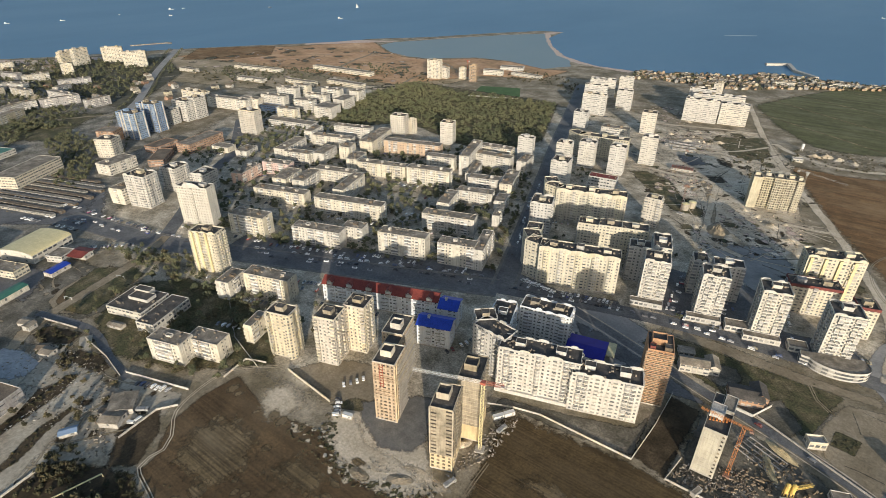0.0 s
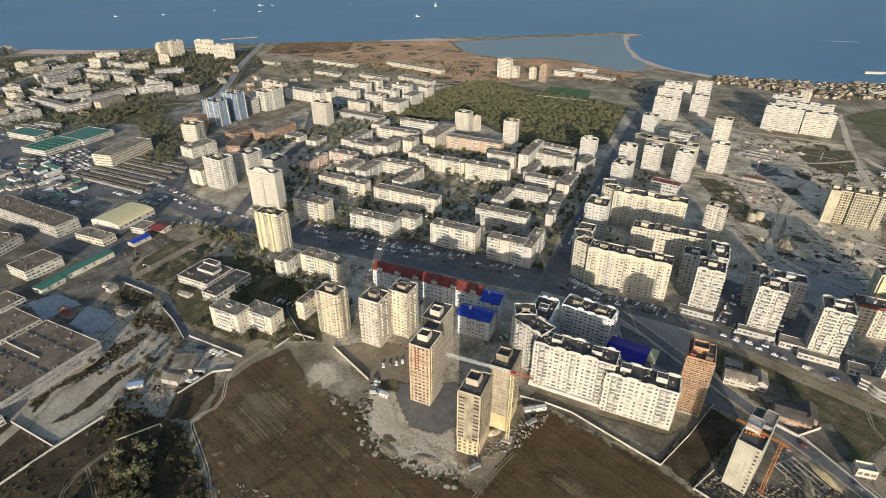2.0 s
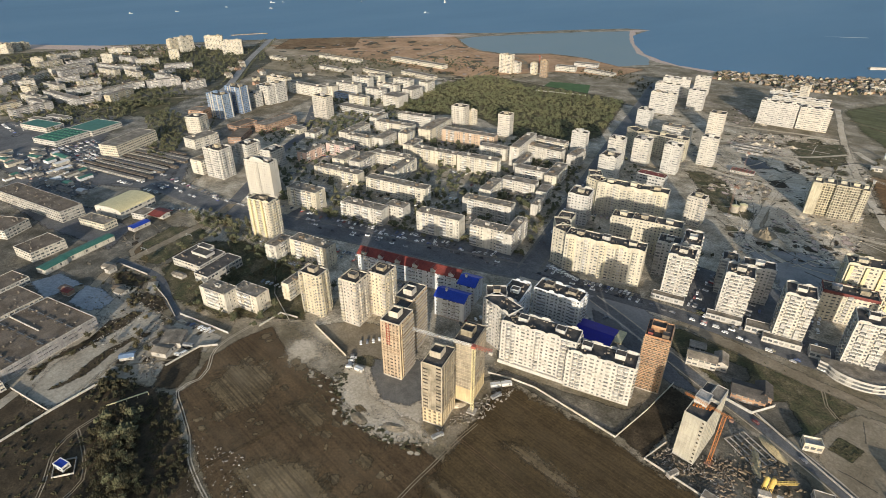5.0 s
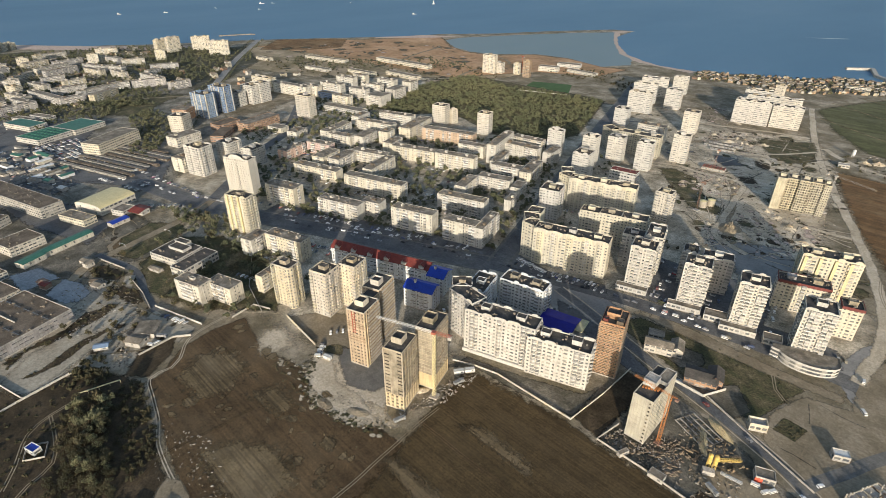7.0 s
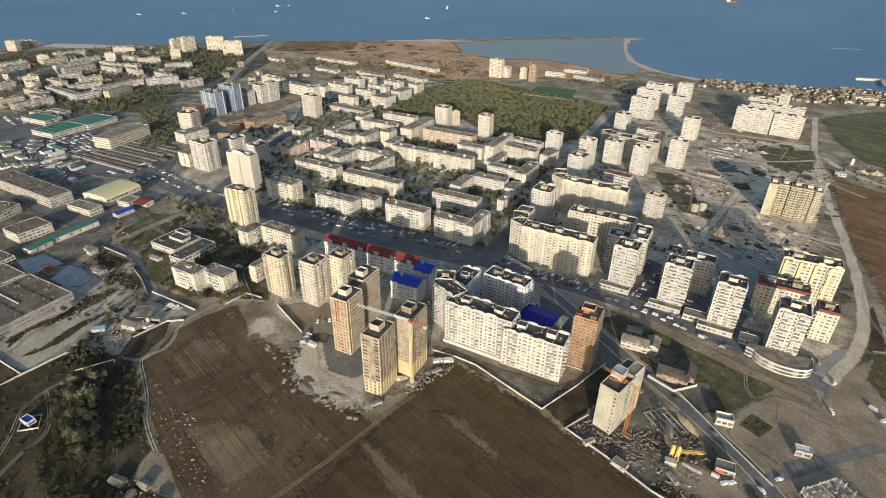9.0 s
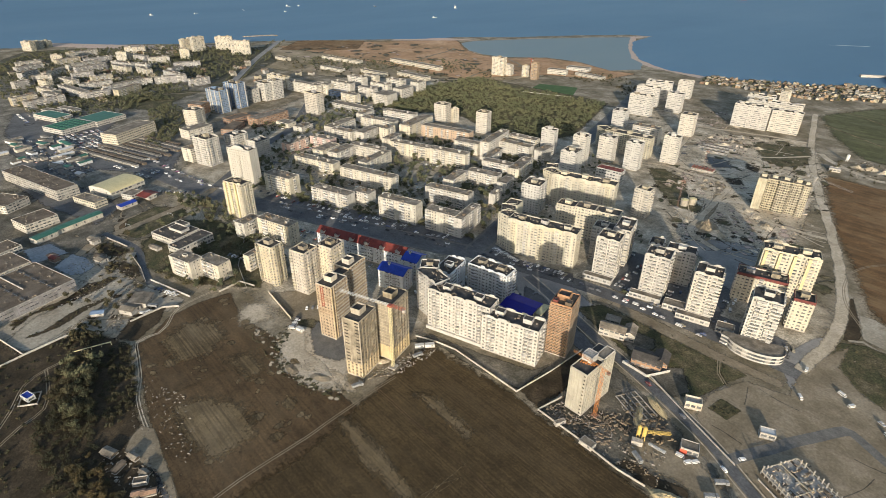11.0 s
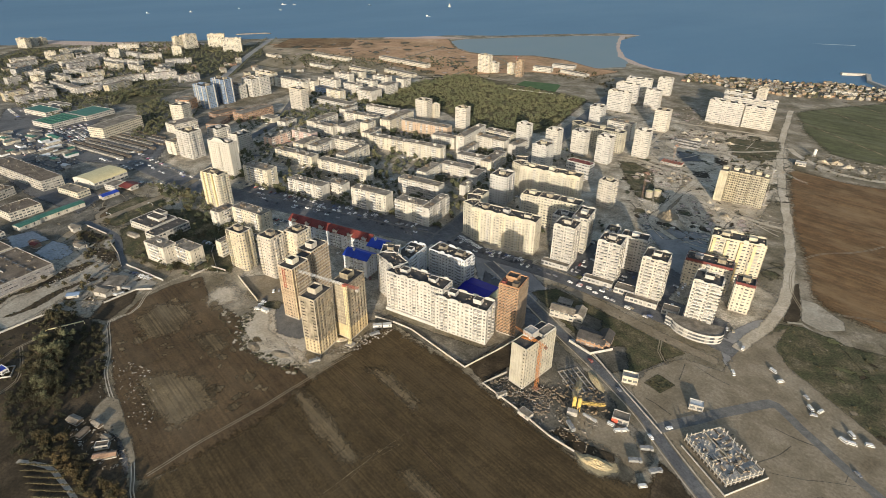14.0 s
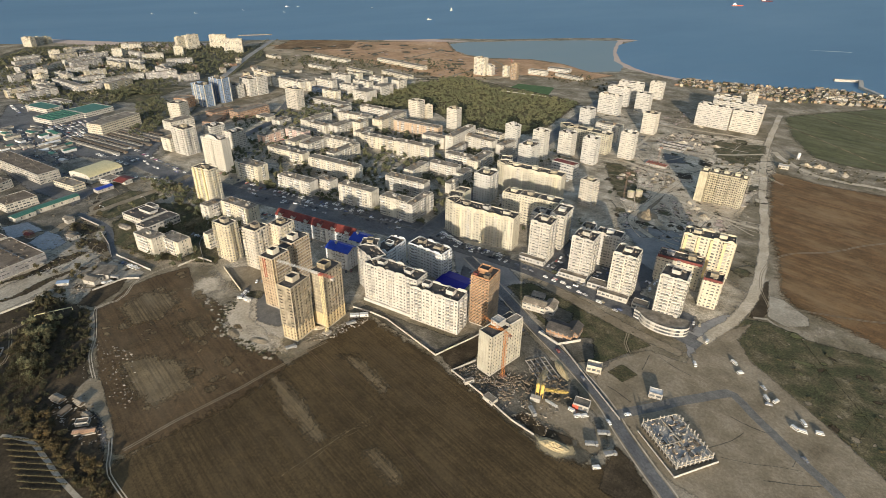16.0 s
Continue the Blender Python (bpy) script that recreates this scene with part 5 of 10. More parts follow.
for y in (-8.6, -6.0):
    s = Shape()
    s.box(6.6, y - 0.35, 0.75, 7.0, y + 0.35, 43.4)
    s.link("corner_pier", "pale_yellow", e, "cream strip of wall beside the corner")
w2 = plot(-179.2, 198.3, 19, "wing", "", "", e)
storeys(w2, 13.3, 19.5, 43.0, 16, "beige", "block", "loggia", "room_shade", cell=2.9)
tower_roof(w2, 13.3, 19.5, 43.0, "cream_tower", 0.4, -2.0, 6.4, 6.0)
for k in range(1, 16):
    s = Shape()
    s.box(6.6, -7.0, k * 43.0 / 16 - 0.1, 7.7, 9.5, k * 43.0 / 16 + 0.12)
    s.link("loggia_slab", "cream_tower", w2)
w3 = plot(-172.6, 186.2, 19, "wing", "", "", e)
storeys(w3, 9.0, 8.5, 42.0, 16, "beige", "blank", "frame", "room_shade")
flat_roof(w3, 9.0, 8.5, 42.0, "dark_roof", "beige", 0.4)
lift = Shape()
for z in range(27, 43, 2):
    lift.box(-2.4, -9.35, z, -0.2, -8.85, z + 0.2)
lift.box(-2.4, -9.35, 27, -2.2, -8.85, 43)
lift.box(-0.4, -9.35, 27, -0.2, -8.85, 43)
lift.link("hoist_frame", "old_red", e, "red steel hoist frame on the wall")


def clad_base(e, L, W, H, floors, front, side):
    """The lower floors of a shell, already rendered in yellow, a hand proud of the blocks above."""
    b = Shape(), Shape(), []
    x, y = L / 2 + 0.12, W / 2 + 0.12
    facade(b[0], b[1], b[2], (-x, -y), (1, 0), (0, -1), 2 * x, 0.75, H, floors, front, 3.0)
    facade(b[0], b[1], b[2], (x, -y), (0, 1), (1, 0), 2 * y, 0.75, H, floors, side, 3.1)
    facade(b[0], b[1], b[2], (x, y), (-1, 0), (0, 1), 2 * x, 0.75, H, floors, "blank", 3.2)
    facade(b[0], b[1], b[2], (-x, y), (0, -1), (-1, 0), 2 * y, 0.75, H, floors, "frame", 3.2)
    b[0].link("base_wall", "pale_yellow", e, "yellow rendered lower floors")
    # no glass: dark panels paint the rooms' shade
    b[1].link("glazing", "room_shade", e, kind="stuff")


def open_floors(e, L, W, z0, H, floors, mat):
    """Bare slab edges, columns and low brick infill along the open side of a shell."""
    rr = random.Random(int(L * 10 + W))
    for k in range(floors + 1):
        s = Shape()
        z = z0 + (H - z0) * k / floors
        s.box(L / 2, -W / 2, z - 0.12, L / 2 + 0.55, W / 2, z + 0.14)
        s.link("floor_slab", mat, e)
    n = round(W / 3.1)
    for k in range(1, n):
        s = Shape()
        y = -W / 2 + W * k / n
        s.box(L / 2 + 0.05, y - 0.16, z0, L / 2 + 0.4, y + 0.16, H)
        s.link("column", mat, e)
    fh = (H - z0) / floors
    for f in range(floors):
        for k in range(n):
            if rr.random() < 0.3:
                s = Shape()
                y, w = -W / 2 + W * (k + 0.5) / n, W / n * rr.uniform(0.25, 0.8)
                s.box(L / 2 + 0.06, y - w / 2, z0 + f * fh + 0.14, L / 2 + 0.24, y + w / 2, z0 + f * fh + rr.uniform(0.7, fh - 0.3))
                s.link("infill", rr.choice(("pale_block", "beige", "grey_block")), e)


# grey shell tower, cream at its foot
e = thing("apartment_tower", pose(-119.3, 165.4, 0, 0, 0, 20), "unfinished grey block tower, lower floors clad in yellow", "apartment block")
storeys(e, 12.2, 18.5, 44.5, 13, "grey_block", "slot", "grid", "room_shade", z0=11.4, cell=4.0)
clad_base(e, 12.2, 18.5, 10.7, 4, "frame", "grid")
open_floors(e, 12.2, 18.5, 11.6, 44.5, 13, "grey_block")
tower_roof(e, 12.2, 18.5, 44.5, "pale_block", -1.2, 1.0, 6.6, 7.0)
for x in (-6.1, 6.1):
    s = Shape()
    s.box(x - 0.35, -9.6, 11.5, x + 0.35, -9.2, 45.0)
    s.link("corner_strip", "pale_block", e, "pale strip of blocks at the corner")

# second shell tower with a blank gable
e = thing("apartment_tower", pose(-119.5, 191.2, 0, 0, 0, 19), "unfinished block tower with a blank gable of pale blocks", "apartment block")
storeys(e, 12.4, 19.5, 45.5, 13, "grey_block", "blank", "grid", "room_shade", z0=11.4, cell=3.4)
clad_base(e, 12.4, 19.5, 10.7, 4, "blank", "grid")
open_floors(e, 12.4, 19.5, 11.6, 45.5, 13, "grey_block")
tower_roof(e, 12.4, 19.5, 45.5, "grey_block", -1, 0, 7.0, 7.0)
for i in range(5, 17):
    k = Shape()
    k.box(-6.3, -9.84, i * 45.5 / 17 - 0.15, 6.3, -9.7, i * 45.5 / 17 + 0.15)
    k.link("floor_slab", "pale_block", e)
# long white block with wings round a court
e = white_block(-102.7, 240.0, 17.5, 48.8, 14, 33.0, label="long white apartment block of stepped height with curved balconies", single=True, style="round", front="white", panes=True)
white_block(-64.1, 249.9, 19, 39.8, 14, 28.3, of=e, single=True, style="round", front="white", panes=True)
white_block(-135.0, 240.8, -7, 25.0, 13, 34.0, of=e, single=True, style="round", huts=False)
white_block(-147.5, 249.0, -48, 12.0, 14, 34.0, of=e, front="white", side="tower")
# court wings: the block's white, tinted as skylit shade would look
white_block(-143.4, 265.1, 17.5, 15.0, 26, 28.0, "sky_tint_white", of=e)
white_block(-123.6, 292.5, 12, 35.0, 14, 25.0, "sky_tint_white", of=e)

k = Shape()
k.box(-25, -8.6, 0, 24, -7.0, 2.6)
k.link("plinth_wall", "white", e, "low white terrace wall")
# brick tower
e = thing("apartment_tower", pose(-44.5, 278.0, 0, 0, 0, 17.5), "unfinished orange brick tower wrapped in scaffold boards", "apartment block")
storeys(e, 14.5, 17.5, 41.2, 16, "brick", "block", "block", "room_shade", cell=2.9)
tower_roof(e, 14.5, 17.5, 41.2, "brick", -1, 1, 8.0, 7.0)
hut(e, 4.0, -5.5, 41.2, 4.0, 4.0, 2.4, "brown_roof", "dark_roof")
hut(e, -4.5, -6.0, 41.2, 3.0, 3.0, 1.8, "maroon_wall", "dark_roof")
for i in range(1, 32):
    k = Shape()
    z = i * 41.2 / 32
    k.box(-7.9, -9.4, z, 7.3, -8.8, z + 0.28)
    k.box(7.25, -9.4, z, 7.85, 8.7, z + 0.28)
    k.link("scaffold_board", "beige", e)

# shell beside the crane, blank pale gable
e = thing("apartment_tower", pose(-3.2, 251.2, 0, 0, 0, 1.0), "unfinished tower with a blank cream gable beside a crane", "apartment block")
storeys(e, 11.4, 30.4, 31.0, 11, "site_block", "gable", "frame", "room_shade", cell=2.6)
for i in range(1, 11):
    k = Shape()
    k.box(-5.8, -15.25, i * 31.0 / 11 - 0.08, 5.8, -15.1, i * 31.0 / 11 + 0.08)
    k.link("floor_slab", "concrete", e)
flat_roof(e, 11.4, 30.4, 31.0, "dark_roof", "site_block", 1.0)
hut(e, -1.8, -1.5, 31.0, 6.6, 7.0, 4.6, "white", "concrete")
hut(e, 2.6, 8.2, 31.0, 5.6, 12.5, 2.2, "white", "roof")
hut(e, -3.2, 9.5, 31.0, 4.4, 9.0, 1.2, "site_block", "dark_roof")
k = Shape()
for i in range(6):
    k.box(-4.5 + i * 1.5, -7.6 + i * 0.5, 31.0, -3.6 + i * 1.5, -5.2 + i * 0.5, 31.0 + 0.5 + 0.25 * (i % 3))
k.link("formwork", "steel_orange", e, "stacked orange formwork on the roof")

# four white towers above the road, one on a rounded podium
for i, (x, y, h) in enumerate([(-78.0, 386.5, 37.0), (-37.0, 391.0, 36.5), (2.0, 391.5, 37.5), (43.5, 389.0, 37.5)]):
    e = white_block(x, y, 16, 18.5, 17.5, h, label="white apartment tower with rows of balconies and a stepped parapet", single=True, side="tower_side", front="pale")
    low_building(x + 1.0, y - 13.0, 16, 24.0, 6.5, 4.2, "white", "roof", "flat shop annex at a tower's foot", "annex")
low_building(-14, 383, 16, 16.0, 10.0, 4.5, "white", "roof", "flat shop annex at a tower's foot", "annex")
low_building(25, 383, 16, 12.0, 9.0, 4.5, "white", "roof", "flat shop annex at a tower's foot", "annex")
e = thing("podium", pose(47, 375, 0, 0, 0, 12), "white rounded two-storey podium with ribbon windows", "building")
N = 14
arc = [(-20.0, 3.0), (-20.0, -3.0)] + [(18 * math.sin(a) + 2, -11.0 * math.cos(a) - 1.0) for a in [math.pi * (k / N * 0.95 - 0.40) for k in range(N + 1)]] + [(19.0, 8.0)]
for z0, z1, mat, nm, off in ((0, 1.2, "white", "wall", 0), (1.2, 2.8, "glass", "window_band", -0.25), (2.8, 4.0, "white", "wall", 0), (4.0, 5.6, "glass", "window_band", -0.25), (5.6, 7.2, "white", "wall", 0)):
    s = Shape()
    for (x0, y0), (x1, y1) in zip(arc, arc[1:]):
        k = 1 + off / 16
        s.quad((x0 * k, y0 * k, z0), (x1 * k, y1 * k, z0), (x1 * k, y1 * k, z1), (x0 * k, y0 * k, z1))
    s.link(nm, mat, e)
s = Shape()
s.poly([(x * 0.98, y * 0.98, 6.4) for x, y in arc])
s.link("roof", "roof", e)

white_block(-98.0, 409.5, 17.5, 17, 15, 31.0)
white_block(-84.0, 420.0, 17.5, 14, 26, 34.0)
white_block(-53.0, 418.5, 17.5, 11, 15, 30.0)
white_block(-33.0, 422.0, 17.5, 22, 14, 30.0)

# cream blocks with wavy parapets
def wavy(e, L, W, H, mat):
    n = max(2, round(L / 14))
    for i in range(n):
        x0 = -L / 2 + L * i / n
        s = Shape()
        for k in range(8):
            a, b = k / 8, (k + 1) / 8
            za, zb = H + 0.8 + 1.6 * math.sin(math.pi * a), H + 0.8 + 1.6 * math.sin(math.pi * b)
            xa, xb = x0 + L / n * a, x0 + L / n * b
            ya, yb = -W / 2 - 0.9 * math.sin(math.pi * a), -W / 2 - 0.9 * math.sin(math.pi * b)
            s.quad((xa, ya, H - 2.0), (xb, yb, H - 2.0), (xb, yb, zb), (xa, ya, za))
            s.quad((xb, yb + 0.35, H - 0.2), (xa, ya + 0.35, H - 0.2), (xa, ya + 0.35, za), (xb, yb + 0.35, zb))
            s.quad((xa, ya, za), (xb, yb, zb), (xb, yb + 0.35, zb), (xa, ya + 0.35, za))
            s.quad((xa, ya, H - 2.0), (xa, -W / 2, H - 2.0), (xb, -W / 2, H - 2.0), (xb, yb, H - 2.0))
        s.link("wavy_parapet", mat, e)


def bays(e, L, W, H, mat, pitch=12.6):
    """Shallow full-height bays with windows on three sides."""
    n = round(L / pitch)
    for i in range(n):
        x = -L / 2 + L * (i + 0.5) / n
        s, p = Shape(), Shape()
        w, d = 5.6, 1.1
        y = -W / 2
        facade(s, p, [], (x - w / 2 + 0.8, y - d), (1, 0), (0, -1), w - 1.6, 0, H + 0.6, 12, "tower", 2.0, 0.15)
        s.quad((x - w / 2, y, 0), (x - w / 2 + 0.8, y - d, 0), (x - w / 2 + 0.8, y - d, H + 0.6), (x - w / 2, y, H + 0.6))
        s.quad((x + w / 2 - 0.8, y - d, 0), (x + w / 2, y, 0), (x + w / 2, y, H + 0.6), (x + w / 2 - 0.8, y - d, H + 0.6))
        s.quad((x - w / 2, y, H + 0.6), (x - w / 2 + 0.8, y - d, H + 0.6), (x + w / 2 - 0.8, y - d, H + 0.6), (x + w / 2, y, H + 0.6))
        b = s.link("bay", mat, e)
        p.link("glazing", "glass", b, kind="stuff")


CURVE = "long cream apartment block with a rounded end and wavy parapet"
e = white_block(-134.0, 370.5, 17.5, 63.2, 15, 32.5, "cream", CURVE, front="cream", side="cream", crests=False, rail="white", single=True)
wavy(e, 63.2, 15, 32.5, "cream")
bays(e, 63.2, 15, 31.0, "cream")
for x, y, a, l in ((-168.5, 364.5, -4, 17), (-178.5, 374.0, -48, 15), (-182.5, 386.0, -72, 14)):
    w = white_block(x, y, a, l, 13, 32.0, "cream", of=e, front="cream", side="blank", crests=False, rail="white", huts=False)
e = white_block(-172.0, 486.1, 17.5, 67.4, 15, 33.0, "cream", CURVE, front="cream", side="cream", crests=False, rail="white")
wavy(e, 67.4, 15, 33.0, "cream")
bays(e, 67.4, 15, 31.5, "cream")
for x, y, a, l in ((-208.5, 479.5, -8, 16), (-217.0, 490.0, -52, 14)):
    white_block(x, y, a, l, 13, 33.0, "cream", of=e, front="cream", side="blank", crests=False, rail="white", huts=False)
e = white_block(-149.5, 427.0, 17.5, 18.0, 14, 30.0, "cream", "cream and yellow apartment block with stepped roofs", front="cream", crests=False, rail="white")
white_block(-131.9, 431.9, 17.5, 19.0, 14, 31.0, "cream", of=e, front="cream", crests=False)
white_block(-112.0, 438.2, 17.5, 22.2, 14, 31.0, "cream", of=e, front="cream", crests=False)
e = white_block(-233.6, 678.6, 9, 63.7, 15, 27.0, "tan", "unfinished tan block with a rounded end", front="block", side="block", crests=False)
white_block(-268.6, 676.3, -28.7, 21.7, 14, 27.0, "tan", of=e, front="block", side="block", crests=False, huts=False)

# yellow block and its maroon-roofed neighbour
e = white_block(31.5, 470.0, 20, 40.0, 15, 37.0, "cream", "tall yellow and white apartment block with a flat roof", front="white", side="white", rail="cream", single=True, crests=True)
for fx in (-17.5, -7.5, 2.5, 12.5):
    s = Shape()
    s.box(fx - 1.1, -8.9, 0.8, fx + 1.1, -7.4, 36.6)
    s.link("pilaster", "yellow", e, "yellow vertical strip of wall")
e = white_block(24.0, 440.5, 17.5, 34.0, 14, 24.0, "cream", "cream apartment block with a maroon roof band", front="cream", crests=False, rail="white")
for ob, (x, y, l, w, h) in ((e, (24.0, 440.5, 34.4, 14.4, 24.0)),):
    s = Shape()
    ring(s, l, w, h - 1.0, h + 1.3, 0.4, 0.1)
    s.link("roof_band", "maroon_wall", ob, "maroon band round the roof")
w = white_block(57.0, 428.5, 17.5, 13.0, 13, 25.0, "cream", of=e, front="cream", crests=False, rail="white")
s = Shape()
ring(s, 13.4, 13.4, 24.0, 26.2, 0.4, 0.1)
s.link("roof_band", "maroon_wall", w, "maroon band round the roof")

# big shell on the building land
SHELL = "long unfinished tan block of stepped sections with open floors"
e = None
for x, y, l, w_, h, f in ((-47.0, 629.0, 8.5, 16, 34.0, "solid"), (-37.6, 633.5, 11.0, 15, 34.0, "grid"), (-26.8, 635.2, 11.0, 17, 34.5, "grid"), (-16.6, 639.8, 10.0, 15, 33.5, "grid"), (-8.6, 641.0, 6.0, 16, 33.0, "frame")):
    k = plot(x, y, 14, "apartment_tower", SHELL, "apartment block", e)
    storeys(k, l, w_, h, 13, "tan", f, "frame", "room_shade", cell=2.1)
    flat_roof(k, l, w_, h, "roof", "tan", 0.8)
    hut(k, 0, 2.0, h, min(5.0, l * 0.6), 5.0, 2.6, "tan", "roof")
    e = e or k

# red-roofed house along the avenue, with blue-roofed ends
e = thing("apartment_house", pose(-241.9, 252.2, 0, 0, 0, 20), "long white five-storey house with a red pitched roof", "apartment block")
# walls tinted blue to stand for a front in skylit shade
storeys(e, 92.9, 13, 16.0, 5, "sky_tint_white", "slab", "end", single=True)
r = gable(e, 92.9, 13, 16.0, 4.2, "red_roof", "white", 0.6)
for i in range(6):
    x = -40 + i * 16.0
    k = Shape()
    k.box(x - 2.2, -6.9, 13.0, x + 2.2, -3.5, 18.6)
    d = k.link("dormer", "white", e)
    g = Shape()
    for sg in (-1, 1):
        g.quad((x + sg * 2.7, -7.3, 18.5), (x, -7.3, 20.6), (x, -1.2, 20.6), (x + sg * 2.7, -1.2, 18.5))
    g.link("dormer_roof", "red_roof", d)
BLUER = "white apartment house with a bright blue pitched roof"
for x, y, a, l, w_, h in ((-182.7, 242.1, 19, 23.7, 14, 17.0), (-187.0, 265.5, 19, 14.0, 16, 17.0)):
    e = thing("apartment_house", pose(x, y, 0, 0, 0, a), BLUER, "apartment block")
    storeys(e, l, w_, h, 6, "sky_tint_white", "slab", "end", single=True)
    gable(e, l, w_, h, 3.6, "blue_roof", "white", 0.7)
    hut(e, -l * 0.2, -1.0, h + 2.0, 1.6, 1.6, 2.6, "white", "roof")

# rounded tower and twin white towers
e = thing("apartment_tower", pose(-258.0, 173.0, 0, 0, 0, 17.5), "round-cornered beige apartment tower with a dark flat roof", "apartment block")
storeys(e, 17.0, 12.0, 35.1, 14, "khaki", "tower", "tower_side", single=True, panes=True)
flat_roof(e, 17.0, 12.0, 35.1, "dark_roof", "cream_tower", 0.9)
for a, b_ in ((-1, -1), (1, -1), (1, 1), (-1, 1)):
    s, p = Shape(), Shape()
    for k in range(6):
        t0, t1 = math.pi / 2 * k / 6, math.pi / 2 * (k + 1) / 6
        P0 = (a * (8.5 - 2.5 + 4.0 * math.cos(t0)), b_ * (6.0 - 3.5 + 5.0 * math.sin(t0)))
        P1 = (a * (8.5 - 2.5 + 4.0 * math.cos(t1)), b_ * (6.0 - 3.5 + 5.0 * math.sin(t1)))
        if a * b_ < 0:
            P0, P1 = P1, P0
        s.quad((*P0, 0), (*P1, 0), (*P1, 36.0), (*P0, 36.0))
        if k % 2:
            for f in range(14):
                z = f * 2.5 + 0.8
                q0, q1 = [(P0[0] * 1.004, P0[1] * 1.004), (P1[0] * 1.004, P1[1] * 1.004)]
                p.quad((*q0, z), (*q1, z), (*q1, z + 1.4), (*q0, z + 1.4))
    s.link("corner_bay", "khaki", e)
    p.link("glazing", "glass", e, kind="stuff")
hut(e, 0, 0, 35.1, 6, 5, 3.2, "grey_block")
for x, y in ((-228.5, 187.5), (-222.0, 208.0)):
    white_block(x, y, 18, 15.0, 15.5, 37.0, "cream_tower", "white twin apartment tower with lift house and balconies", single=True, crests=False, panes=True)

# yellow tower and the tall pale slab behind it
e = white_block(-394.5, 208.0, 21, 25.0, 13, 37.5, "cream", "yellow and white apartment tower with balconies", front="tower", rail="cream", single=True, crests=True)
for fx in (-9.5, -3.6, 3.6):
    s = Shape()
    s.box(fx - 1.0, -7.9, 0.8, fx + 1.0, -6.4, 38.0)
    s.link("pilaster", "yellow", e, "yellow vertical strip of wall")
e = white_block(-482.0, 253.5, 22, 34.0, 13, 40.0, "white", "tall white apartment slab with an arched gable", front="cream", side="end", rail="white", crests=False)
s = Shape()
prof = [(-9, 0), (9, 0), (9, 1.6), (6, 3.0), (2.5, 3.8), (-2.5, 3.8), (-6, 3.0), (-9, 1.6)]
s.poly([(x, -6.56, 40.9 + z) for x, z in prof])
s.poly([(x, -6.1, 40.9 + z) for x, z in reversed(prof)])
for (x0, z0), (x1, z1) in zip(prof, prof[1:] + prof[:1]):
    s.quad((x0, -6.1, 40.9 + z0), (x1, -6.1, 40.9 + z1), (x1, -6.56, 40.9 + z1), (x0, -6.56, 40.9 + z0))
s.link("arched_gable", "white", e)
# blue glass pair
for x, y, a, l, w_, h in ((-805, 357, 13, 34, 20, 36.0), (-815, 392, 17, 32, 20, 40.0)):
    e = white_block(x, y, a, l, w_, h, "blue_glass", "blue and white glazed office tower with a dark roof", front="strip", side="strip", crests=False, rail="white")
    for k in (1, 2, 4):
        s = Shape()
        fx = -l / 2 + l * (k + 0.5) / 6
        s.box(fx - 0.5, -w_ / 2 - 1.0, 0, fx + 0.9, -w_ / 2 - 0.02, h + (4.0 if 1 < k < 4 else 1.5))
        s.link("fin", "white", e, "white vertical fin")
    for k in (0, 3):
        s = Shape()
        fy = -w_ / 2 + w_ * (k + 0.5) / 4
        s.box(l / 2 + 0.02, fy - 0.7, 0, l / 2 + 0.9, fy + 0.7, h + 1.5)
        s.link("fin", "white", e, "white vertical fin")
# school
KG = "low white school wing with a flat grey roof"
e = low_building(-391.0, 139.9, 17.5, 33, 28, 7, "white", "dark_roof", KG, "school")
low_building(-361.5, 143.6, 17.5, 15.7, 36.5, 8, "white", "dark_roof", KG, "school", of=e)
hut(e, 2, 3, 7, 18, 9, 2.2, "white", "dark_roof")
hut(e, -2, 10, 7, 14, 6, 3.4, "white", "dark_roof")

# works and market
low_building(-619.9, 69.0, 16.7, 117.8, 22.9, 12, "grey_panel", "brown_roof", "long three-storey factory with a stained flat roof", "factory_building")
low_building(-367.9, 5.6, 18.5, 56.5, 70.3, 9, "grey_panel", "brown_roof", "wide flat factory hall with roof lights", "factory_hall", front="blank", side="hall_side", rim=0.7)
for i in range(5):
    for j in range(3):
        e = thing("roof_light", pose(-367.9, 5.6, 9.05, 0, 0, 18.5) @ pose(-22 + i * 11, -20 + j * 20, 0), "low glazed roof light with a concrete curb", "roof light", "roof lights on the factory hall")
        k = Shape()
        k.box(-4.0, -0.9, -0.1, 4.0, 0.9, 0.5)
        k.box(-0.9, -2.4, -0.1, 0.9, -0.9, 0.5)
        k.box(-0.9, 0.9, -0.1, 0.9, 2.4, 0.5)
        k.link("curb", "dark_roof", e)
        g = Shape()
        g.box(-3.7, -0.25, 0.5, 3.7, 0.25, 0.6)
        g.link("pane", "glass", e)
for x, y, a, l, w_ in ((-856.3, 146.3, 22, 46.4, 51.7), (-871.7, 192.9, 24, 48.3, 49.9), (-935.9, 139.4, 22, 57.8, 26.7)):
    low_building(x, y, a, l, w_, 7, "white", "green_roof", "market hall with a green flat roof", "market_hall")
s = Shape()
for i in range(6):
    for j in range(5):
        s.box(-19 + i * 7.0, -20 + j * 9.0, 6.9, -15.6 + i * 7.0, -15.5 + j * 9.0, 8.3)
o = s.link("roof_hatch", "green_roof")
o.matrix_world = pose(-856.3, 146.3, 0, 0, 0, 22)
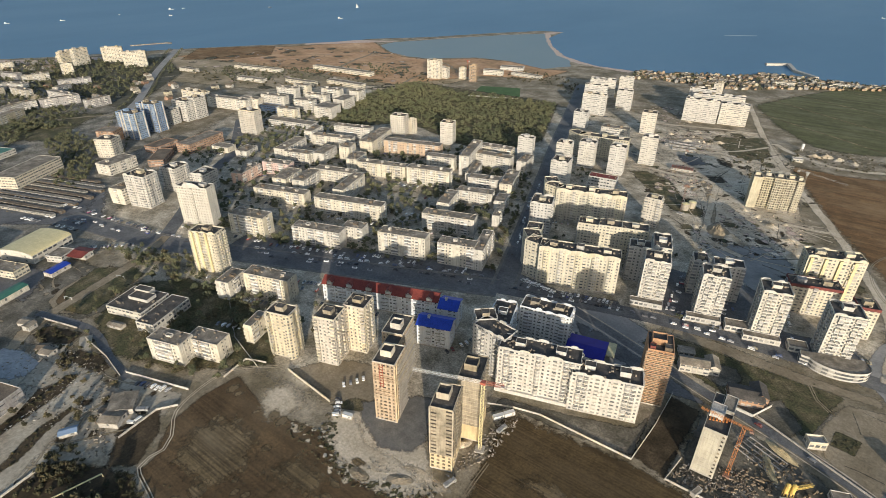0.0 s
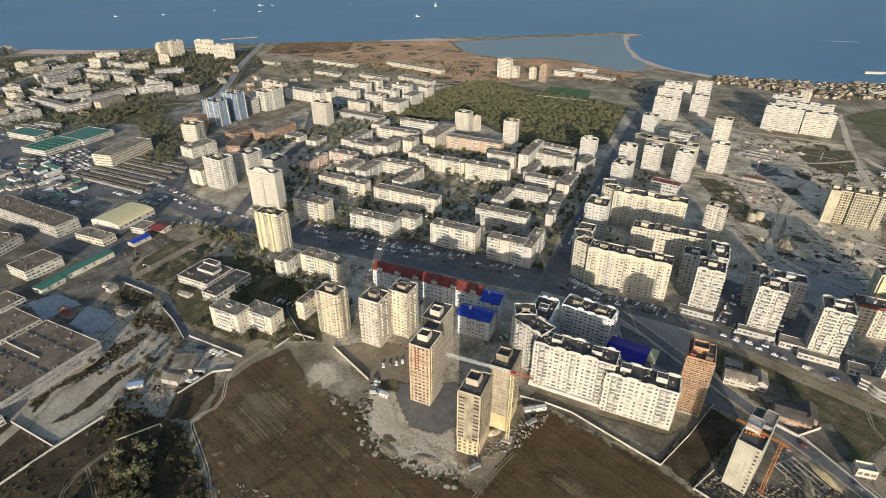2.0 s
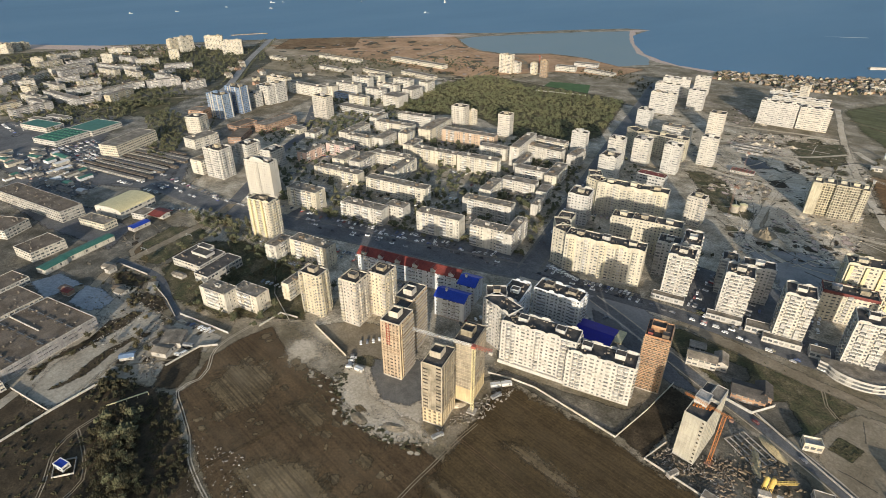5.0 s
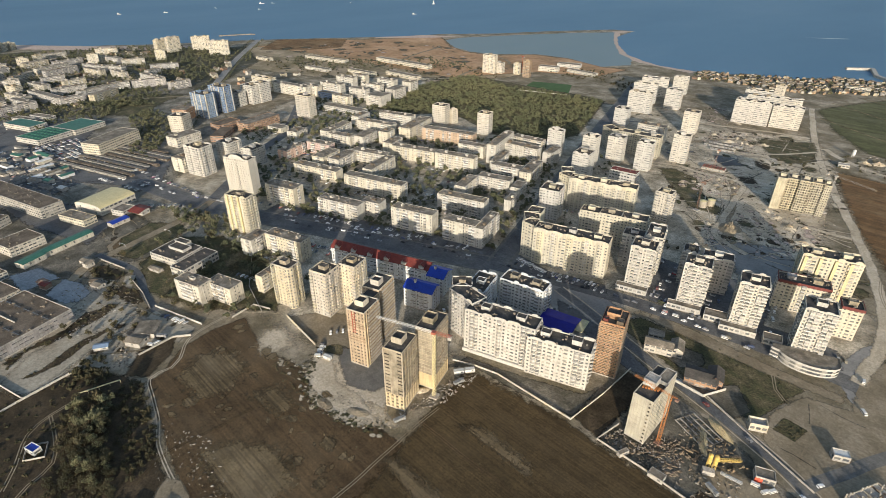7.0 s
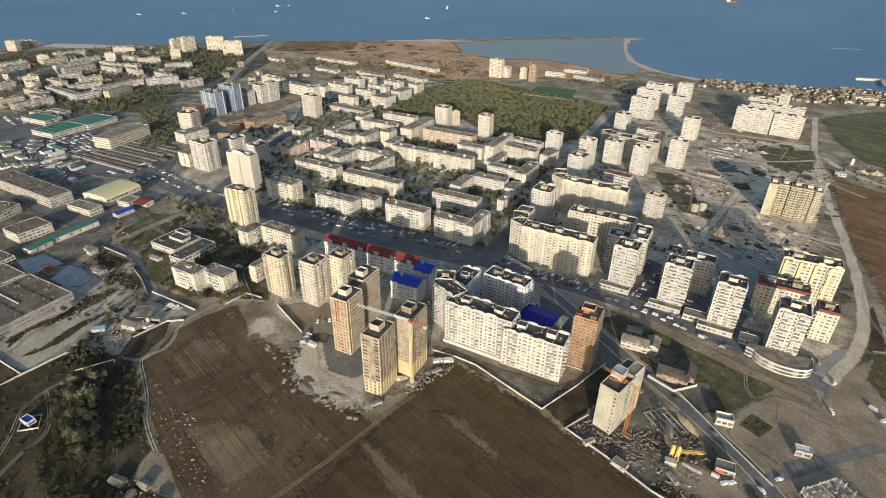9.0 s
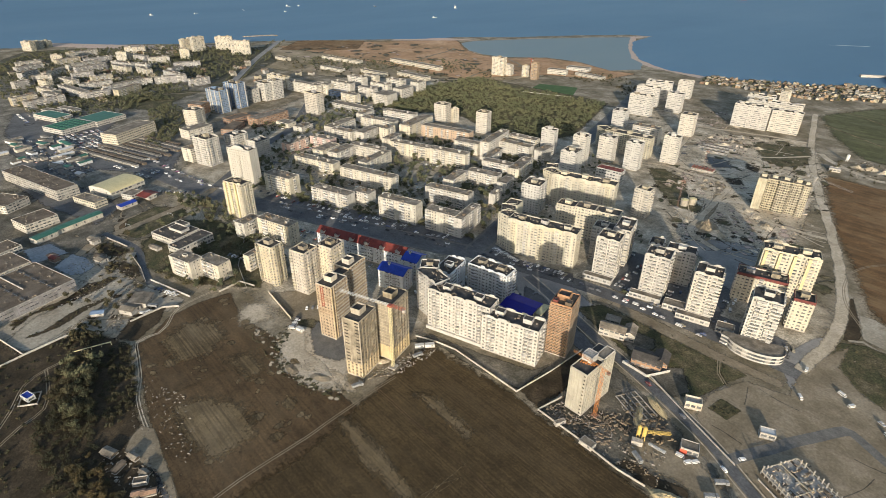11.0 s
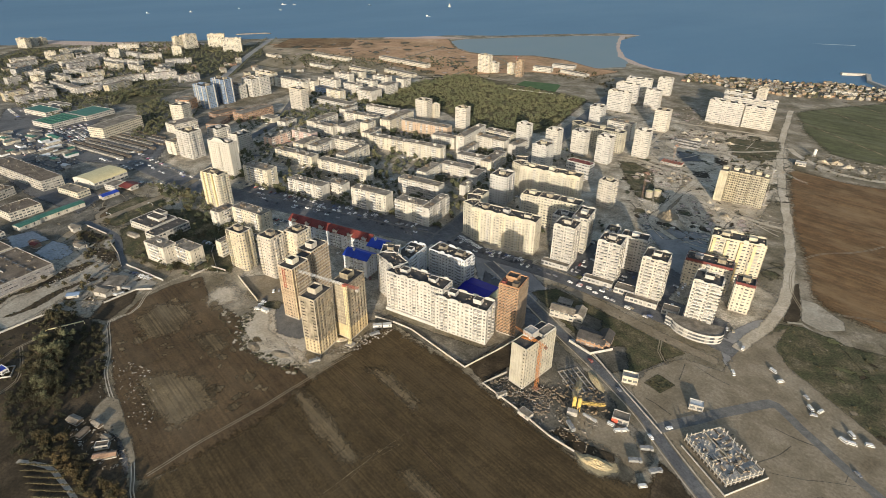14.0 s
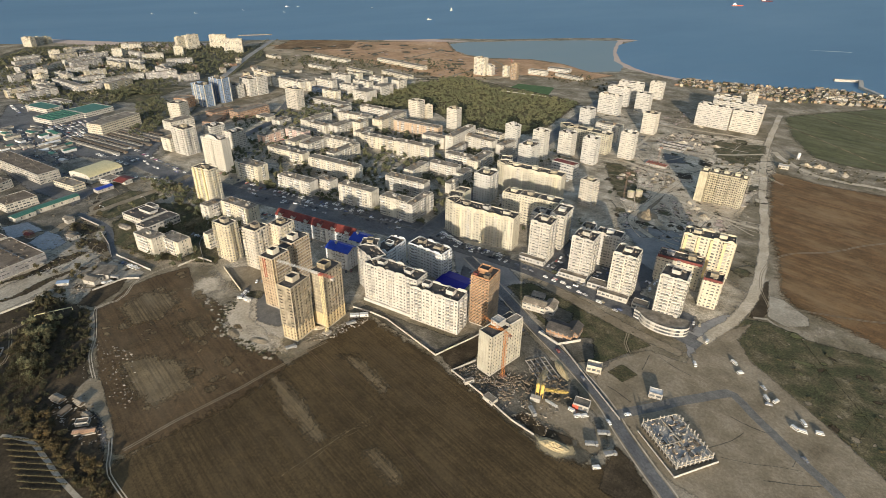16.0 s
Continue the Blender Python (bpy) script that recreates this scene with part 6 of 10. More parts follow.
tagged(o, label="rows of small raised green roof hatches on the market hall", category="roof hatch", kind="stuff")
e = thing("hall", pose(-551.6, 131.7, 0, 0, 0, 22), "white hall with a pale yellow vaulted roof", "hall")
storeys(e, 36.8, 41.7, 8.0, 2, "white", "shed", "office", cell=5)
s = Shape()
for k in range(10):
    a, b_ = math.pi * k / 10, math.pi * (k + 1) / 10
    s.quad((18.8 * math.cos(a), -21.2, 8 + 3.4 * math.sin(a)), (18.8 * math.cos(a), 21.2, 8 + 3.4 * math.sin(a)), (18.8 * math.cos(b_), 21.2, 8 + 3.4 * math.sin(b_)), (18.8 * math.cos(b_), -21.2, 8 + 3.4 * math.sin(b_)))
s.link("roof", "ochre_roof", e)
s = Shape()
for y in (-20.9, 20.9):
    s = Shape()
    s.poly([(18.5 * math.cos(math.pi * k / 10), y, 8 + 3.3 * math.sin(math.pi * k / 10)) for k in range(11)])
    s.link("gable", "white", e)
e = thing("petrol_station", pose(-508.0, 149.6, 0, 0, 0, 22.1), "white petrol station under a red roof", "building")
storeys(e, 17.4, 9.0, 4.2, 1, "white", "office", "office")
gable(e, 17.4, 16.6, 4.4, 1.6, "red_roof", "white", 0.5)

# market canopy with a navy roof beside the white block
e = thing("pavilion", pose(-92, 293, 0, 0, 0, 12), "low pavilion with a navy blue membrane roof and a yellow-green strip", "building")
storeys(e, 25, 20, 5.0, 1, "white", "office", "office")
gable(e, 25, 20, 5.0, 1.5, "navy_roof", "white", 0.8)
s = Shape()
s.box(13.6, -4, 4.6, 19.0, 11, 5.2)
s.link("canopy", "ochre_roof", e, "yellow-green canopy")

# ---- buildings: x, y, turn, length, depth, height ----
panel_block(-424.5, 270.2, 17.5, 37.9, 16, 20.6)
panel_block(-355.9, 293.7, 17.5, 48.8, 13, 16.9)
panel_block(-333.2, 318.0, 17.5, 20.9, 13, 16.0)
panel_block(-279.8, 324.8, 17.5, 45.0, 13, 21.6)
panel_block(-231.6, 339.5, 17.5, 32.7, 13, 21.2)
panel_block(-216.8, 357.3, 17.5, 9.4, 39.4, 20)
panel_block(-375.7, 354.4, 17.5, 75.4, 13, 16.9)
panel_block(-274.1, 387.3, 17.5, 52.7, 13, 16.9)
panel_block(-289.4, 457.9, 17.5, 39.5, 13, 13.7)
panel_block(-300.8, 422.2, 17.5, 12.3, 35.1, 16)
panel_block(-460.0, 336.2, 17.5, 62.4, 13, 13.5)
panel_block(-465.2, 376.1, 17.5, 15.0, 36.8, 16)
panel_block(-450.8, 408.0, 17.5, 49.8, 13, 16)
panel_block(-413.0, 391.2, 17.5, 12.8, 52.1, 16)
panel_block(-420.2, 456.1, 17.5, 62.0, 13, 16.2)
panel_block(-359.2, 467.6, 17.5, 51.8, 13, 19.9)
panel_block(-440.3, 538.5, 17.5, 78.3, 14, 16.4, "peach", "long pinkish-beige apartment block with rounded roof huts")
white_block(-507.7, 591.5, 17.5, 21.8, 15.9, 28.9, "cream_tower", "tall cream apartment tower with a flat roof", crests=False)
white_block(-497.9, 608.5, -4.6, 8.3, 11.2, 20.2, "cream_tower", "tall cream apartment tower with a flat roof", crests=False)
white_block(-428.8, 602.0, 17.5, 18.0, 15.2, 30.3, "cream_tower", "tall cream apartment tower with a flat roof", crests=False)
panel_block(-379.8, 520.5, 17.5, 36.1, 13, 15.4)
panel_block(-352.8, 544.8, 17.5, 12.2, 64.7, 24)
panel_block(-330.6, 557.4, 9.0, 55.1, 13, 17.5)
panel_block(-343.5, 593.4, 9.0, 43.2, 13, 15)
panel_block(-326.9, 511.7, 17.5, 10.3, 39.0, 14)
panel_block(-299.3, 493.1, 17.5, 37.5, 13, 15)
panel_block(-275.8, 507.5, 17.5, 13.9, 45.6, 16.0)
white_block(-305.6, 600.1, 9.0, 19.4, 10.6, 32.6)
panel_block(-289.8, 569.8, 9.0, 11.6, 29.4, 17.2)
panel_block(-258.5, 460.7, 17.5, 11.0, 21.1, 12.2)
panel_block(-243.9, 428.5, 17.5, 7.4, 19.1, 12)
panel_block(-544.5, 353.2, 17.5, 14.5, 36.8, 13.1, "pink", "pink and pale panel apartment block")
panel_block(-527.3, 386.5, 17.5, 36.4, 13, 15, "pink", "pink and pale panel apartment block")
panel_block(-487.9, 367.3, 17.5, 17.7, 33.6, 15)
panel_block(-536.2, 426.1, 17.5, 37.1, 13, 15)
panel_block(-570.1, 441.9, 17.5, 16.0, 52.8, 15)
panel_block(-547.0, 497.5, 17.5, 60.0, 13, 15)
panel_block(-514.7, 451.2, 17.5, 15.2, 34.2, 15)
panel_block(-594.3, 504.6, 17.5, 11.8, 30.1, 15)
panel_block(-551.8, 541.8, 17.5, 56.5, 13, 17.2)
panel_block(-497.3, 474.5, 17.5, 14.4, 19.8, 18)
panel_block(-496.4, 528.3, 17.5, 18.4, 64.4, 18)
panel_block(-466.1, 458.2, 17.5, 14.2, 28.3, 15)
panel_block(-831.1, 531.8, 13.0, 82.7, 13, 18)
white_block(-688.7, 469.7, 13.0, 28.2, 16.1, 33.6, "cream_tower", "tall cream apartment tower with a flat roof", crests=False)
panel_block(-800.7, 554.8, 13.0, 35.8, 13, 18)
panel_block(-771.4, 580.1, 13.0, 47.5, 13, 22)
panel_block(-796.1, 629.8, 13.0, 40.6, 13, 22)
panel_block(-805.3, 670.4, 13.0, 29.9, 13, 18)
panel_block(-712.6, 594.5, 13.0, 36.3, 13, 20)
panel_block(-731.1, 638.5, 13.0, 42.4, 13, 18)
panel_block(-662.2, 595.8, 13.0, 32.1, 27.9, 18)
panel_block(-739.5, 681.3, 13.0, 38.7, 13, 18)
panel_block(-676.3, 647.4, 13.0, 20.8, 34.5, 18)
panel_block(-695.5, 699.9, 13.0, 19.1, 23.7, 18)
panel_block(-699.9, 548.4, 13.0, 34.6, 13, 18)
white_block(-899.9, 515.7, 13.0, 51.9, 13, 22, "cream_tower", "tall cream apartment tower with a flat roof", crests=False)
white_block(-832.8, 425.1, 13.0, 31.3, 15.9, 21.3)
white_block(-828.6, 451.9, 13.0, 28.1, 22.6, 30.0)
white_block(-824.2, 469.3, 13.0, 18.0, 22.0, 31.7)
low_building(-761.0, 561.7, 13.0, 35.4, 13, 10, "blue_glass", label="low pale-blue hall with a flat roof")
low_building(-671.9, 529.5, 13.0, 84.7, 18, 7)
low_building(-693.1, 388.4, 13.0, 23.1, 61.2, 12, "brick_low", "roof", "old red-brick building with a weathered roof")
low_building(-726.6, 351.4, 13.0, 21.1, 37.0, 8, "brick_low", "brown_roof", "old red-brick building with a weathered roof")
low_building(-683.4, 325.6, 44.6, 18.3, 44.6, 8, "brick_low", "brown_roof", "old red-brick building with a weathered roof")
panel_block(-613.7, 404.5, 17.5, 17.5, 24.3, 9)
panel_block(-653.5, 397.3, 13.0, 27.3, 15.8, 7)
white_block(-694.9, 928.3, 13.0, 28.4, 13.9, 35.8, "cream_tower", "tall cream apartment tower with a flat roof", crests=False)
white_block(-681.1, 941.6, 13.0, 20.7, 13.7, 20.3, "cream_tower", "tall cream apartment tower with a flat roof", crests=False)
white_block(-644.5, 956.7, 13.0, 13.7, 8.2, 21.4, "cream_tower", "tall cream apartment tower with a flat roof", crests=False)
white_block(-614.2, 950.0, 17.5, 14.3, 13.1, 31.9, "brown_band", "unfinished brown brick tower with open floors", front="block", side="block", crests=False)
low_building(-615.1, 1031.2, 17.5, 42.4, 16, 10)
low_building(-607.9, 1099.5, 17.5, 50.9, 20, 7)
low_building(-547.3, 1054.8, -3.3, 68.9, 14, 6)
white_block(-569.2, 244.6, 17.5, 26.4, 18.9, 34.5)
white_block(-583.8, 289.1, 17.5, 19.9, 22.0, 26.1)
white_block(-552.7, 304.6, 17.5, 19.2, 22.0, 21.6)
panel_block(-595.7, 235.1, 17.5, 17.5, 19.6, 17.4)
panel_block(-695.0, 276.2, 13.0, 22.5, 38.2, 13.1)
white_block(-755.2, 297.6, 33.0, 22.6, 20.8, 23.2, "cream_tower", "tall cream apartment tower with a flat roof", crests=False)
low_building(-815.5, 327.0, 35.3, 24.6, 22.4, 16, "brick_low", "roof", "old red-brick building with a weathered roof")
panel_block(-350.3, 194.9, 17.5, 12.1, 20.9, 16.1)
panel_block(-322.4, 211.7, 17.5, 39.9, 13, 20)
panel_block(-288.9, 171.5, 17.5, 6.5, 17.7, 15.2)
panel_block(-315.3, 123.9, 17.5, 26.1, 13, 17.4)
panel_block(-297.9, 140.3, 17.5, 25.2, 13, 15.6)
white_block(-203.4, 442.2, 17.5, 20.0, 20.2, 31)
white_block(-119.2, 516.0, 3.4, 15.2, 12.1, 29.5, "cream_tower", "tall cream apartment tower with a flat roof", crests=False)
white_block(-250.6, 593.3, 9.0, 17.2, 14.9, 38.7)
white_block(-234.6, 551.0, 9.0, 19.4, 20.8, 33)
white_block(-236.9, 633.4, 9.0, 19.5, 15.0, 31.7)
white_block(-198.2, 631.9, 9.0, 18.4, 14.2, 33.9)
white_block(-177.8, 687.9, 9.0, 18.9, 13.2, 35.0)
white_block(-218.8, 817.9, 9.0, 19.9, 17.0, 31.0, "cream_tower", "tall cream apartment tower with a flat roof", crests=False)
low_building(-190.1, 568.1, 9.0, 30.7, 13, 18, "white", "red_roof", "white apartment house with a red roof")
white_block(-310.0, 784.3, 9.0, 20.1, 16.8, 24.8)
panel_block(-240.0, 738.8, 9.0, 37.6, 14, 24)
white_block(-324.4, 869.7, 9.0, 36.9, 15, 31.8)
white_block(-357.1, 988.2, 17.5, 45.0, 15, 30.9)
white_block(-347.9, 932.8, 17.5, 38.6, 14, 32)
white_block(-294.5, 927.4, 9.0, 24.5, 15, 30.9)
white_block(-329.0, 1033.9, 9.0, 24.2, 14, 30)
white_block(-172.3, 930.3, 9.0, 50.3, 16, 33.5)
white_block(-126.6, 941.3, 9.0, 39.9, 16, 31.1)
white_block(-160.5, 990.6, 9.0, 77.4, 14, 30)
white_block(-193.7, 1024.0, 9.0, 40.8, 14, 30)
white_block(-186.4, 1119.2, -7.4, 13.0, 12, 24, "cream_tower", "tall cream apartment tower with a flat roof", crests=False)
panel_block(-1351.9, 276.5, 112.5, 75.9, 12, 14)
panel_block(-1305.7, 279.3, 109.8, 67.7, 12, 14)
panel_block(-1390.8, 179.2, 115.6, 58.1, 12, 14)
panel_block(-1253.0, 328.4, 15.7, 54.8, 12, 14)
panel_block(-1109.4, 389.3, 9.9, 68.1, 12, 14)
panel_block(-1086.9, 326.9, 83.4, 22.1, 12, 14)
panel_block(-1075.5, 281.0, 108.1, 71.2, 12, 14)
panel_block(-1033.2, 278.0, 123.3, 57.0, 12, 14)
panel_block(-1114.5, 245.0, 94.7, 55.9, 12, 14)
panel_block(-1232.4, 247.6, 94.1, 39.3, 12, 14)
panel_block(-1174.0, 268.9, 101.6, 39.6, 12, 14)
panel_block(-1252.4, 184.1, 77.5, 26.4, 12, 14)
panel_block(-1082.9, 201.8, 12.2, 104.0, 12, 14)
panel_block(-1060.2, 164.3, 16.2, 57.3, 12, 14)
panel_block(-1074.4, 122.0, 105.1, 39.5, 12, 14)
panel_block(-1031.3, 139.7, 107.5, 48.3, 12, 14)
panel_block(-1033.1, 228.4, 100.0, 41.1, 12, 14)
panel_block(-1197.5, 357.5, 7.2, 51.3, 12, 14)
panel_block(-1313.2, 424.3, 80.2, 45.9, 12, 14)
panel_block(-1499.9, 427.2, 64.3, 49.2, 12, 14)
panel_block(-1293.6, 208.5, 135.5, 60.7, 12, 14)
panel_block(-1077.2, 370.4, 79.3, 59.3, 12, 14)
panel_block(-1021.3, 405.9, 98.3, 40.4, 12, 14)
panel_block(-1163.8, 410.9, 120.3, 34.0, 12, 14)
panel_block(-1216.1, 138.2, 112.8, 27.4, 12, 14)
panel_block(-1517.4, 310.2, 102.1, 68.6, 12, 14)
panel_block(-1398.6, 316.3, 102.8, 60.7, 12, 14)
for x, y, yaw, L in ((-1454, 188, 101, 49), (-1118, 168, 17.5, 62), (-1262, 372, 24, 44), (-1213, 453, 71, 56), (-1307, 346, 19.7, 72), (-1326, 167, 135, 46), (-1380, 400, 20, 60), (-1440, 262, 110, 55), (-1190, 215, 16, 52)):
    panel_block(x, y, yaw, L, 12, 12.5)
white_block(-1703.9, 228.8, 30.7, 31.1, 14, 22.6, "cream_tower", "tall cream apartment tower with a flat roof", crests=False)
white_block(-1732.3, 252.7, 28.3, 27.8, 14, 18.0, "cream_tower", "tall cream apartment tower with a flat roof", crests=False)
white_block(-1744.1, 273.9, 27.3, 26.8, 14, 15.7, "cream_tower", "tall cream apartment tower with a flat roof", crests=False)
white_block(-1463.0, 246.1, 80.1, 22.7, 14, 18.4, "cream_tower", "tall cream apartment tower with a flat roof", crests=False)
white_block(-1478.5, 278.4, 113.1, 14.6, 14, 17.8, "cream_tower", "tall cream apartment tower with a flat roof", crests=False)
white_block(-1385.5, 366.0, 63.3, 22.4, 14, 21.3, "cream_tower", "tall cream apartment tower with a flat roof", crests=False)
white_block(-1454.5, 540.9, 104.6, 30.6, 14, 26.6, "cream_tower", "tall cream apartment tower with a flat roof", crests=False)
white_block(-1417.4, 557.2, 100.6, 32.4, 14, 34.3, "cream_tower", "tall cream apartment tower with a flat roof", crests=False)
white_block(-1395.0, 618.7, 58.0, 42.8, 14, 32.0, "cream_tower", "tall cream apartment tower with a flat roof", crests=False)
white_block(-1298.2, 620.2, 56.1, 46.6, 14, 32.0, "cream_tower", "tall cream apartment tower with a flat roof", crests=False)
white_block(-1333.3, 492.6, 65.6, 21.5, 14, 22.1, "cream_tower", "tall cream apartment tower with a flat roof", crests=False)
white_block(-1399.6, 385.2, 78.3, 12.6, 14, 12.1, "cream_tower", "tall cream apartment tower with a flat roof", crests=False)
white_block(-1189.4, 175.8, 25.1, 24.1, 14, 14.3, "cream_tower", "tall cream apartment tower with a flat roof", crests=False)
low_building(-972.0, 144.5, 26.0, 35.0, 12, 6)
low_building(-966.8, 168.8, 24.2, 41.3, 12, 6)
low_building(-746.1, 200.3, 28.9, 28.1, 69.9, 16, "cream_tower", "roof", "large beige shopping hall with strip windows", front="strip", side="strip")
low_building(-530.4, 99.2, 21.2, 36.0, 13.9, 7, "cream", "roof", "cream two-storey shop with a flat roof", "shop")
low_building(-519.0, 138.1, 26.2, 15.7, 15.5, 6)
shed(-497.2, 125.8, 17.5, 8.8, 18.2, 4, "blue_roof", label="long shed with a blue roof")
low_building(-579.7, 30.4, 33.5, 34.0, 26.8, 9, "panel", "brown_roof", "factory building with strip windows and a stained flat roof", "factory_building")
low_building(-509.1, 46.3, 16.6, 26.6, 29.9, 9, "panel", "brown_roof", "factory building with strip windows and a stained flat roof", "factory_building")
shed(-469.9, 45.8, 24.1, 10.7, 20.1, 5, "green_roof", "panel", "row of stalls under a green metal roof")
shed(-482.7, 76.6, 18.5, 9.8, 45.8, 5, "green_roof", "panel", "row of stalls under a green metal roof")
low_building(-461.6, 9.4, 19.8, 22.1, 29.1, 6, "panel", "brown_roof", "factory building with strip windows and a stained flat roof", "factory_building")
low_building(-422.1, 6.2, 17.5, 33.0, 34.4, 8, "panel", "brown_roof", "factory building with strip windows and a stained flat roof", "factory_building")
low_building(-334.6, -20.4, 12.6, 23.4, 9.2, 6)
shed(-386.0, 74.1, 22.7, 8.4, 7.2, 4)
shed(-428.6, 79.1, 20.6, 6.1, 6.9, 4)
shed(-415.9, 44.1, 24.3, 7.6, 5.6, 4, "red_roof", "brick_low", "small brick house with a red roof")
shed(-298.1, 80.4, 48.2, 14.4, 14.7, 4)
shed(-290.7, 70.3, 31.2, 11.6, 9.4, 4)

# ---- trees ----
rnd = random.Random(5)


def inside(x, y, pts):
    hit_ = False
    for (x0, y0), (x1, y1) in zip(pts, pts[1:] + pts[:1]):
        if (y0 > y) != (y1 > y) and x < (x1 - x0) * (y - y0) / (y1 - y0) + x0:
            hit_ = not hit_
    return hit_


def free(x, y, gap=0.0):
    p = Vector((x, y, 0))
    for inv, hx, hy in FOOT:
        q = inv @ p
        if abs(q.x) < hx + gap and abs(q.y) < hy + gap:
            return False
    return True


ROADS = []


def off_road(x, y):
    return all((p.x - x) ** 2 + (p.y - y) ** 2 > r * r for p, r in ROADS)


for pts, wid in (([(-603, 178), (-487, 203), (-413, 231), (-330, 265), (-263, 292), (-182, 326), (-128, 343), (-76, 358), (-11, 371), (34, 377), (79, 374)], 16), ([(-180, 330), (-208, 416), (-245, 523), (-299, 679), (-355, 851)], 13), ([(-484, 215), (-520, 255), (-590, 330), (-640, 400)], 10), ([(-760, 300), (-930, 404), (-1014, 473), (-1198, 606), (-1345, 723), (-1440, 800)], 20)):
    ROADS += [(p, wid) for p in smooth_line(pts, 8.0)]


def clump(s, c, r, rr, flat=1.0):
    """One clump of leaves: a crumpled eight-sided tuft."""
    n = len(s.v)
    x, y, z = c
    pts = [(1, 0, 0), (0, 1, 0), (-1, 0, 0), (0, -1, 0), (0, 0, 0.8), (0, 0, -0.6)]
    a = rr.uniform(0, 6.28)
    ca_, sa_ = math.cos(a), math.sin(a)
    for px, py, pz in pts:
        k = r * rr.uniform(0.55, 1.25)
        s.v.append((x + (px * ca_ - py * sa_) * k, y + (px * sa_ + py * ca_) * k, z + pz * k * flat))
    for f in ((0, 1, 4), (1, 2, 4), (2, 3, 4), (3, 0, 4), (1, 0, 5), (2, 1, 5), (3, 2, 5), (0, 3, 5)):
        s.f.append(tuple(n + i for i in f))


def crown(s, x, y, z, rad, high, count, size, rr, flat=1.0):
    """Clumps round a few boughs, so that the outline is uneven and has gaps."""
    lobes = [(rr.uniform(-0.55, 0.55) * rad, rr.uniform(-0.55, 0.55) * rad, rr.uniform(0.25, 0.85) * high, rr.uniform(0.35, 0.6) * rad) for _ in range(5)]
    for i in range(count):
        lx, ly, lz, lr = lobes[i % 5]
        a, b = rr.uniform(0, 6.28), math.acos(rr.uniform(-0.7, 1))
        k = lr * rr.uniform(0.5, 1.1)
        clump(s, (x + lx + math.sin(b) * math.cos(a) * k, y + ly + math.sin(b) * math.sin(a) * k, z + lz + math.cos(b) * k * 0.8), size * rr.uniform(0.6, 1.3), rr, flat)


def tree(seed, rad, high, trunk, leaf, label):
    """A tapered trunk with limbs, and a crown of many clumps."""
    rr = random.Random(seed)
    e = thing("tree", pose(0, 0, -200), label, "tree")
    s = Shape()
    for k in range(3):
        z0, z1 = trunk * k / 3 * 1.3, trunk * (k + 1) / 3 * 1.3
        r0, r1 = 0.22 - 0.04 * k, 0.22 - 0.04 * (k + 1)
        for i in range(6):
            a, b = math.pi * i / 3, math.pi * (i + 1) / 3
            s.quad((r0 * math.cos(a), r0 * math.sin(a), z0), (r0 * math.cos(b), r0 * math.sin(b), z0), (r1 * math.cos(b), r1 * math.sin(b), z1), (r1 * math.cos(a), r1 * math.sin(a), z1))
    for _ in range(5):
        a = rr.uniform(0, 6.28)
        s.beam((0, 0, trunk * rr.uniform(0.7, 1.2)), (math.cos(a) * rad * 0.6, math.sin(a) * rad * 0.6, trunk + high * rr.uniform(0.3, 0.7)), 0.07)
    s.link("trunk", "bark", e)
    c = Shape()
    crown(c, 0, 0, trunk, rad, high, 110, 0.62 * rad / 2.6, rr)
    c.link("crown", leaf, e)
    return e


TREES = [tree(1, 2.8, 5.5, 2.0, "leaf", "green broad-leaved tree with an uneven crown"), tree(2, 3.4, 6.0, 2.2, "leaf", "wide green broad-leaved tree"), tree(3, 2.0, 6.5, 1.8, "leaf", "slim green yard tree"), tree(4, 3.0, 5.0, 1.8, "leaf_dry", "olive-brown tree in autumn leaf"), tree(5, 2.4, 4.0, 1.2, "leaf_dry", "small brownish autumn tree"), tree(6, 1.3, 9.5, 1.5, "leaf", "tall narrow green poplar")]


def plant(x, y, kinds=(0, 1, 2, 3, 4), k=1.0):
    t = copy_thing(TREES[rnd.choice(kinds)], pose(x, y, 0, 0, 0, rnd.uniform(0, 360)))
    t.scale = (k * rnd.uniform(0.75, 1.2),) * 3
    return t


def scatter(pts, count, kinds=(0, 1, 2, 3, 4), k=1.0, gap=1.0):
    xs, ys = [p[0] for p in pts], [p[1] for p in pts]
    n, tries = 0, 0
    while n < count and tries < count * 30:
        tries += 1
        x, y = rnd.uniform(min(xs), max(xs)), rnd.uniform(min(ys), max(ys))
        if inside(x, y, pts) and free(x, y, gap) and off_road(x, y):
            plant(x, y, kinds, k)
            n += 1


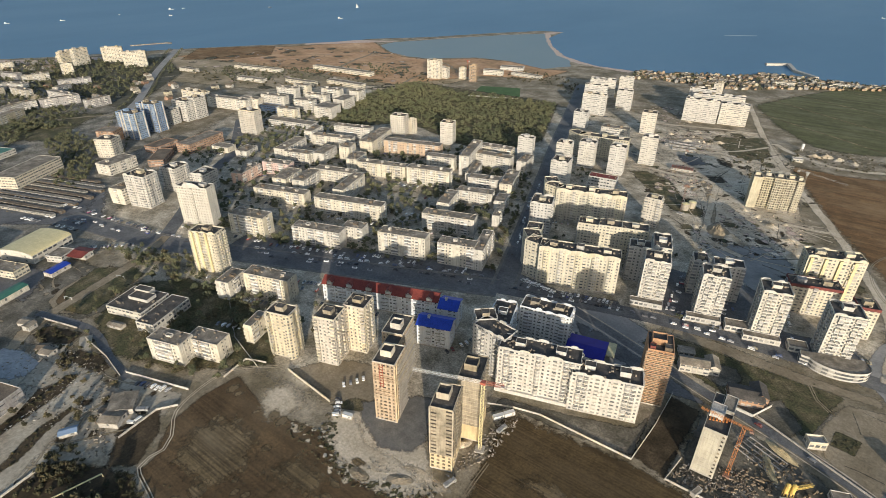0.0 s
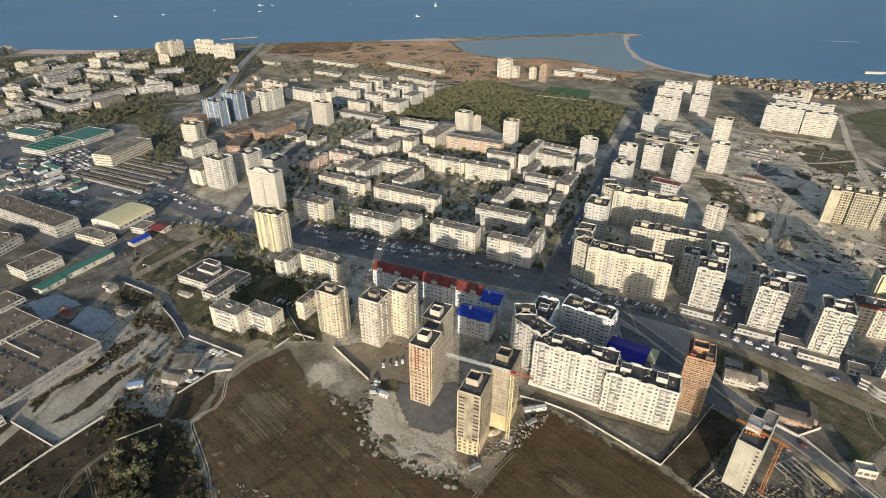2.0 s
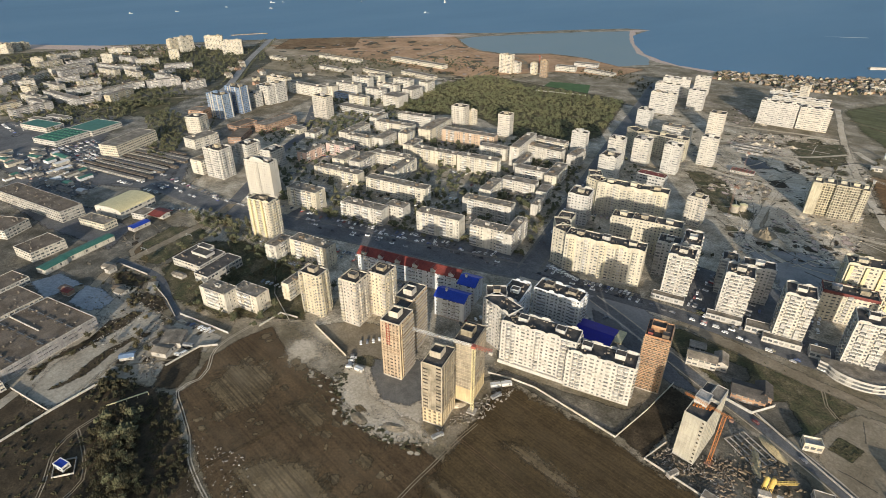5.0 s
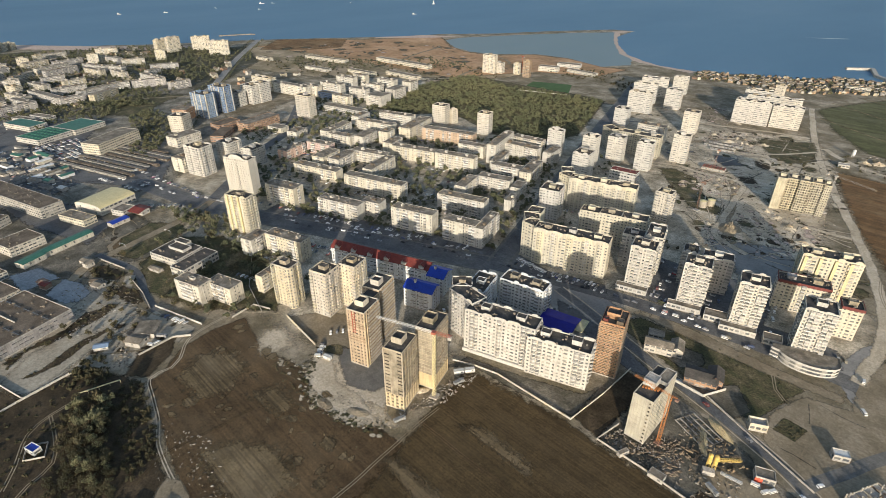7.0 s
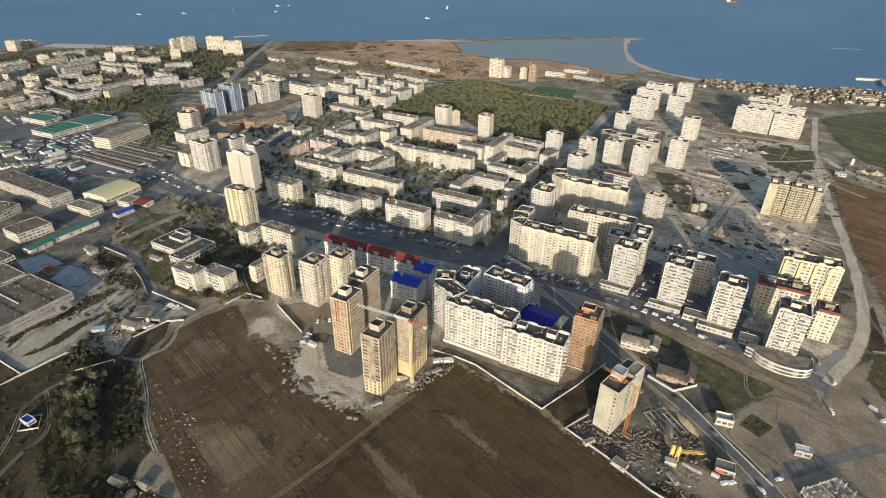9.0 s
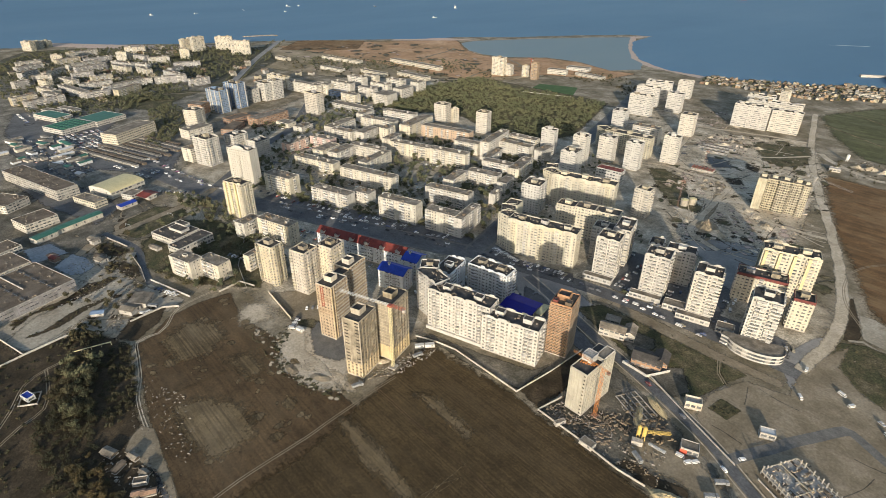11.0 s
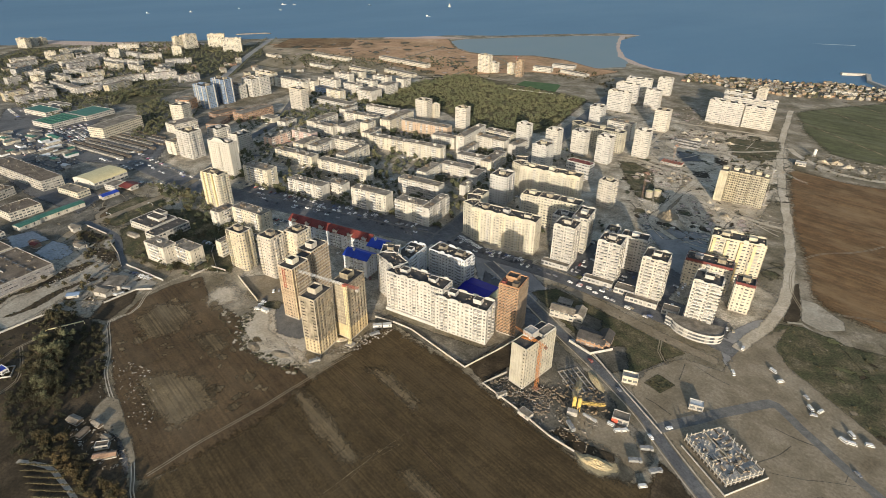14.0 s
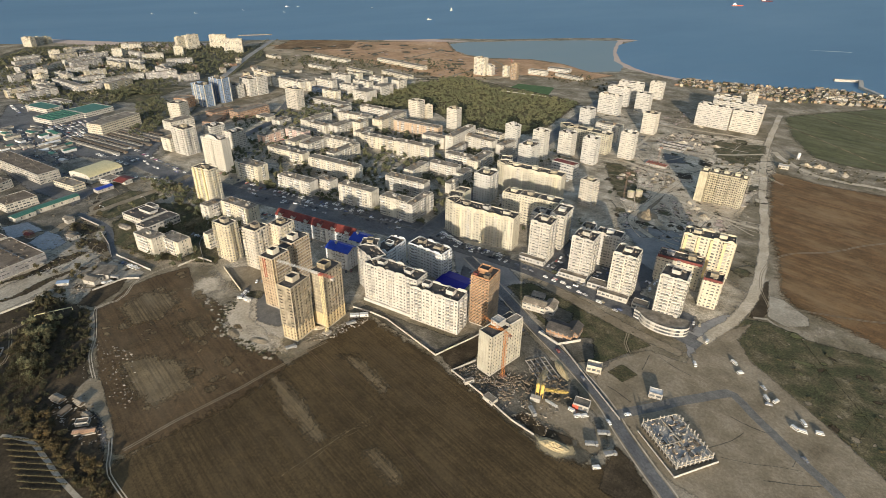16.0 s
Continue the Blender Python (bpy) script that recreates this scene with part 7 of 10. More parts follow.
def wood(name, pts, spacing, leaf, label, rad=3.2, high=6.0, clumps=16, seed=1, keep=0.9, size=1.3, flat=1.0, street=False):
    """Many trees too far off to count: one sheet of crowns."""
    rr = random.Random(seed)
    s = Shape()
    xs, ys = [p[0] for p in pts], [p[1] for p in pts]
    x = min(xs)
    while x < max(xs):
        y = min(ys)
        while y < max(ys):
            px, py = x + rr.uniform(-0.45, 0.45) * spacing, y + rr.uniform(-0.45, 0.45) * spacing
            if rr.random() < keep and inside(px, py, pts) and free(px, py, 0.5) and (street or off_road(px, py)):
                q = rr.uniform(0.6, 1.25)
                crown(s, px, py, -0.3, rad * q, high * q, clumps, size * q, rr, flat)
            y += spacing
        x += spacing
    return tagged(s.link(name, leaf), label=label, category="trees", kind="stuff") if s.f else None


AVENUE = [(-760, 300), (-930, 404), (-1014, 473), (-1198, 606), (-1345, 723), (-1440, 800)]
for k, off in enumerate((-15, 15)):
    s, line_ = Shape(), smooth_line(AVENUE, 14.0)
    rr = random.Random(70 + k)
    for i, q in enumerate(line_[:-1]):
        d = (line_[i + 1] - q).normalized()
        crown(s, q.x - d.y * off + rr.uniform(-2, 2), q.y + d.x * off + rr.uniform(-2, 2), 0, 2.4, 4.5, 14, 1.0, rr)
    tagged(s.link("avenue_trees", "leaf"), label="row of trees along the far street", category="trees", kind="stuff")
PARK = [(-654, 580), (-678, 612), (-702, 700), (-712, 775), (-706, 862), (-667, 872), (-590, 850), (-560, 858), (-466, 880), (-398, 885), (-362, 786), (-332, 689), (-350, 635), (-381, 612), (-415, 612), (-509, 642), (-554, 626), (-590, 585)]
wood("park_wood", PARK, 8.4, "leaf_park", "dense olive-green wood of the park", 5.0, 6.2, 34, 3, 0.93, 0.95, 0.75)
wood("far_wood", [(-891, 270), (-899, 308), (-829, 311), (-715, 258), (-666, 216), (-702, 209)], 7, "leaf", "dark strip of trees beside the towers", 3.2, 6, 22, 4, 0.9, 1.1)
wood("far_wood", [(-880, 140), (-980, 120), (-1400, 60), (-1650, 230), (-1560, 500), (-1330, 720), (-1180, 640), (-1060, 470), (-960, 330), (-900, 230)], 10.5, "leaf", "trees scattered among far housing", 3.6, 7.5, 14, 5, 0.85, 1.4, 1.0)
wood("far_wood", [(-960, 260), (-1240, 130), (-1260, 160), (-1000, 300), (-930, 330)], 7, "leaf", "belt of trees along the far street", 3.4, 6, 14, 15, 0.85, 1.4)
wood("far_scrub", [(-1150, 640), (-1000, 620), (-860, 700), (-700, 800), (-640, 900), (-720, 960), (-850, 900), (-1000, 830), (-1130, 800)], 15, "leaf_dry", "scrub and trees on the far common", 3.2, 3.5, 8, 6, 0.5, 1.5)
wood("far_scrub", [(-470, 1010), (-560, 1000), (-640, 1040), (-600, 1090), (-500, 1110), (-420, 1050), (-400, 960)], 12, "leaf_dry", "scrub beside the stadium", 3.0, 3.5, 8, 7, 0.6, 1.5)
wood("far_wood", [(-1063, 205), (-1093, 275), (-1111, 362), (-1030, 365), (-1018, 277)], 9, "leaf", "belt of trees before the far slabs", 3.6, 6, 14, 31, 0.85, 1.4)
wood("far_wood", [(-1122, 693), (-1155, 768), (-1024, 793), (-951, 848), (-874, 795), (-939, 728), (-977, 655)], 12, "leaf", "dark trees round the far slabs", 3.6, 5, 10, 32, 0.75, 1.5, 0.7)
wood("far_wood", [(-950, 869), (-904, 959), (-806, 976), (-736, 936), (-817, 871)], 12, "leaf", "dark trees on the common", 3.6, 5, 10, 33, 0.7, 1.5, 0.7)
wood("far_wood", [(-680, 345), (-673, 395), (-622, 383), (-619, 343)], 8, "leaf", "dark trees beside the brick houses", 3.2, 5.5, 20, 34, 0.8, 1.1)
wood("far_wood", [(-1047, 105), (-1082, 162), (-1069, 252), (-983, 261), (-976, 177)], 10, "leaf", "belt of trees behind the market", 4.0, 6, 12, 35, 0.85, 1.5, 0.8)
wood("town_trees", [(-484, 232), (-560, 300), (-660, 420), (-780, 560), (-760, 700), (-640, 640), (-560, 560), (-420, 560), (-380, 640), (-340, 620), (-235, 520), (-190, 360), (-330, 300)], 8.5, "leaf", "yard trees among the far blocks", 3.4, 7.0, 26, 8, 0.5, 1.5)
wood("thicket", [(-262, 22), (-252, 44), (-230, 36), (-205, 28), (-176, 20), (-150, 14), (-128, 10), (-105, 16), (-70, 22), (-80, 15), (-108, 9), (-132, 4), (-150, -10), (-200, -8), (-222, 3), (-250, 12)], 3.8, "leaf_autumn", "rough thicket of dry bushes at the field's edge", 2.4, 2.2, 40, 9, 0.9, 0.42)
wood("scrub", [(-470, 60), (-440, 60), (-400, 86), (-330, 92), (-290, 80), (-330, 60), (-400, 70)], 8, "leaf_dry", "weedy bushes along the works road", 2.0, 2.0, 14, 10, 0.45, 0.8)
wood("scrub", [(-8, 350), (60, 356), (60, 340), (30, 322), (-30, 338)], 9, "leaf_dry", "low bushes on the waste ground", 0.9, 0.8, 10, 11, 0.4, 0.5)
wood("scrub", [(95, 436), (171, 455), (300, 460), (300, 300), (197, 337), (140, 367), (98, 398)], 11, "leaf_dry", "low bushes on the rough grass", 1.2, 0.9, 10, 12, 0.4, 0.6)
wood("scrub", [(-30, 860), (10, 880), (120, 870), (110, 830), (20, 800), (-30, 800)], 7, "leaf_dry", "hedge and weeds between the fields", 1.8, 1.5, 10, 13, 0.4, 0.9)
wood("scrub", [(-100, 800), (-60, 830), (-30, 740), (-70, 700)], 7, "leaf_dry", "weeds on the building land", 1.8, 1.5, 10, 14, 0.5, 0.9)
wood("thicket", [(-260, 22), (-251, 43), (-230, 36), (-205, 27), (-170, 17), (-184, 3), (-198, -1), (-226, 5), (-250, 15)], 4.8, "leaf_autumn", "dense dark thicket of trees", 3.2, 8.5, 100, 16, 0.75, 0.42)
wood("thicket", [(-248, 34), (-230, 33), (-208, 26), (-180, 18), (-168, 14), (-185, 4), (-205, 8), (-240, 20)], 7.0, "leaf", "darker green trees of the thicket", 3.0, 8.0, 100, 19, 0.6, 0.42)
for k in range(9):
    rv = random.Random(100 + k)
    s = Shape()
    ox, oy = -141 + k * 5.6, -8.5 + k * 0.3
    for n in range(60):
        x, y = ox + n * 0.34, oy + n * 0.34
        if inside(x, y, [(-146, -11), (-129, 5), (-110, 8), (-84, 13), (-75, 0), (-90, -30), (-125, -30)]):
            clump(s, (x + rv.uniform(-0.3, 0.3), y + rv.uniform(-0.3, 0.3), 0.7), rv.uniform(0.45, 0.75), rv)
    if s.f:
        tagged(s.link("vine_row", "leaf_dry"), label="low row of vines on a small dark plot", category="vines", kind="stuff")
GOLD = [(-158, 2), (-166, 14), (-146, 18), (-124, 17), (-112, 22), (-98, 26), (-76, 28), (-56, 30), (-60, 20), (-85, 15), (-115, 9), (-130, 4)]
wood("thicket", GOLD, 4.2, "leaf_gold", "golden autumn trees beside the track", 2.4, 4.6, 100, 61, 0.75, 0.4)
wood("thicket", GOLD, 6.5, "leaf_autumn", "dark bushes among golden trees", 2.4, 3.4, 90, 62, 0.8, 0.42)
cover("track_spread", "dirt", 0.083, [(-165, 40), (-158, 45), (-140, 43), (-126, 42), (-102, 39), (-99, 35), (-122, 37), (-140, 31), (-152, 28), (-160, 32)], 1.5, "pale trodden spread where the track widens", 3.0)
road("footpath", [(-144, -9), (-130, 2), (-109, 7), (-90, 10), (-66, 16)], 2.6, "lane", 0.084, "pale grassy path along the vines", uneven=0.6)
scatter([(-250, 20), (-250, 40), (-228, 33), (-190, 20), (-205, 6)], 16, (0, 1, 3, 3), 1.1, 0)
wood("scrub", [(-290, 33), (-286, 48), (-266, 52), (-266, 28), (-280, 14)], 4.5, "leaf_autumn", "bushes between wall and pipe", 2.0, 2.2, 18, 18, 0.8, 0.8)
wood("scrub", [(-280, 0), (-300, -10), (-250, -60), (-180, -60), (-160, -20), (-205, -14), (-226, 4), (-252, 16), (-268, 20)], 4.4, "leaf_autumn", "low dry bushes on dark scrub ground", 1.4, 1.1, 12, 19, 0.6, 0.6)
# dark growth added to deepen the shadow beside the thicket
wood("scrub", [(-257, 48), (-247, 59), (-212, 52), (-180, 40), (-172, 26), (-196, 26), (-228, 36)], 4.2, "leaf_autumn", "low dark growth added where the thicket's shade falls", 2.4, 2.0, 40, 77, 0.97, 0.55)
wood("weeds", [(51, 299), (53, 313), (66, 312), (63, 298)], 2.2, "leaf_dry", "low bushes on a square patch", 1.0, 0.8, 14, 78, 0.8, 0.4)
wood("weeds", [(-84, 40), (-84, 103), (-100, 180), (-74, 215), (-17, 217), (44, 209), (91, 225), (139, 215), (180, 140), (60, 40)], 6.5, "leaf_dry", "weed tufts over the ploughed field", 0.5, 0.3, 3, 23, 0.6, 0.32)
wood("weeds", [(-245, 64), (-266, 100), (-262, 134), (-180, 138), (-120, 134), (-92, 110), (-92, 44), (-140, 44), (-200, 54)], 5.5, "leaf_dry", "weed tufts over the fallow field", 0.6, 0.4, 4, 24, 0.6, 0.36)
wood("weeds", [(-225, 126), (-205, 132), (-185, 144), (-166, 128), (-150, 126), (-120, 140), (-112, 150), (-100, 140), (-120, 130), (-160, 118)], 3.0, "leaf_dry", "weeds round the building yard's edge", 0.9, 0.6, 8, 25, 0.7, 0.45)
scatter([(-430, 100), (-340, 90), (-265, 130), (-270, 200), (-330, 185), (-420, 175)], 46, (0, 1, 2, 3), 0.95)
scatter([(-400, 262), (-190, 350), (-200, 420), (-300, 420), (-420, 350)], 60, (0, 1, 2, 3), 0.9)
scatter([(-480, 170), (-410, 150), (-420, 215), (-480, 200)], 18, (0, 1, 3), 0.9)
scatter([(-330, 215), (-270, 240), (-250, 200), (-290, 160), (-350, 180)], 22, (0, 1, 2, 3), 0.9)
scatter([(-200, 345), (-180, 350), (-225, 480), (-245, 470)], 16, (0, 1, 2), 0.9)
scatter([(-190, 380), (-100, 400), (-70, 480), (-190, 470)], 18, (0, 2, 4), 0.75)
wood("yard_trees", [(-420, 255), (-330, 290), (-262, 318), (-200, 345), (-198, 352), (-270, 328), (-340, 300), (-424, 262)], 5, "leaf", "row of street trees before the slabs", 2.6, 5.0, 24, 45, 0.7, 1.2, 1.0, True)
wood("yard_trees", [(-60, 372), (-20, 377), (40, 381), (40, 384), (-20, 381), (-60, 376)], 6, "leaf", "row of small street trees", 1.8, 3.0, 20, 46, 0.6, 0.7, 1.0, True)
wood("yard_trees", [(-500, 165), (-451, 172), (-413, 172), (-340, 178), (-280, 160), (-262, 170), (-290, 200), (-350, 215), (-420, 225), (-480, 205)], 7.5, "leaf", "dark trees round the school", 3.6, 6.5, 30, 41, 0.8, 1.0)
wood("yard_trees", [(-340, 100), (-290, 118), (-268, 140), (-290, 130), (-335, 112)], 7, "leaf_dry", "bushy trees before the low blocks", 2.8, 4.0, 26, 42, 0.75, 0.9)
wood("yard_trees", [(-402, 78), (-372, 92), (-352, 84), (-372, 66)], 7, "leaf_dry", "bushes on the waste ground", 2.0, 2.0, 20, 43, 0.7, 0.8)
wood("yard_trees", [(-190, 380), (-100, 405), (-70, 480), (-190, 470), (-300, 640), (-260, 640), (-160, 560)], 10, "leaf", "dark trees among the towers", 2.6, 4.6, 24, 44, 0.45, 1.15)
scatter([(-360, 30), (-330, 80), (-270, 70), (-280, 10)], 9, (3, 4), 0.8)
for p in TREES:
    for o in (*p.children, p):
        bpy.data.objects.remove(o)


# ---- cars ----
def car(kind, far=False):
    """A car: body with cabin, glazing band, four wheels."""
    van, long_, high = {"car": (0, 4.3, 1.45), "van": (1, 4.8, 1.95), "lorry": (2, 7.4, 2.6)}[kind]
    name = {"car": "car", "van": "van", "lorry": "lorry"}[kind]
    e = thing(name, pose(0, 0, -200), {"car": "parked passenger car with dark windows", "van": "parked pale van with dark windows", "lorry": "parked lorry with a pale box body"}[kind], name)
    w = 0.86 if van == 0 else 0.92 if van == 1 else 1.15
    s = Shape()
    h0 = 0.85 if van == 0 else 1.0 if van == 1 else 1.2
    l = long_ / 2

    def body(x0, x1, z0, z1, in0, in1, side):
        s.v += [(x0, -w, z0), (x1, -w, z0), (x1, w, z0), (x0, w, z0), (x0 + in0, -w + side, z1), (x1 - in1, -w + side, z1), (x1 - in1, w - side, z1), (x0 + in0, w - side, z1)]
        n = len(s.v) - 8
        for q in ((0, 3, 2, 1), (4, 5, 6, 7), (0, 1, 5, 4), (1, 2, 6, 5), (2, 3, 7, 6), (3, 0, 4, 7)):
            s.f.append(tuple(n + i for i in q))

    g = Shape()
    if van == 0:
        body(-l, l, 0.3, h0, 0.1, 0.15, 0.05)
        body(-l * 0.72, l * 0.35, h0 + 0.42, high, 0.25, 0.25, 0.12)
        keep_, s = s, g
        body(-l * 0.82, l * 0.5, h0, h0 + 0.44, 0.35, 0.45, 0.10)
        s = keep_
    elif van == 1:
        body(-l, l, 0.35, h0, 0.0, 0.1, 0.03)
        body(-l, l * 0.7, h0 + 0.55, high, 0.1, 0.3, 0.1)
        keep_, s = s, g
        body(-l, l * 0.9, h0, h0 + 0.56, 0.05, 0.35, 0.06)
        s = keep_
    else:
        body(-l, l * 0.45, 1.0, high, 0, 0, 0)
        body(l * 0.52, l, 0.5, 1.5, 0, 0.05, 0)
        body(l * 0.52, l * 0.98, 2.1, 2.5, 0.05, 0.2, 0.08)
        keep_, s = s, g
        body(l * 0.52, l, 1.5, 2.12, 0.0, 0.2, 0.06)
        s = keep_
    s.link("body", "car" if van == 0 else "steel_white" if van == 1 else "lorry_grey", e)
    g.link("window_band", "glass", e)
    wh = Shape()
    for i in range(8):
        a, b = math.pi * i / 4, math.pi * (i + 1) / 4
        wh.quad((0.32 * math.cos(a), -0.1, 0.32 * math.sin(a)), (0.32 * math.cos(b), -0.1, 0.32 * math.sin(b)), (0.32 * math.cos(b), 0.1, 0.32 * math.sin(b)), (0.32 * math.cos(a), 0.1, 0.32 * math.sin(a)))
    for y in (-0.1, 0.1):
        wh.poly([(0.32 * math.cos(math.pi * i / 4), y, 0.32 * math.sin(math.pi * i / 4)) for i in range(8)])
    me = wh.mesh("wheel")
    me.materials.append(M["rubber"])
    if far:
        k = Shape()
        for x in (-l * 0.62, l * 0.62):
            k.box(x - 0.3, -w + 0.02, 0.0, x + 0.3, w - 0.02, 0.5)
        k.link("undercarriage", "rubber", e)
        return e
    for x in (-l * 0.62, l * 0.62):
        for y in (-w + 0.05, w - 0.05):
            child("wheel", me, e, pose(x, y, 0.32))
    return e


CAR, VAN, LORRY, FAR_CAR, FAR_VAN = car("car"), car("van"), car("lorry"), car("car", True), car("van", True)


PARK_Z = 0.10


def park(x, y, a, kind=None, z=None):
    away = y > 330 or x < -200
    k = kind or rnd.choice([FAR_CAR if away else CAR] * 9 + [FAR_VAN if away else VAN])
    c = copy_thing(k, pose(x, y, PARK_Z if z is None else z, 0, 0, a))
    return c


def park_row(x0, y0, x1, y1, n, turn, share=0.8):
    """Cars side by side or nose to tail along a line."""
    a = math.degrees(math.atan2(y1 - y0, x1 - x0))
    for i in range(n):
        if rnd.random() < share:
            t = (i + 0.5) / n
            x, y = x0 + (x1 - x0) * t + rnd.uniform(-0.4, 0.4), y0 + (y1 - y0) * t + rnd.uniform(-0.4, 0.4)
            if free(x, y, -1.5):
                park(x, y, a + turn + rnd.choice((0, 180)) + rnd.uniform(-4, 4))


park_row(-176, 349, -140, 347, 12, 75)
park_row(-138, 350, -94, 361, 14, 80)
park_row(-86, 358, 36, 369, 16, 0, 0.6)
park_row(-112, 318, -96, 318, 4, 80)
park_row(-126, 312, -108, 296, 6, 90)
park_row(-398, 250, -200, 334, 34, 0, 0.6)
park_row(-392, 262, -210, 338, 30, 85, 0.5)
park_row(-330, 283, -215, 330, 20, 70, 0.6)
park_row(-172, 420, -120, 440, 12, 85, 0.7)
park_row(-62, 375, -66, 440, 10, 10, 0.6)
park_row(-18, 380, -24, 440, 10, 10, 0.6)
park_row(22, 390, 10, 450, 10, 10, 0.6)
park_row(-50, 372, -20, 376, 6, 85, 0.7)
park_row(-312, 95, -284, 105, 8, 80, 0.8)
park_row(-198, 162, -188, 150, 5, 90)
park_row(-205, 170, -196, 185, 4, 80)
park_row(-375, 372, -300, 400, 14, 85, 0.6)
park_row(-370, 382, -300, 408, 14, 85, 0.6)
park_row(-345, 430, -300, 445, 10, 85, 0.6)
park_row(-330, 160, -300, 172, 7, 85, 0.7)
PARK_Z = 0.03
park_row(-170, 235, -160, 262, 7, 80, 0.7)
park_row(-158, 262, -150, 300, 8, 80, 0.6)
PARK_Z = 0.10
park_row(-520, 205, -470, 222, 9, 0, 0.6)
park_row(-640, 170, -520, 196, 16, 0, 0.5)
park_row(-720, 165, -580, 205, 22, 85, 0.4)
park_row(-830, 128, -700, 160, 20, 80, 0.45)
park_row(-205, 400, -235, 500, 14, 0, 0.6)
park_row(-222, 440, -260, 560, 14, 0, 0.5)
park_row(58, 392, 72, 398, 4, 90, 0.8)
FAR_BODY, FAR_GLASS = Shape(), Shape()
rc = random.Random(77)
for inv, hx, hy in list(FOOT):
    m = inv.inverted()
    o = m.translation
    if not (-700 < o.x < -170 and 180 < o.y < 640) or hy > 11 or hx < 14:
        continue
    for side in (-1, 1):
        for k in range(int(hx * 2 / 2.9)):
            if rc.random() < 0.38:
                p = m @ Vector((-hx + k * 2.9 + rc.uniform(-0.4, 0.4), side * (hy + 4.5 + rc.uniform(-0.6, 0.6)), 0))
                if not (free(p.x, p.y, -0.5) and off_road(p.x, p.y)):
                    continue
                d = m.to_3x3() @ Vector((0, 1, 0))
                t = Vector((-d.y, d.x, 0))
                for sh, l, w, z0, z1, q in ((FAR_BODY, 2.15, 0.88, 0.12, 0.95, 0.96), (FAR_GLASS, 1.3, 0.78, 0.95, 1.5, 0.8)):
                    b = len(sh.v)
                    for z, f in ((z0, 1.0), (z1, q)):
                        sh.v += [tuple(p + d * l * i * f + t * w * j * f + Vector((0, 0, z))) for i, j in ((-1, -1), (1, -1), (1, 1), (-1, 1))]
                    sh.f += [tuple(b + i for i in f) for f in ((4, 5, 6, 7), (0, 1, 5, 4), (1, 2, 6, 5), (2, 3, 7, 6), (3, 0, 4, 7))]
for x0, y0, x1, y1, gap, share, turn in [(-818 - k * 1.2, 126 + k * 8.0, -722, 142 + k * 6.5, 3.0, 0.5, 90) for k in range(7)] + [(-840 + k * 30, 78, -800 + k * 30, 112, 3.5, 0.5, 90) for k in range(6)] + [(-1000, 100 + k * 12, -935, 104 + k * 14, 4.0, 0.5, 90) for k in range(3)] + list(((-405, 236, -200, 320, 7, 0.35, 0), (-400, 242, -196, 329, 7, 0.35, 0), (-600, 181, -420, 232, 8, 0.4, 0), (-180, 331, -20, 372, 9, 0.3, 0), (-172, 341, -90, 355, 2.9, 0.5, 90), (-60, 378, -30, 382, 2.9, 0.6, 90), (-74, 376, -80, 440, 3.0, 0.6, 90), (-58, 376, -64, 440, 3.0, 0.5, 90), (-24, 384, -30, 440, 3.0, 0.5, 90), (14, 384, 8, 440, 3.0, 0.5, 90), (-155, 250, -145, 300, 3.0, 0.7, 90), (-140, 300, -100, 308, 3.0, 0.5, 90), (-330, 232, -270, 258, 3.0, 0.5, 90), (-330, 222, -270, 248, 3.0, 0.4, 90), (-196, 420, -240, 530, 5.5, 0.5, 0), (-212, 418, -256, 530, 5.5, 0.5, 0), (-600, 196, -500, 214, 3.0, 0.4, 90), (-640, 150, -560, 172, 3.0, 0.5, 90), (-650, 160, -570, 182, 3.0, 0.5, 90), (-520, 160, -490, 190, 3.0, 0.5, 90))):
    n = int(math.hypot(x1 - x0, y1 - y0) / gap)
    for k in range(n):
        if rc.random() > share:
            continue
        p = Vector((x0 + (x1 - x0) * (k + rc.random() * 0.3) / n, y0 + (y1 - y0) * k / n + rc.uniform(-0.5, 0.5), 0.12))
        if not free(p.x, p.y, -1.5):
            continue
        w = math.atan2(y1 - y0, x1 - x0) + radians(turn + rc.uniform(-5, 5))
        d = Vector((math.cos(w), math.sin(w), 0))
        t = Vector((-d.y, d.x, 0))
        for sh, l, wd, z0, z1, q in ((FAR_BODY, 2.15, 0.88, 0.05, 0.95, 0.96), (FAR_GLASS, 1.3, 0.78, 0.95, 1.5, 0.8)):
            b = len(sh.v)
            for z, f in ((z0, 1.0), (z1, q)):
                sh.v += [tuple(p + d * l * i * f + t * wd * j * f + Vector((0, 0, z))) for i, j in ((-1, -1), (1, -1), (1, 1), (-1, 1))]
            sh.f += [tuple(b + i for i in f) for f in ((4, 5, 6, 7), (0, 1, 5, 4), (1, 2, 6, 5), (2, 3, 7, 6), (3, 0, 4, 7))]
o = tagged(FAR_BODY.link("parked_cars", "far_car"), label="many parked cars in the yards of the blocks", category="cars", kind="stuff")
FAR_GLASS.link("cabin", "glass", o, kind="stuff")
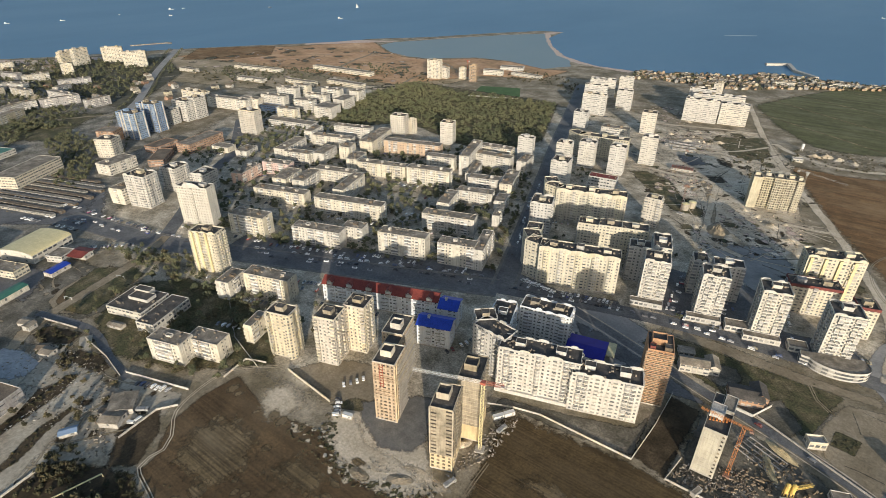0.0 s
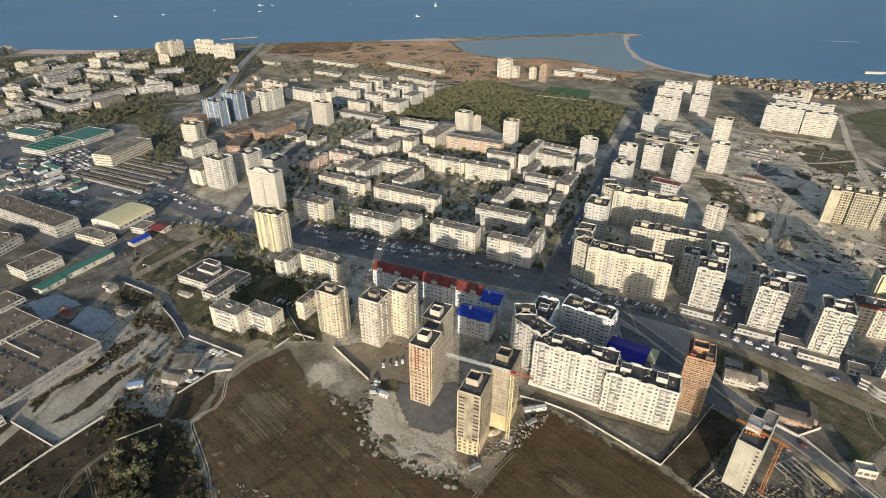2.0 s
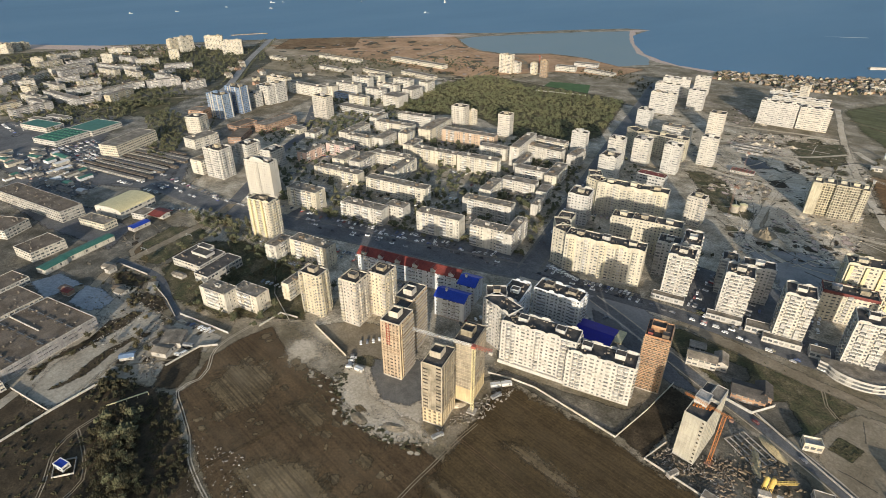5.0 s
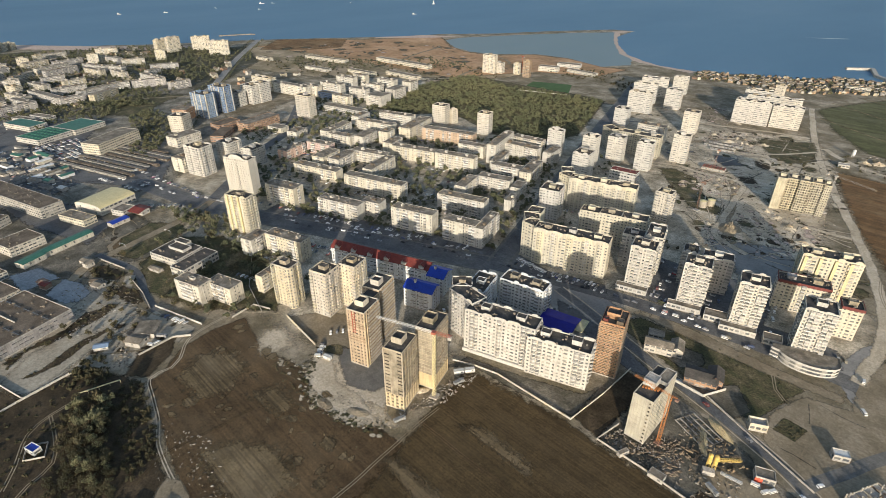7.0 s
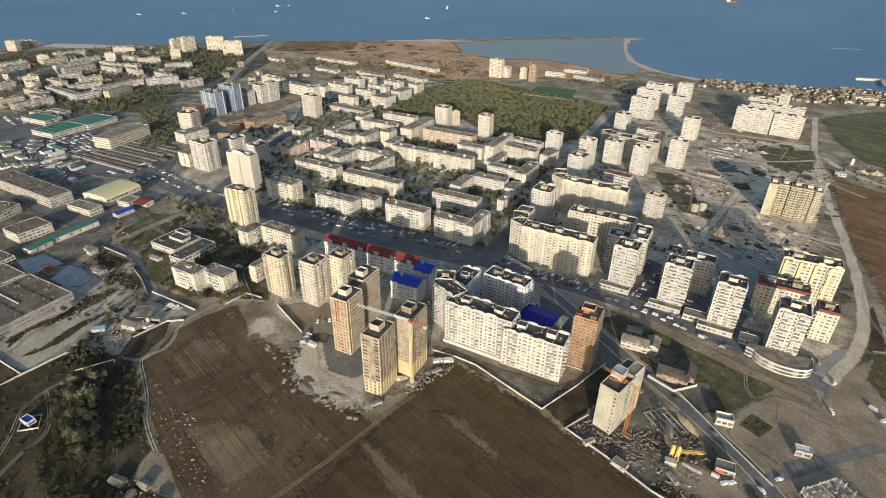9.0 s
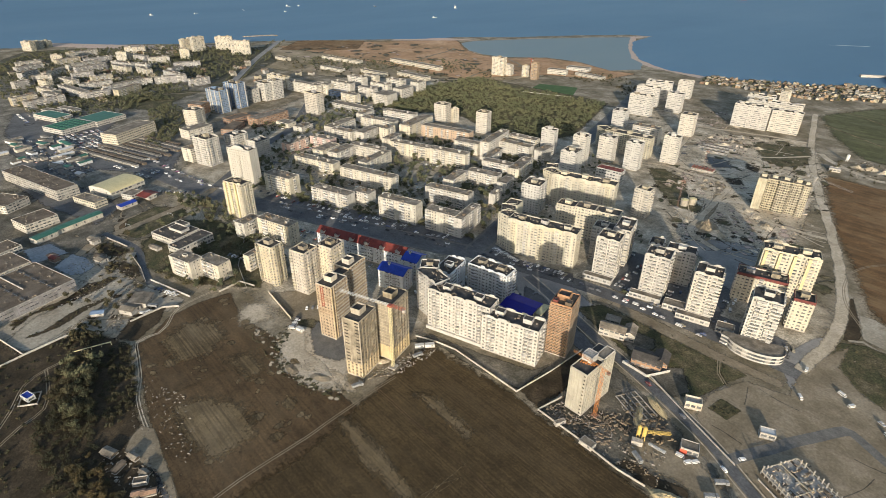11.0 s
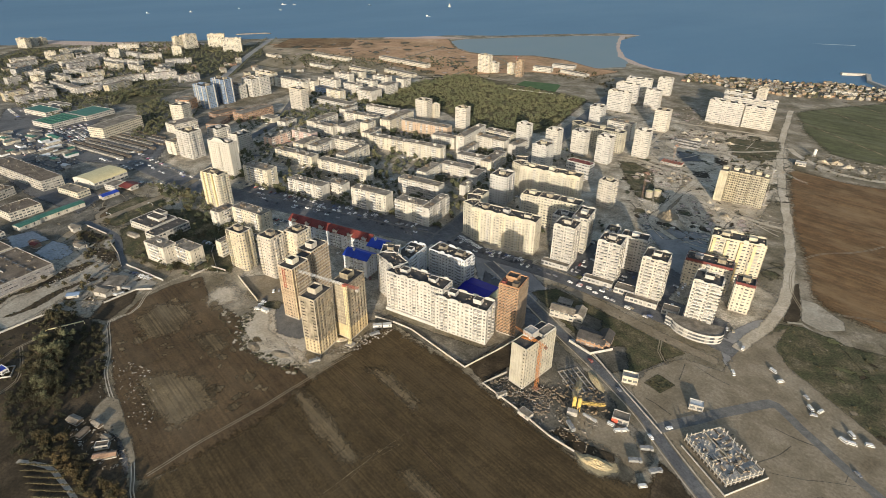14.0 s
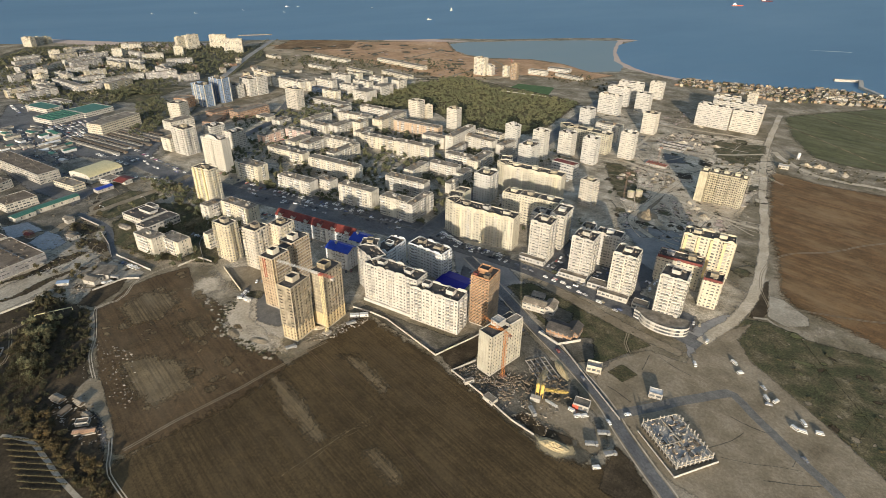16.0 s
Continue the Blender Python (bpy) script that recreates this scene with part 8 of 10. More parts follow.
for x, y, a, k in ((86, 350, -50, VAN), (103, 372, -20, VAN), (110, 365, 60, None), (126, 362, -30, None), (131, 353, -40, VAN), (134, 349, 30, None), (136, 355, 75, None), (154, 348, -40, VAN), (152, 340, -15, VAN), (156, 341, 20, VAN), (163, 347, 30, VAN), (164, 320, -28, None), (81, 275, 60, None), (77, 261, 152, None), (80, 381, 100, None), (-4, 299, 160, None), (16, 291, 160, None), (44, 281, 155, None), (-107, 152, 75, LORRY), (-103.5, 199, 80, LORRY), (-285, 85, 40, LORRY), (-281, 76, 30, VAN), (-280, 80, 95, VAN), (42, 233, -25, LORRY), (80, 251, 45, LORRY), (80, 239, 45, LORRY), (91, 241, 60, LORRY), (91, 228, 55, VAN), (62, 251, 60, VAN), (64.5, 254, 60, VAN), (57, 252, 10, VAN), (-36, 365, 10, None), (-19, 364, 5, None), (0, 364, 5, None), (15, 364, 5, None)):
    park(x, y, a, k, 0.0 if y > 310 else 0.12)
for p in (CAR, VAN, LORRY, FAR_CAR, FAR_VAN):
    for o in (*p.children, p):
        bpy.data.objects.remove(o)


# ---- walls and fences ----
def fence(pts, h=1.4, mat="concrete", label="pale concrete panel fence", t=0.12):
    """A fence of panels between posts along a line."""
    e = thing("fence", pose(pts[0][0], pts[0][1], 0), label, "fence")
    x0, y0 = pts[0]
    for (ax, ay), (bx, by) in zip(pts, pts[1:]):
        n = max(1, round(math.hypot(bx - ax, by - ay) / 4.0))
        a = math.atan2(by - ay, bx - ax)
        w = math.hypot(bx - ax, by - ay) / n
        s = Shape()
        s.box(0.1, -t, -0.1, w - 0.1, t, h)
        me = s.mesh("panel")
        me.materials.append(M[mat])
        q = Shape()
        q.box(-0.16, -0.16, -0.1, 0.16, 0.16, h + 0.15)
        mp = q.mesh("post")
        mp.materials.append(M[mat])
        for i in range(n):
            m = Matrix.Translation((ax - x0 + math.cos(a) * w * i, ay - y0 + math.sin(a) * w * i, 0)) @ Matrix.Rotation(a, 4, "Z")
            child("panel", me, e, m)
            child("post", mp, e, m)


fence([(-121, 212), (-106, 218.5), (-91, 222.5), (-36, 223), (-33, 255), (-32, 288)], label="white-topped panel fence round the field's edge", mat="panel")
fence([(-326, 96), (-279, 111)], 1.8, "white", "long white wall of a vehicle yard")
fence([(-276, 66), (-279, 90), (-272, 100)], 1.6, label="low wall beside the yard")
fence([(-243, 160), (-200, 156)], 2.0, "cream_tower", "pale wall beside the car park")
fence([(-323, -11), (-284, 1)], 1.6, "white", "pale wall between two works yards")
fence([(-290, 35), (-284, 1.3), (-276, -31), (-268, -64)], 1.6, "white", "long pale wall of the works yards")
fence([(-17, 221), (12, 220.5), (38, 218.5), (54, 220)], 1.5, label="rough panel fence of the building site")
fence([(-17.3, 221), (-14, 240)], 1.5, label="rough panel fence of the building site")
fence([(14, 298), (46, 283), (80, 268)], 1.4, label="low pale wall along the road")
fence([(-6, 297), (12, 296), (20, 312)], 2.2, "white", "white garden wall of a brick house")
fence([(122, 254), (133, 282)], 1.6, "white", "low white wall round an unfinished frame")
fence([(92, 268), (122, 254)], 1.2, label="low wall round an unfinished frame")
fence([(-350, 190), (-300, 160), (-262, 150)], 1.6, label="old wall among the trees")


# ---- cranes ----
def lattice(s, a, b, half, n, r):
    """A square lattice mast or jib from a to b."""
    a, b = Vector(a), Vector(b)
    d = (b - a).normalized()
    u = d.cross(Vector((0, 0, 1)))
    u = u.normalized() if u.length > 1e-3 else Vector((1, 0, 0))
    v = u.cross(d)
    corner = [u * half * i + v * half * j for i, j in ((-1, -1), (1, -1), (1, 1), (-1, 1))]
    for c in corner:
        s.beam(a + c, b + c, r)
    for k in range(n):
        p, q = a + (b - a) * k / n, a + (b - a) * (k + 1) / n
        for i in range(4):
            s.beam(p + corner[i], q + corner[(i + 1) % 4], r * 0.7)
            s.beam(p + corner[i], p + corner[(i + 1) % 4], r * 0.7)


def tower_crane(x, y, h, jib, back, yaw, mast_mat, jib_mat, label, cab="old_red"):
    thin = 0.07 if y < 300 else 0.035
    e = thing("tower_crane", pose(x, y, 0, 0, 0, yaw), label, "crane")
    s = Shape()
    lattice(s, (0, 0, 0), (0, 0, h), 0.8 if y < 300 else 0.6, round(h / (2.5 if y < 300 else 5.0)), thin)
    s.link("mast", mast_mat, e)
    s = Shape()
    s.box(-2.6, -2.6, -0.2, 2.6, 2.6, 0.9)
    s.link("base", "concrete", e)
    s = Shape()
    s.box(-1.3, -1.3, h, 1.3, 1.3, h + 1.4)
    s.box(0.3, -2.4, h - 1.6, 2.0, -1.2, h + 0.6)
    s.link("cab", cab, e)
    s = Shape()
    lattice(s, (1.2, 0, h + 1.0), (jib, 0, h + 1.0), 0.6, round(jib / (2.2 if y < 300 else 5.0)), thin * 0.7)
    s.link("jib", jib_mat, e)
    s = Shape()
    lattice(s, (-1.2, 0, h + 1.0), (-back, 0, h + 1.0), 0.7, max(2, round(back / 2.2)), thin)
    s.link("counter_jib", cab, e)
    s = Shape()
    s.box(-back, -1.0, h - 1.2, -back + 2.0, 1.0, h + 0.6)
    s.link("counterweight", "concrete", e)


tower_crane(-106.5, 180.0, 49.0, 38.0, 11.0, 201, "pipe", "steel_white", "tower crane with a white jib and red cab")
e = thing("tower_crane", pose(8.3, 242.6, 0), "orange tower crane beside an unfinished block, its jib over the roof", "crane")
s = Shape()
lattice(s, (0, 0, 1.0), (0, 0, 36.0), 0.8, 14, 0.055)
s.link("mast", "steel_orange", e)
s = Shape()
lattice(s, (3.5, -0.1, 36.4), (-21.0, 0.8, 36.8), 0.45, 11, 0.042)
s.link("jib", "steel_orange", e)
s = Shape()
s.box(2.6, -0.9, 34.8, 4.4, 0.9, 36.0)
s.link("counterweight", "rust", e)
s = Shape()
s.box(-1.7, -1.7, 0, 1.7, 1.7, 1.2)
s.link("base", "rust", e)
tower_crane(-101.0, 560.0, 31.0, 20.0, 7.0, 75, "rust", "rust", "thin rusty far tower crane", "rust")
tower_crane(-134.0, 693.0, 24.0, 14.0, 6.0, 100, "rust", "rust", "thin rusty far tower crane", "rust")
for i, (x, y) in enumerate(((-100, 573), (-95, 582))):
    e = thing("tank", pose(x, y, 0), "pale yellow cylindrical site tank", "tank")
    s = Shape()
    for k in range(12):
        a, b = math.pi * k / 6, math.pi * (k + 1) / 6
        s.quad((4 * math.cos(a), 4 * math.sin(a), 0), (4 * math.cos(b), 4 * math.sin(b), 0), (4 * math.cos(b), 4 * math.sin(b), 7), (4 * math.cos(a), 4 * math.sin(a), 7))
    s.link("shell", "pale_block", e)
    s = Shape()
    for k in range(12):
        a, b = math.pi * k / 6, math.pi * (k + 1) / 6
        s.quad((4.2 * math.cos(a), 4.2 * math.sin(a), 7), (4.2 * math.cos(b), 4.2 * math.sin(b), 7), (0, 0, 8.4), (0, 0, 8.4))
    s.link("roof", "ochre_roof", e)
for x, y, a, l in ((-157, 793, 8, 42), (-160, 780, 8, 40), (-152, 768, 8, 30)):
    low_building(x, y, a, l, 4.5, 3.0, "grey_panel", "roof", "long row of pale site cabins", "site_cabin", "office", "blank", 0.1)
e = thing("silo", pose(-22, 865, 0), "white cement silo beside a dirt road", "silo")
s = Shape()
for k in range(12):
    a, b = math.pi * k / 6, math.pi * (k + 1) / 6
    s.quad((1.9 * math.cos(a), 1.9 * math.sin(a), 3), (1.9 * math.cos(b), 1.9 * math.sin(b), 3), (1.9 * math.cos(b), 1.9 * math.sin(b), 9), (1.9 * math.cos(a), 1.9 * math.sin(a), 9))
    s.quad((1.9 * math.cos(a), 1.9 * math.sin(a), 9), (1.9 * math.cos(b), 1.9 * math.sin(b), 9), (0, 0, 10), (0, 0, 10))
    s.quad((1.9 * math.cos(b), 1.9 * math.sin(b), 3), (1.9 * math.cos(a), 1.9 * math.sin(a), 3), (0, 0, 0.5), (0, 0, 0.5))
s.link("tank", "steel_white", e)
for a in (0.8, 2.4, 3.9, 5.5):
    s = Shape()
    s.beam((1.7 * math.cos(a), 1.7 * math.sin(a), 0), (1.7 * math.cos(a), 1.7 * math.sin(a), 3.4), 0.15)
    s.link("leg", "steel_white", e)
low_building(-22, 813, 15, 12, 8, 4, "white", "concrete", "small white hut beside a dirt road", "hut")
tower_crane(-5.0, 646.0, 40.0, 40.0, 10.0, -25, "concrete", "concrete", "thin pale far tower crane", "concrete")
tower_crane(-640.0, 968.0, 34.0, 16.0, 6.0, 160, "steel_red", "steel_red", "thin red far tower crane")

# ---- houses and small works by the roads ----
def cottage(x, y, a, l, w, h, wall, roof, label, rise=2.2, name="house"):
    e = thing(name, pose(x, y, 0, 0, 0, a), label, "house")
    storeys(e, l, w, h, max(1, round(h / 3)), wall, "office", "office", cell=3.4)
    gable(e, l, w, h, rise, roof, wall, 0.5)
    return e


cottage(-28, 319, 20, 18, 9, 6.5, "cream_tower", "roof", "pale two-storey house with a grey pitched roof")
cottage(5, 309, 18, 19, 13, 5.5, "brick_low", "dark_roof", "red-brick house with a hipped dark roof")
cottage(-18, 325.5, 110, 12, 8, 6.0, "cream_tower", "roof", "cross wing of a pale two-storey house with a grey roof", 2.4)
cottage(11.5, 315.5, 108, 13, 9, 5.5, "brick_low", "dark_roof", "cross wing of a red-brick house with a dark roof", 2.6)
cottage(-36, 333, 20, 10, 7, 3.0, "white", "roof", "small outbuilding beside a house", 1.0)
low_building(44, 293.5, 28, 9.5, 6.0, 4.5, "cream_tower", "concrete", "small unfinished white house with an open top floor", "house", rim=1.2)
low_building(83.5, 302.5, 25, 8.0, 5.5, 4.0, "concrete", "steel_white", "small hut with a pale metal roof", "hut")
e = low_building(58.5, 259.5, 22, 9.5, 7.0, 4.0, "concrete", "roof", "grey-roofed booth with a red front", "booth")
k = Shape()
k.box(-4.9, -3.75, 0.1, -1.2, -3.4, 3.2)
k.link("front_panel", "steel_red", e, "red front panel")
low_building(-182.5, 154.0, 15, 6.0, 2.6, 2.6, "steel_white", "steel_white", "white steel site container", "container", "shed", "blank", 0.05)
low_building(-110, 206, 55, 6.5, 2.6, 2.6, "steel_white", "steel_white", "white steel site container", "container", "shed", "blank", 0.05)
low_building(-106, 212, 55, 6.5, 2.6, 2.6, "steel_white", "steel_white", "white steel site container", "container", "shed", "blank", 0.05)
low_building(-2, 222, 70, 6.5, 2.6, 2.6, "concrete", "roof", "grey steel site container", "container", "shed", "blank", 0.05)
low_building(18, 221, 0, 8, 5, 2.8, "concrete", "roof", "grey wooden site hut", "container", "shed", "blank", 0.05)
low_building(-234, -4, 20, 7.5, 4.5, 3.2, "sky_tint_white", "blue_roof", "small blue-roofed gas substation beside a white fence", "substation")
fence([(-240, -6), (-230, -10), (-225, -1), (-235, 3), (-240, -6)], 1.3, "concrete", "pale fence round a gas substation")
for x, y, a, l, w, r in ((-155, 21, 25, 8, 4.5, "roof"), (-141, 22, -60, 7, 3.0, "brown_roof"), (-143, 30, 20, 6, 3.0, "roof"), (-114, 29, 65, 7, 3.0, "brick_low"), (-117, 25, 65, 6, 2.8, "brick_low"), (-128, 31, 20, 5, 3, "roof")):
    shed(x, y, a, l, w, 2.4, r, "brown_roof", "small shack in a yard beside the track", 0.7)
low_building(-124, 28, 60, 7, 4, 2.6, "concrete", "brown_roof", "long shack with a rusty metal roof", "shack")
e = thing("mixing_plant", pose(36, 246.5, 0, 0, 0, 25), "concrete mixing plant with two yellow silos", "machine")
for x in (-1.5, 1.5):
    s = Shape()
    for i in range(12):
        a, b = math.pi * i / 6, math.pi * (i + 1) / 6
        s.quad((x + 1.2 * math.cos(a), 1.2 * math.sin(a), 4.5), (x + 1.2 * math.cos(b), 1.2 * math.sin(b), 4.5), (x + 1.2 * math.cos(b), 1.2 * math.sin(b), 10), (x + 1.2 * math.cos(a), 1.2 * math.sin(a), 10))
        s.quad((x + 1.2 * math.cos(a), 1.2 * math.sin(a), 10), (x + 1.2 * math.cos(b), 1.2 * math.sin(b), 10), (x, 0, 10.8), (x, 0, 10.8))
        s.quad((x + 1.2 * math.cos(b), 1.2 * math.sin(b), 4.5), (x + 1.2 * math.cos(a), 1.2 * math.sin(a), 4.5), (x, 0, 2.5), (x, 0, 2.5))
    s.link("silo", "steel_yellow", e)
    for i in range(4):
        s = Shape()
        a = math.pi / 4 + math.pi / 2 * i
        s.box(x + 1.1 * math.cos(a) - 0.12, 1.1 * math.sin(a) - 0.12, 0, x + 1.1 * math.cos(a) + 0.12, 1.1 * math.sin(a) + 0.12, 4.7)
        s.link("leg", "steel_yellow", e)
s = Shape()
lattice(s, (3, 2, 5.5), (16, 10, 1.0), 0.6, 7, 0.12)
s.link("conveyor", "steel_yellow", e, "yellow conveyor")
s = Shape()
lattice(s, (5, -2, 1.0), (13, -10, 6.0), 0.5, 5, 0.14)
s.link("boom", "steel_white", e, "white boom")
s = Shape()
s.box(-4.5, -5.5, 0, 1.5, -2.2, 3.0)
s.link("mixer_house", "concrete", e)

# unfinished concrete frame beside the square
e = thing("unfinished_building", pose(110.6, 277.2, 0, 0, 0, -25), "unfinished pale concrete frame with rough columns and a littered floor", "building")
s = Shape()
s.box(-16, -12, -0.2, 16, 12, 2.6)
s.link("floor_slab", "concrete", e)
rr = random.Random(8)
for i in range(13):
    for j in range(9):
        edge = i in (0, 12) or j in (0, 8)
        if rr.random() < (0.95 if edge else 0.3):
            x, y, h = -15.6 + i * 2.6, -11.6 + j * 2.9, rr.uniform(4.2, 6.4) if edge else rr.uniform(3.2, 5.0)
            s = Shape()
            s.box(x - 0.24, y - 0.24, 2.5, x + 0.24, y + 0.24, h)
            s.link("column", "concrete", e)
for x0, y0, x1, y1 in [(-15.6, y, 15.6, y) for y in (-11.6, 11.6)] + [(x, -11.6, x, 11.6) for x in (-15.6, 15.6)] + [(-15.6, 0, 4, 0), (2.6, -11.6, 2.6, 3)]:
    s = Shape()
    s.box(min(x0, x1) - 0.22, min(y0, y1) - 0.22, 3.9, max(x0, x1) + 0.22, max(y0, y1) + 0.22, 4.3)
    s.link("beam", "pale_block", e)
# dark boxes on the slab's sides stand in for shaded openings
for i in range(12):
    for y in (-12.1, 12.1):
        s = Shape()
        x = -14.3 + i * 2.6
        s.box(x - 0.85, y - 0.1, 0.3, x + 0.85, y + 0.1, 1.9)
        s.link("opening", "room_shade", e)
for j in range(8):
    for x in (-16.1, 16.1):
        s = Shape()
        y = -10.2 + j * 2.9
        s.box(x - 0.1, y - 0.9, 0.3, x + 0.1, y + 0.9, 1.9)
        s.link("opening", "room_shade", e)
for _ in range(90):
    x, y, l, w = rr.uniform(-14, 14), rr.uniform(-10, 10), rr.uniform(0.8, 4.5), rr.uniform(0.3, 1.3)
    s = Shape()
    if rr.random() < 0.5:
        l, w = w, l
    s.box(x - l / 2, y - w / 2, 2.55, x + l / 2, y + w / 2, 2.6 + rr.uniform(0.25, 1.1))
    s.link("loose_block", rr.choice(["concrete", "pale_block", "beige", "roof", "brown_roof"]), e)


# ---- heaps, spoil and rubble ----
def heap(x, y, rx, ry, h, mat, label, name="mound", a=0):
    s = Shape()
    n, m_ = 20, 8
    rr = random.Random(int(x * 13 + y))
    ph = rr.uniform(0, 9)
    rows = []
    for j in range(m_ + 1):
        k = j / m_
        rows.append([(rx * k * math.cos(2 * math.pi * i / n) * (1 + 0.2 * noise.noise(Vector((i * 0.7, j * 0.5, ph)))), ry * k * math.sin(2 * math.pi * i / n) * (1 + 0.2 * noise.noise(Vector((i * 0.7, j * 0.5, ph + 3)))), h * (1 - k) ** 1.1 * (1 + 0.5 * noise.noise(Vector((i * 0.9, j * 0.9, ph)))) - 0.1 * k) for i in range(n)])
    for j in range(m_):
        for i in range(n):
            s.quad(rows[j][i], rows[j + 1][i], rows[j + 1][(i + 1) % n], rows[j][(i + 1) % n])
    ob = s.link(name, mat)
    ob.matrix_world = pose(x, y, 0.05, 0, 0, a)
    return tagged(ob, label=label, category="heap")


heap(-60, 540, 11, 16, 7.5, "dirt", "tall brown heap of spoil", a=20)
heap(-46, 532, 9, 7, 4.0, "rubble", "brown heap of spoil")
for x, y, rx, ry, h in ((-5, 846, 9, 5, 3.5), (8, 852, 11, 6, 4.0), (22, 850, 10, 5, 3.0), (38, 848, 12, 5, 3.0), (-120, 832, 8, 6, 2.5), (-160, 812, 14, 6, 2.5), (-20, 585, 12, 8, 2.5), (-35, 600, 9, 6, 2.0), (0, 560, 10, 7, 2.2), (5, 530, 9, 6, 2.0)):
    heap(x, y, rx, ry, h, "rubble", "weathered heap of earth and rubble", a=x * 3)
heap(66, 223, 10, 4.5, 2.6, "sand", "long yellow sand heap", a=20)
heap(26, 262, 3, 12, 1.8, "sand", "long ridge of yellow sand", a=25)
heap(-150, 129, 9, 4, 0.7, "dirt", "low bank of rubble")
heap(-130, 139, 9, 4, 0.8, "dirt", "low bank of rubble", a=30)
heap(-116, 178, 6, 3, 1.4, "rubble", "bank of spoil beside a tower", a=60)


def litter(name, pts, count, lo, hi, mat, label, seed, turn=None):
    """Rubble, boards and scrap too small and many to count."""
    rr = random.Random(seed)
    s = Shape()
    xs, ys = [p[0] for p in pts], [p[1] for p in pts]
    n = 0
    while n < count:
        x, y = rr.uniform(min(xs), max(xs)), rr.uniform(min(ys), max(ys))
        n += 1
        if not inside(x, y, pts) or not free(x, y, -1.0):
            continue
        a, l, w, h = rr.uniform(0, 3.14) if turn is None else radians(turn + rr.choice((0, 90)) + rr.uniform(-4, 4)), rr.uniform(lo, hi), rr.uniform(lo, hi) * 0.45, rr.uniform(lo, hi) * 0.35
        c_, s_ = math.cos(a), math.sin(a)
        k = len(s.v)
        for z, q in ((0, 1.0), (h, rr.uniform(0.5, 0.95))):
            for i, j in ((-1, -1), (1, -1), (1, 1), (-1, 1)):
                s.v.append((x + (i * l * c_ - j * w * s_) / 2 * q, y + (i * l * s_ + j * w * c_) / 2 * q, z + rr.uniform(0, 0.12)))
        for q in ((4, 5, 6, 7), (0, 1, 5, 4), (1, 2, 6, 5), (2, 3, 7, 6), (3, 0, 4, 7)):
            s.f.append(tuple(k + i for i in q))
    return tagged(s.link(name, mat), label=label, category="rubble", kind="stuff")


e = thing("foundation", pose(21, 268, 0, 0, 0, -24), "sunken grid of grey foundation beams", "foundation")
for k in range(5):
    s = Shape()
    s.box(-11, -7 + k * 3.5 - 0.3, -0.1, 11, -7 + k * 3.5 + 0.3, 0.6)
    s.link("beam", "concrete", e)
for k in range(6):
    s = Shape()
    s.box(-11 + k * 4.4 - 0.3, -7.3, -0.1, -11 + k * 4.4 + 0.3, 7.3, 0.55)
    s.link("beam", "roof", e)
heap(30, 277, 3, 11, 2.4, "sand", "long bank of yellow sand below the road", a=60)
TIMBER = [(-16, 229), (-2, 232), (17, 252), (30, 250), (30, 229), (16, 223), (-13, 223)]
litter("timber_stack", TIMBER, 330, 0.7, 2.6, "timber", "heaps of weathered boards and formwork on the site", 90)
litter("timber_stack", [(12, 268), (30, 274), (52, 262), (44, 250), (24, 246)], 170, 0.8, 3.0, "timber", "long boards and formwork beside the pit", 91)
litter("timber_stack", [(36, 221), (38, 230), (70, 236), (60, 225)], 60, 0.5, 1.6, "timber", "scrap boards on the bank", 92)
litter("site_rubble", [(-14, 226), (-12, 238), (0, 240), (4, 232), (-4, 224)], 160, 0.5, 1.8, "scrap", "stacked boards and forms beside the tower", 47)
litter("site_rubble", [(1, 234), (7, 254), (20, 248), (25, 235), (17, 226)], 260, 0.4, 1.9, "scrap", "blocks, formwork and machines of a building site", 40)
litter("site_rubble", [(-16, 221), (-14, 239), (8, 238), (20, 228), (34, 240), (30, 262), (12, 268), (14, 250), (50, 250), (60, 226), (30, 220)], 420, 0.4, 2.0, "scrap", "scattered boards, blocks and scrap of a building site", 1)
litter("site_rubble", [(-166, 127), (-152, 124), (-134, 132), (-112, 144), (-122, 154), (-140, 150), (-155, 140)], 330, 0.25, 1.1, "scrap", "rubble along the building yard", 2)
litter("site_rubble", [(-112, 150), (-98, 180), (-98, 215), (-108, 212), (-110, 185)], 300, 0.4, 2.2, "scrap", "boards and blocks beside the towers", 3)
litter("site_rubble", [(-199, 851), (-88, 920), (-24, 775), (6, 604), (24, 511), (11, 478), (-37, 502), (-69, 491), (-119, 597), (-150, 720)], 900, 0.5, 3.0, "scrap", "scattered building material on the building land", 4)
litter("site_rubble", [(-400, 50), (-405, 80), (-350, 92), (-295, 84), (-285, 60), (-330, 40)], 900, 0.4, 1.8, "scrap", "scrap and rubble along the works road", 5)
litter("field_rubble", [(-190, 60), (-175, 68), (-135, 62), (-120, 50), (-140, 44), (-180, 52)], 200, 0.3, 1.6, "scrap", "dumped rubble on the fallow field", 6)
litter("field_rubble", [(-212, 48), (-200, 58), (-165, 48), (-150, 38), (-180, 36)], 160, 0.3, 1.4, "scrap", "dumped rubble beside the track", 7)
litter("town_clutter", [(-484, 232), (-560, 300), (-660, 420), (-760, 540), (-600, 560), (-420, 540), (-380, 600), (-235, 520), (-190, 360), (-330, 300)], 1500, 0.6, 3.0, "scrap", "kiosks and yard clutter among the far blocks", 8)
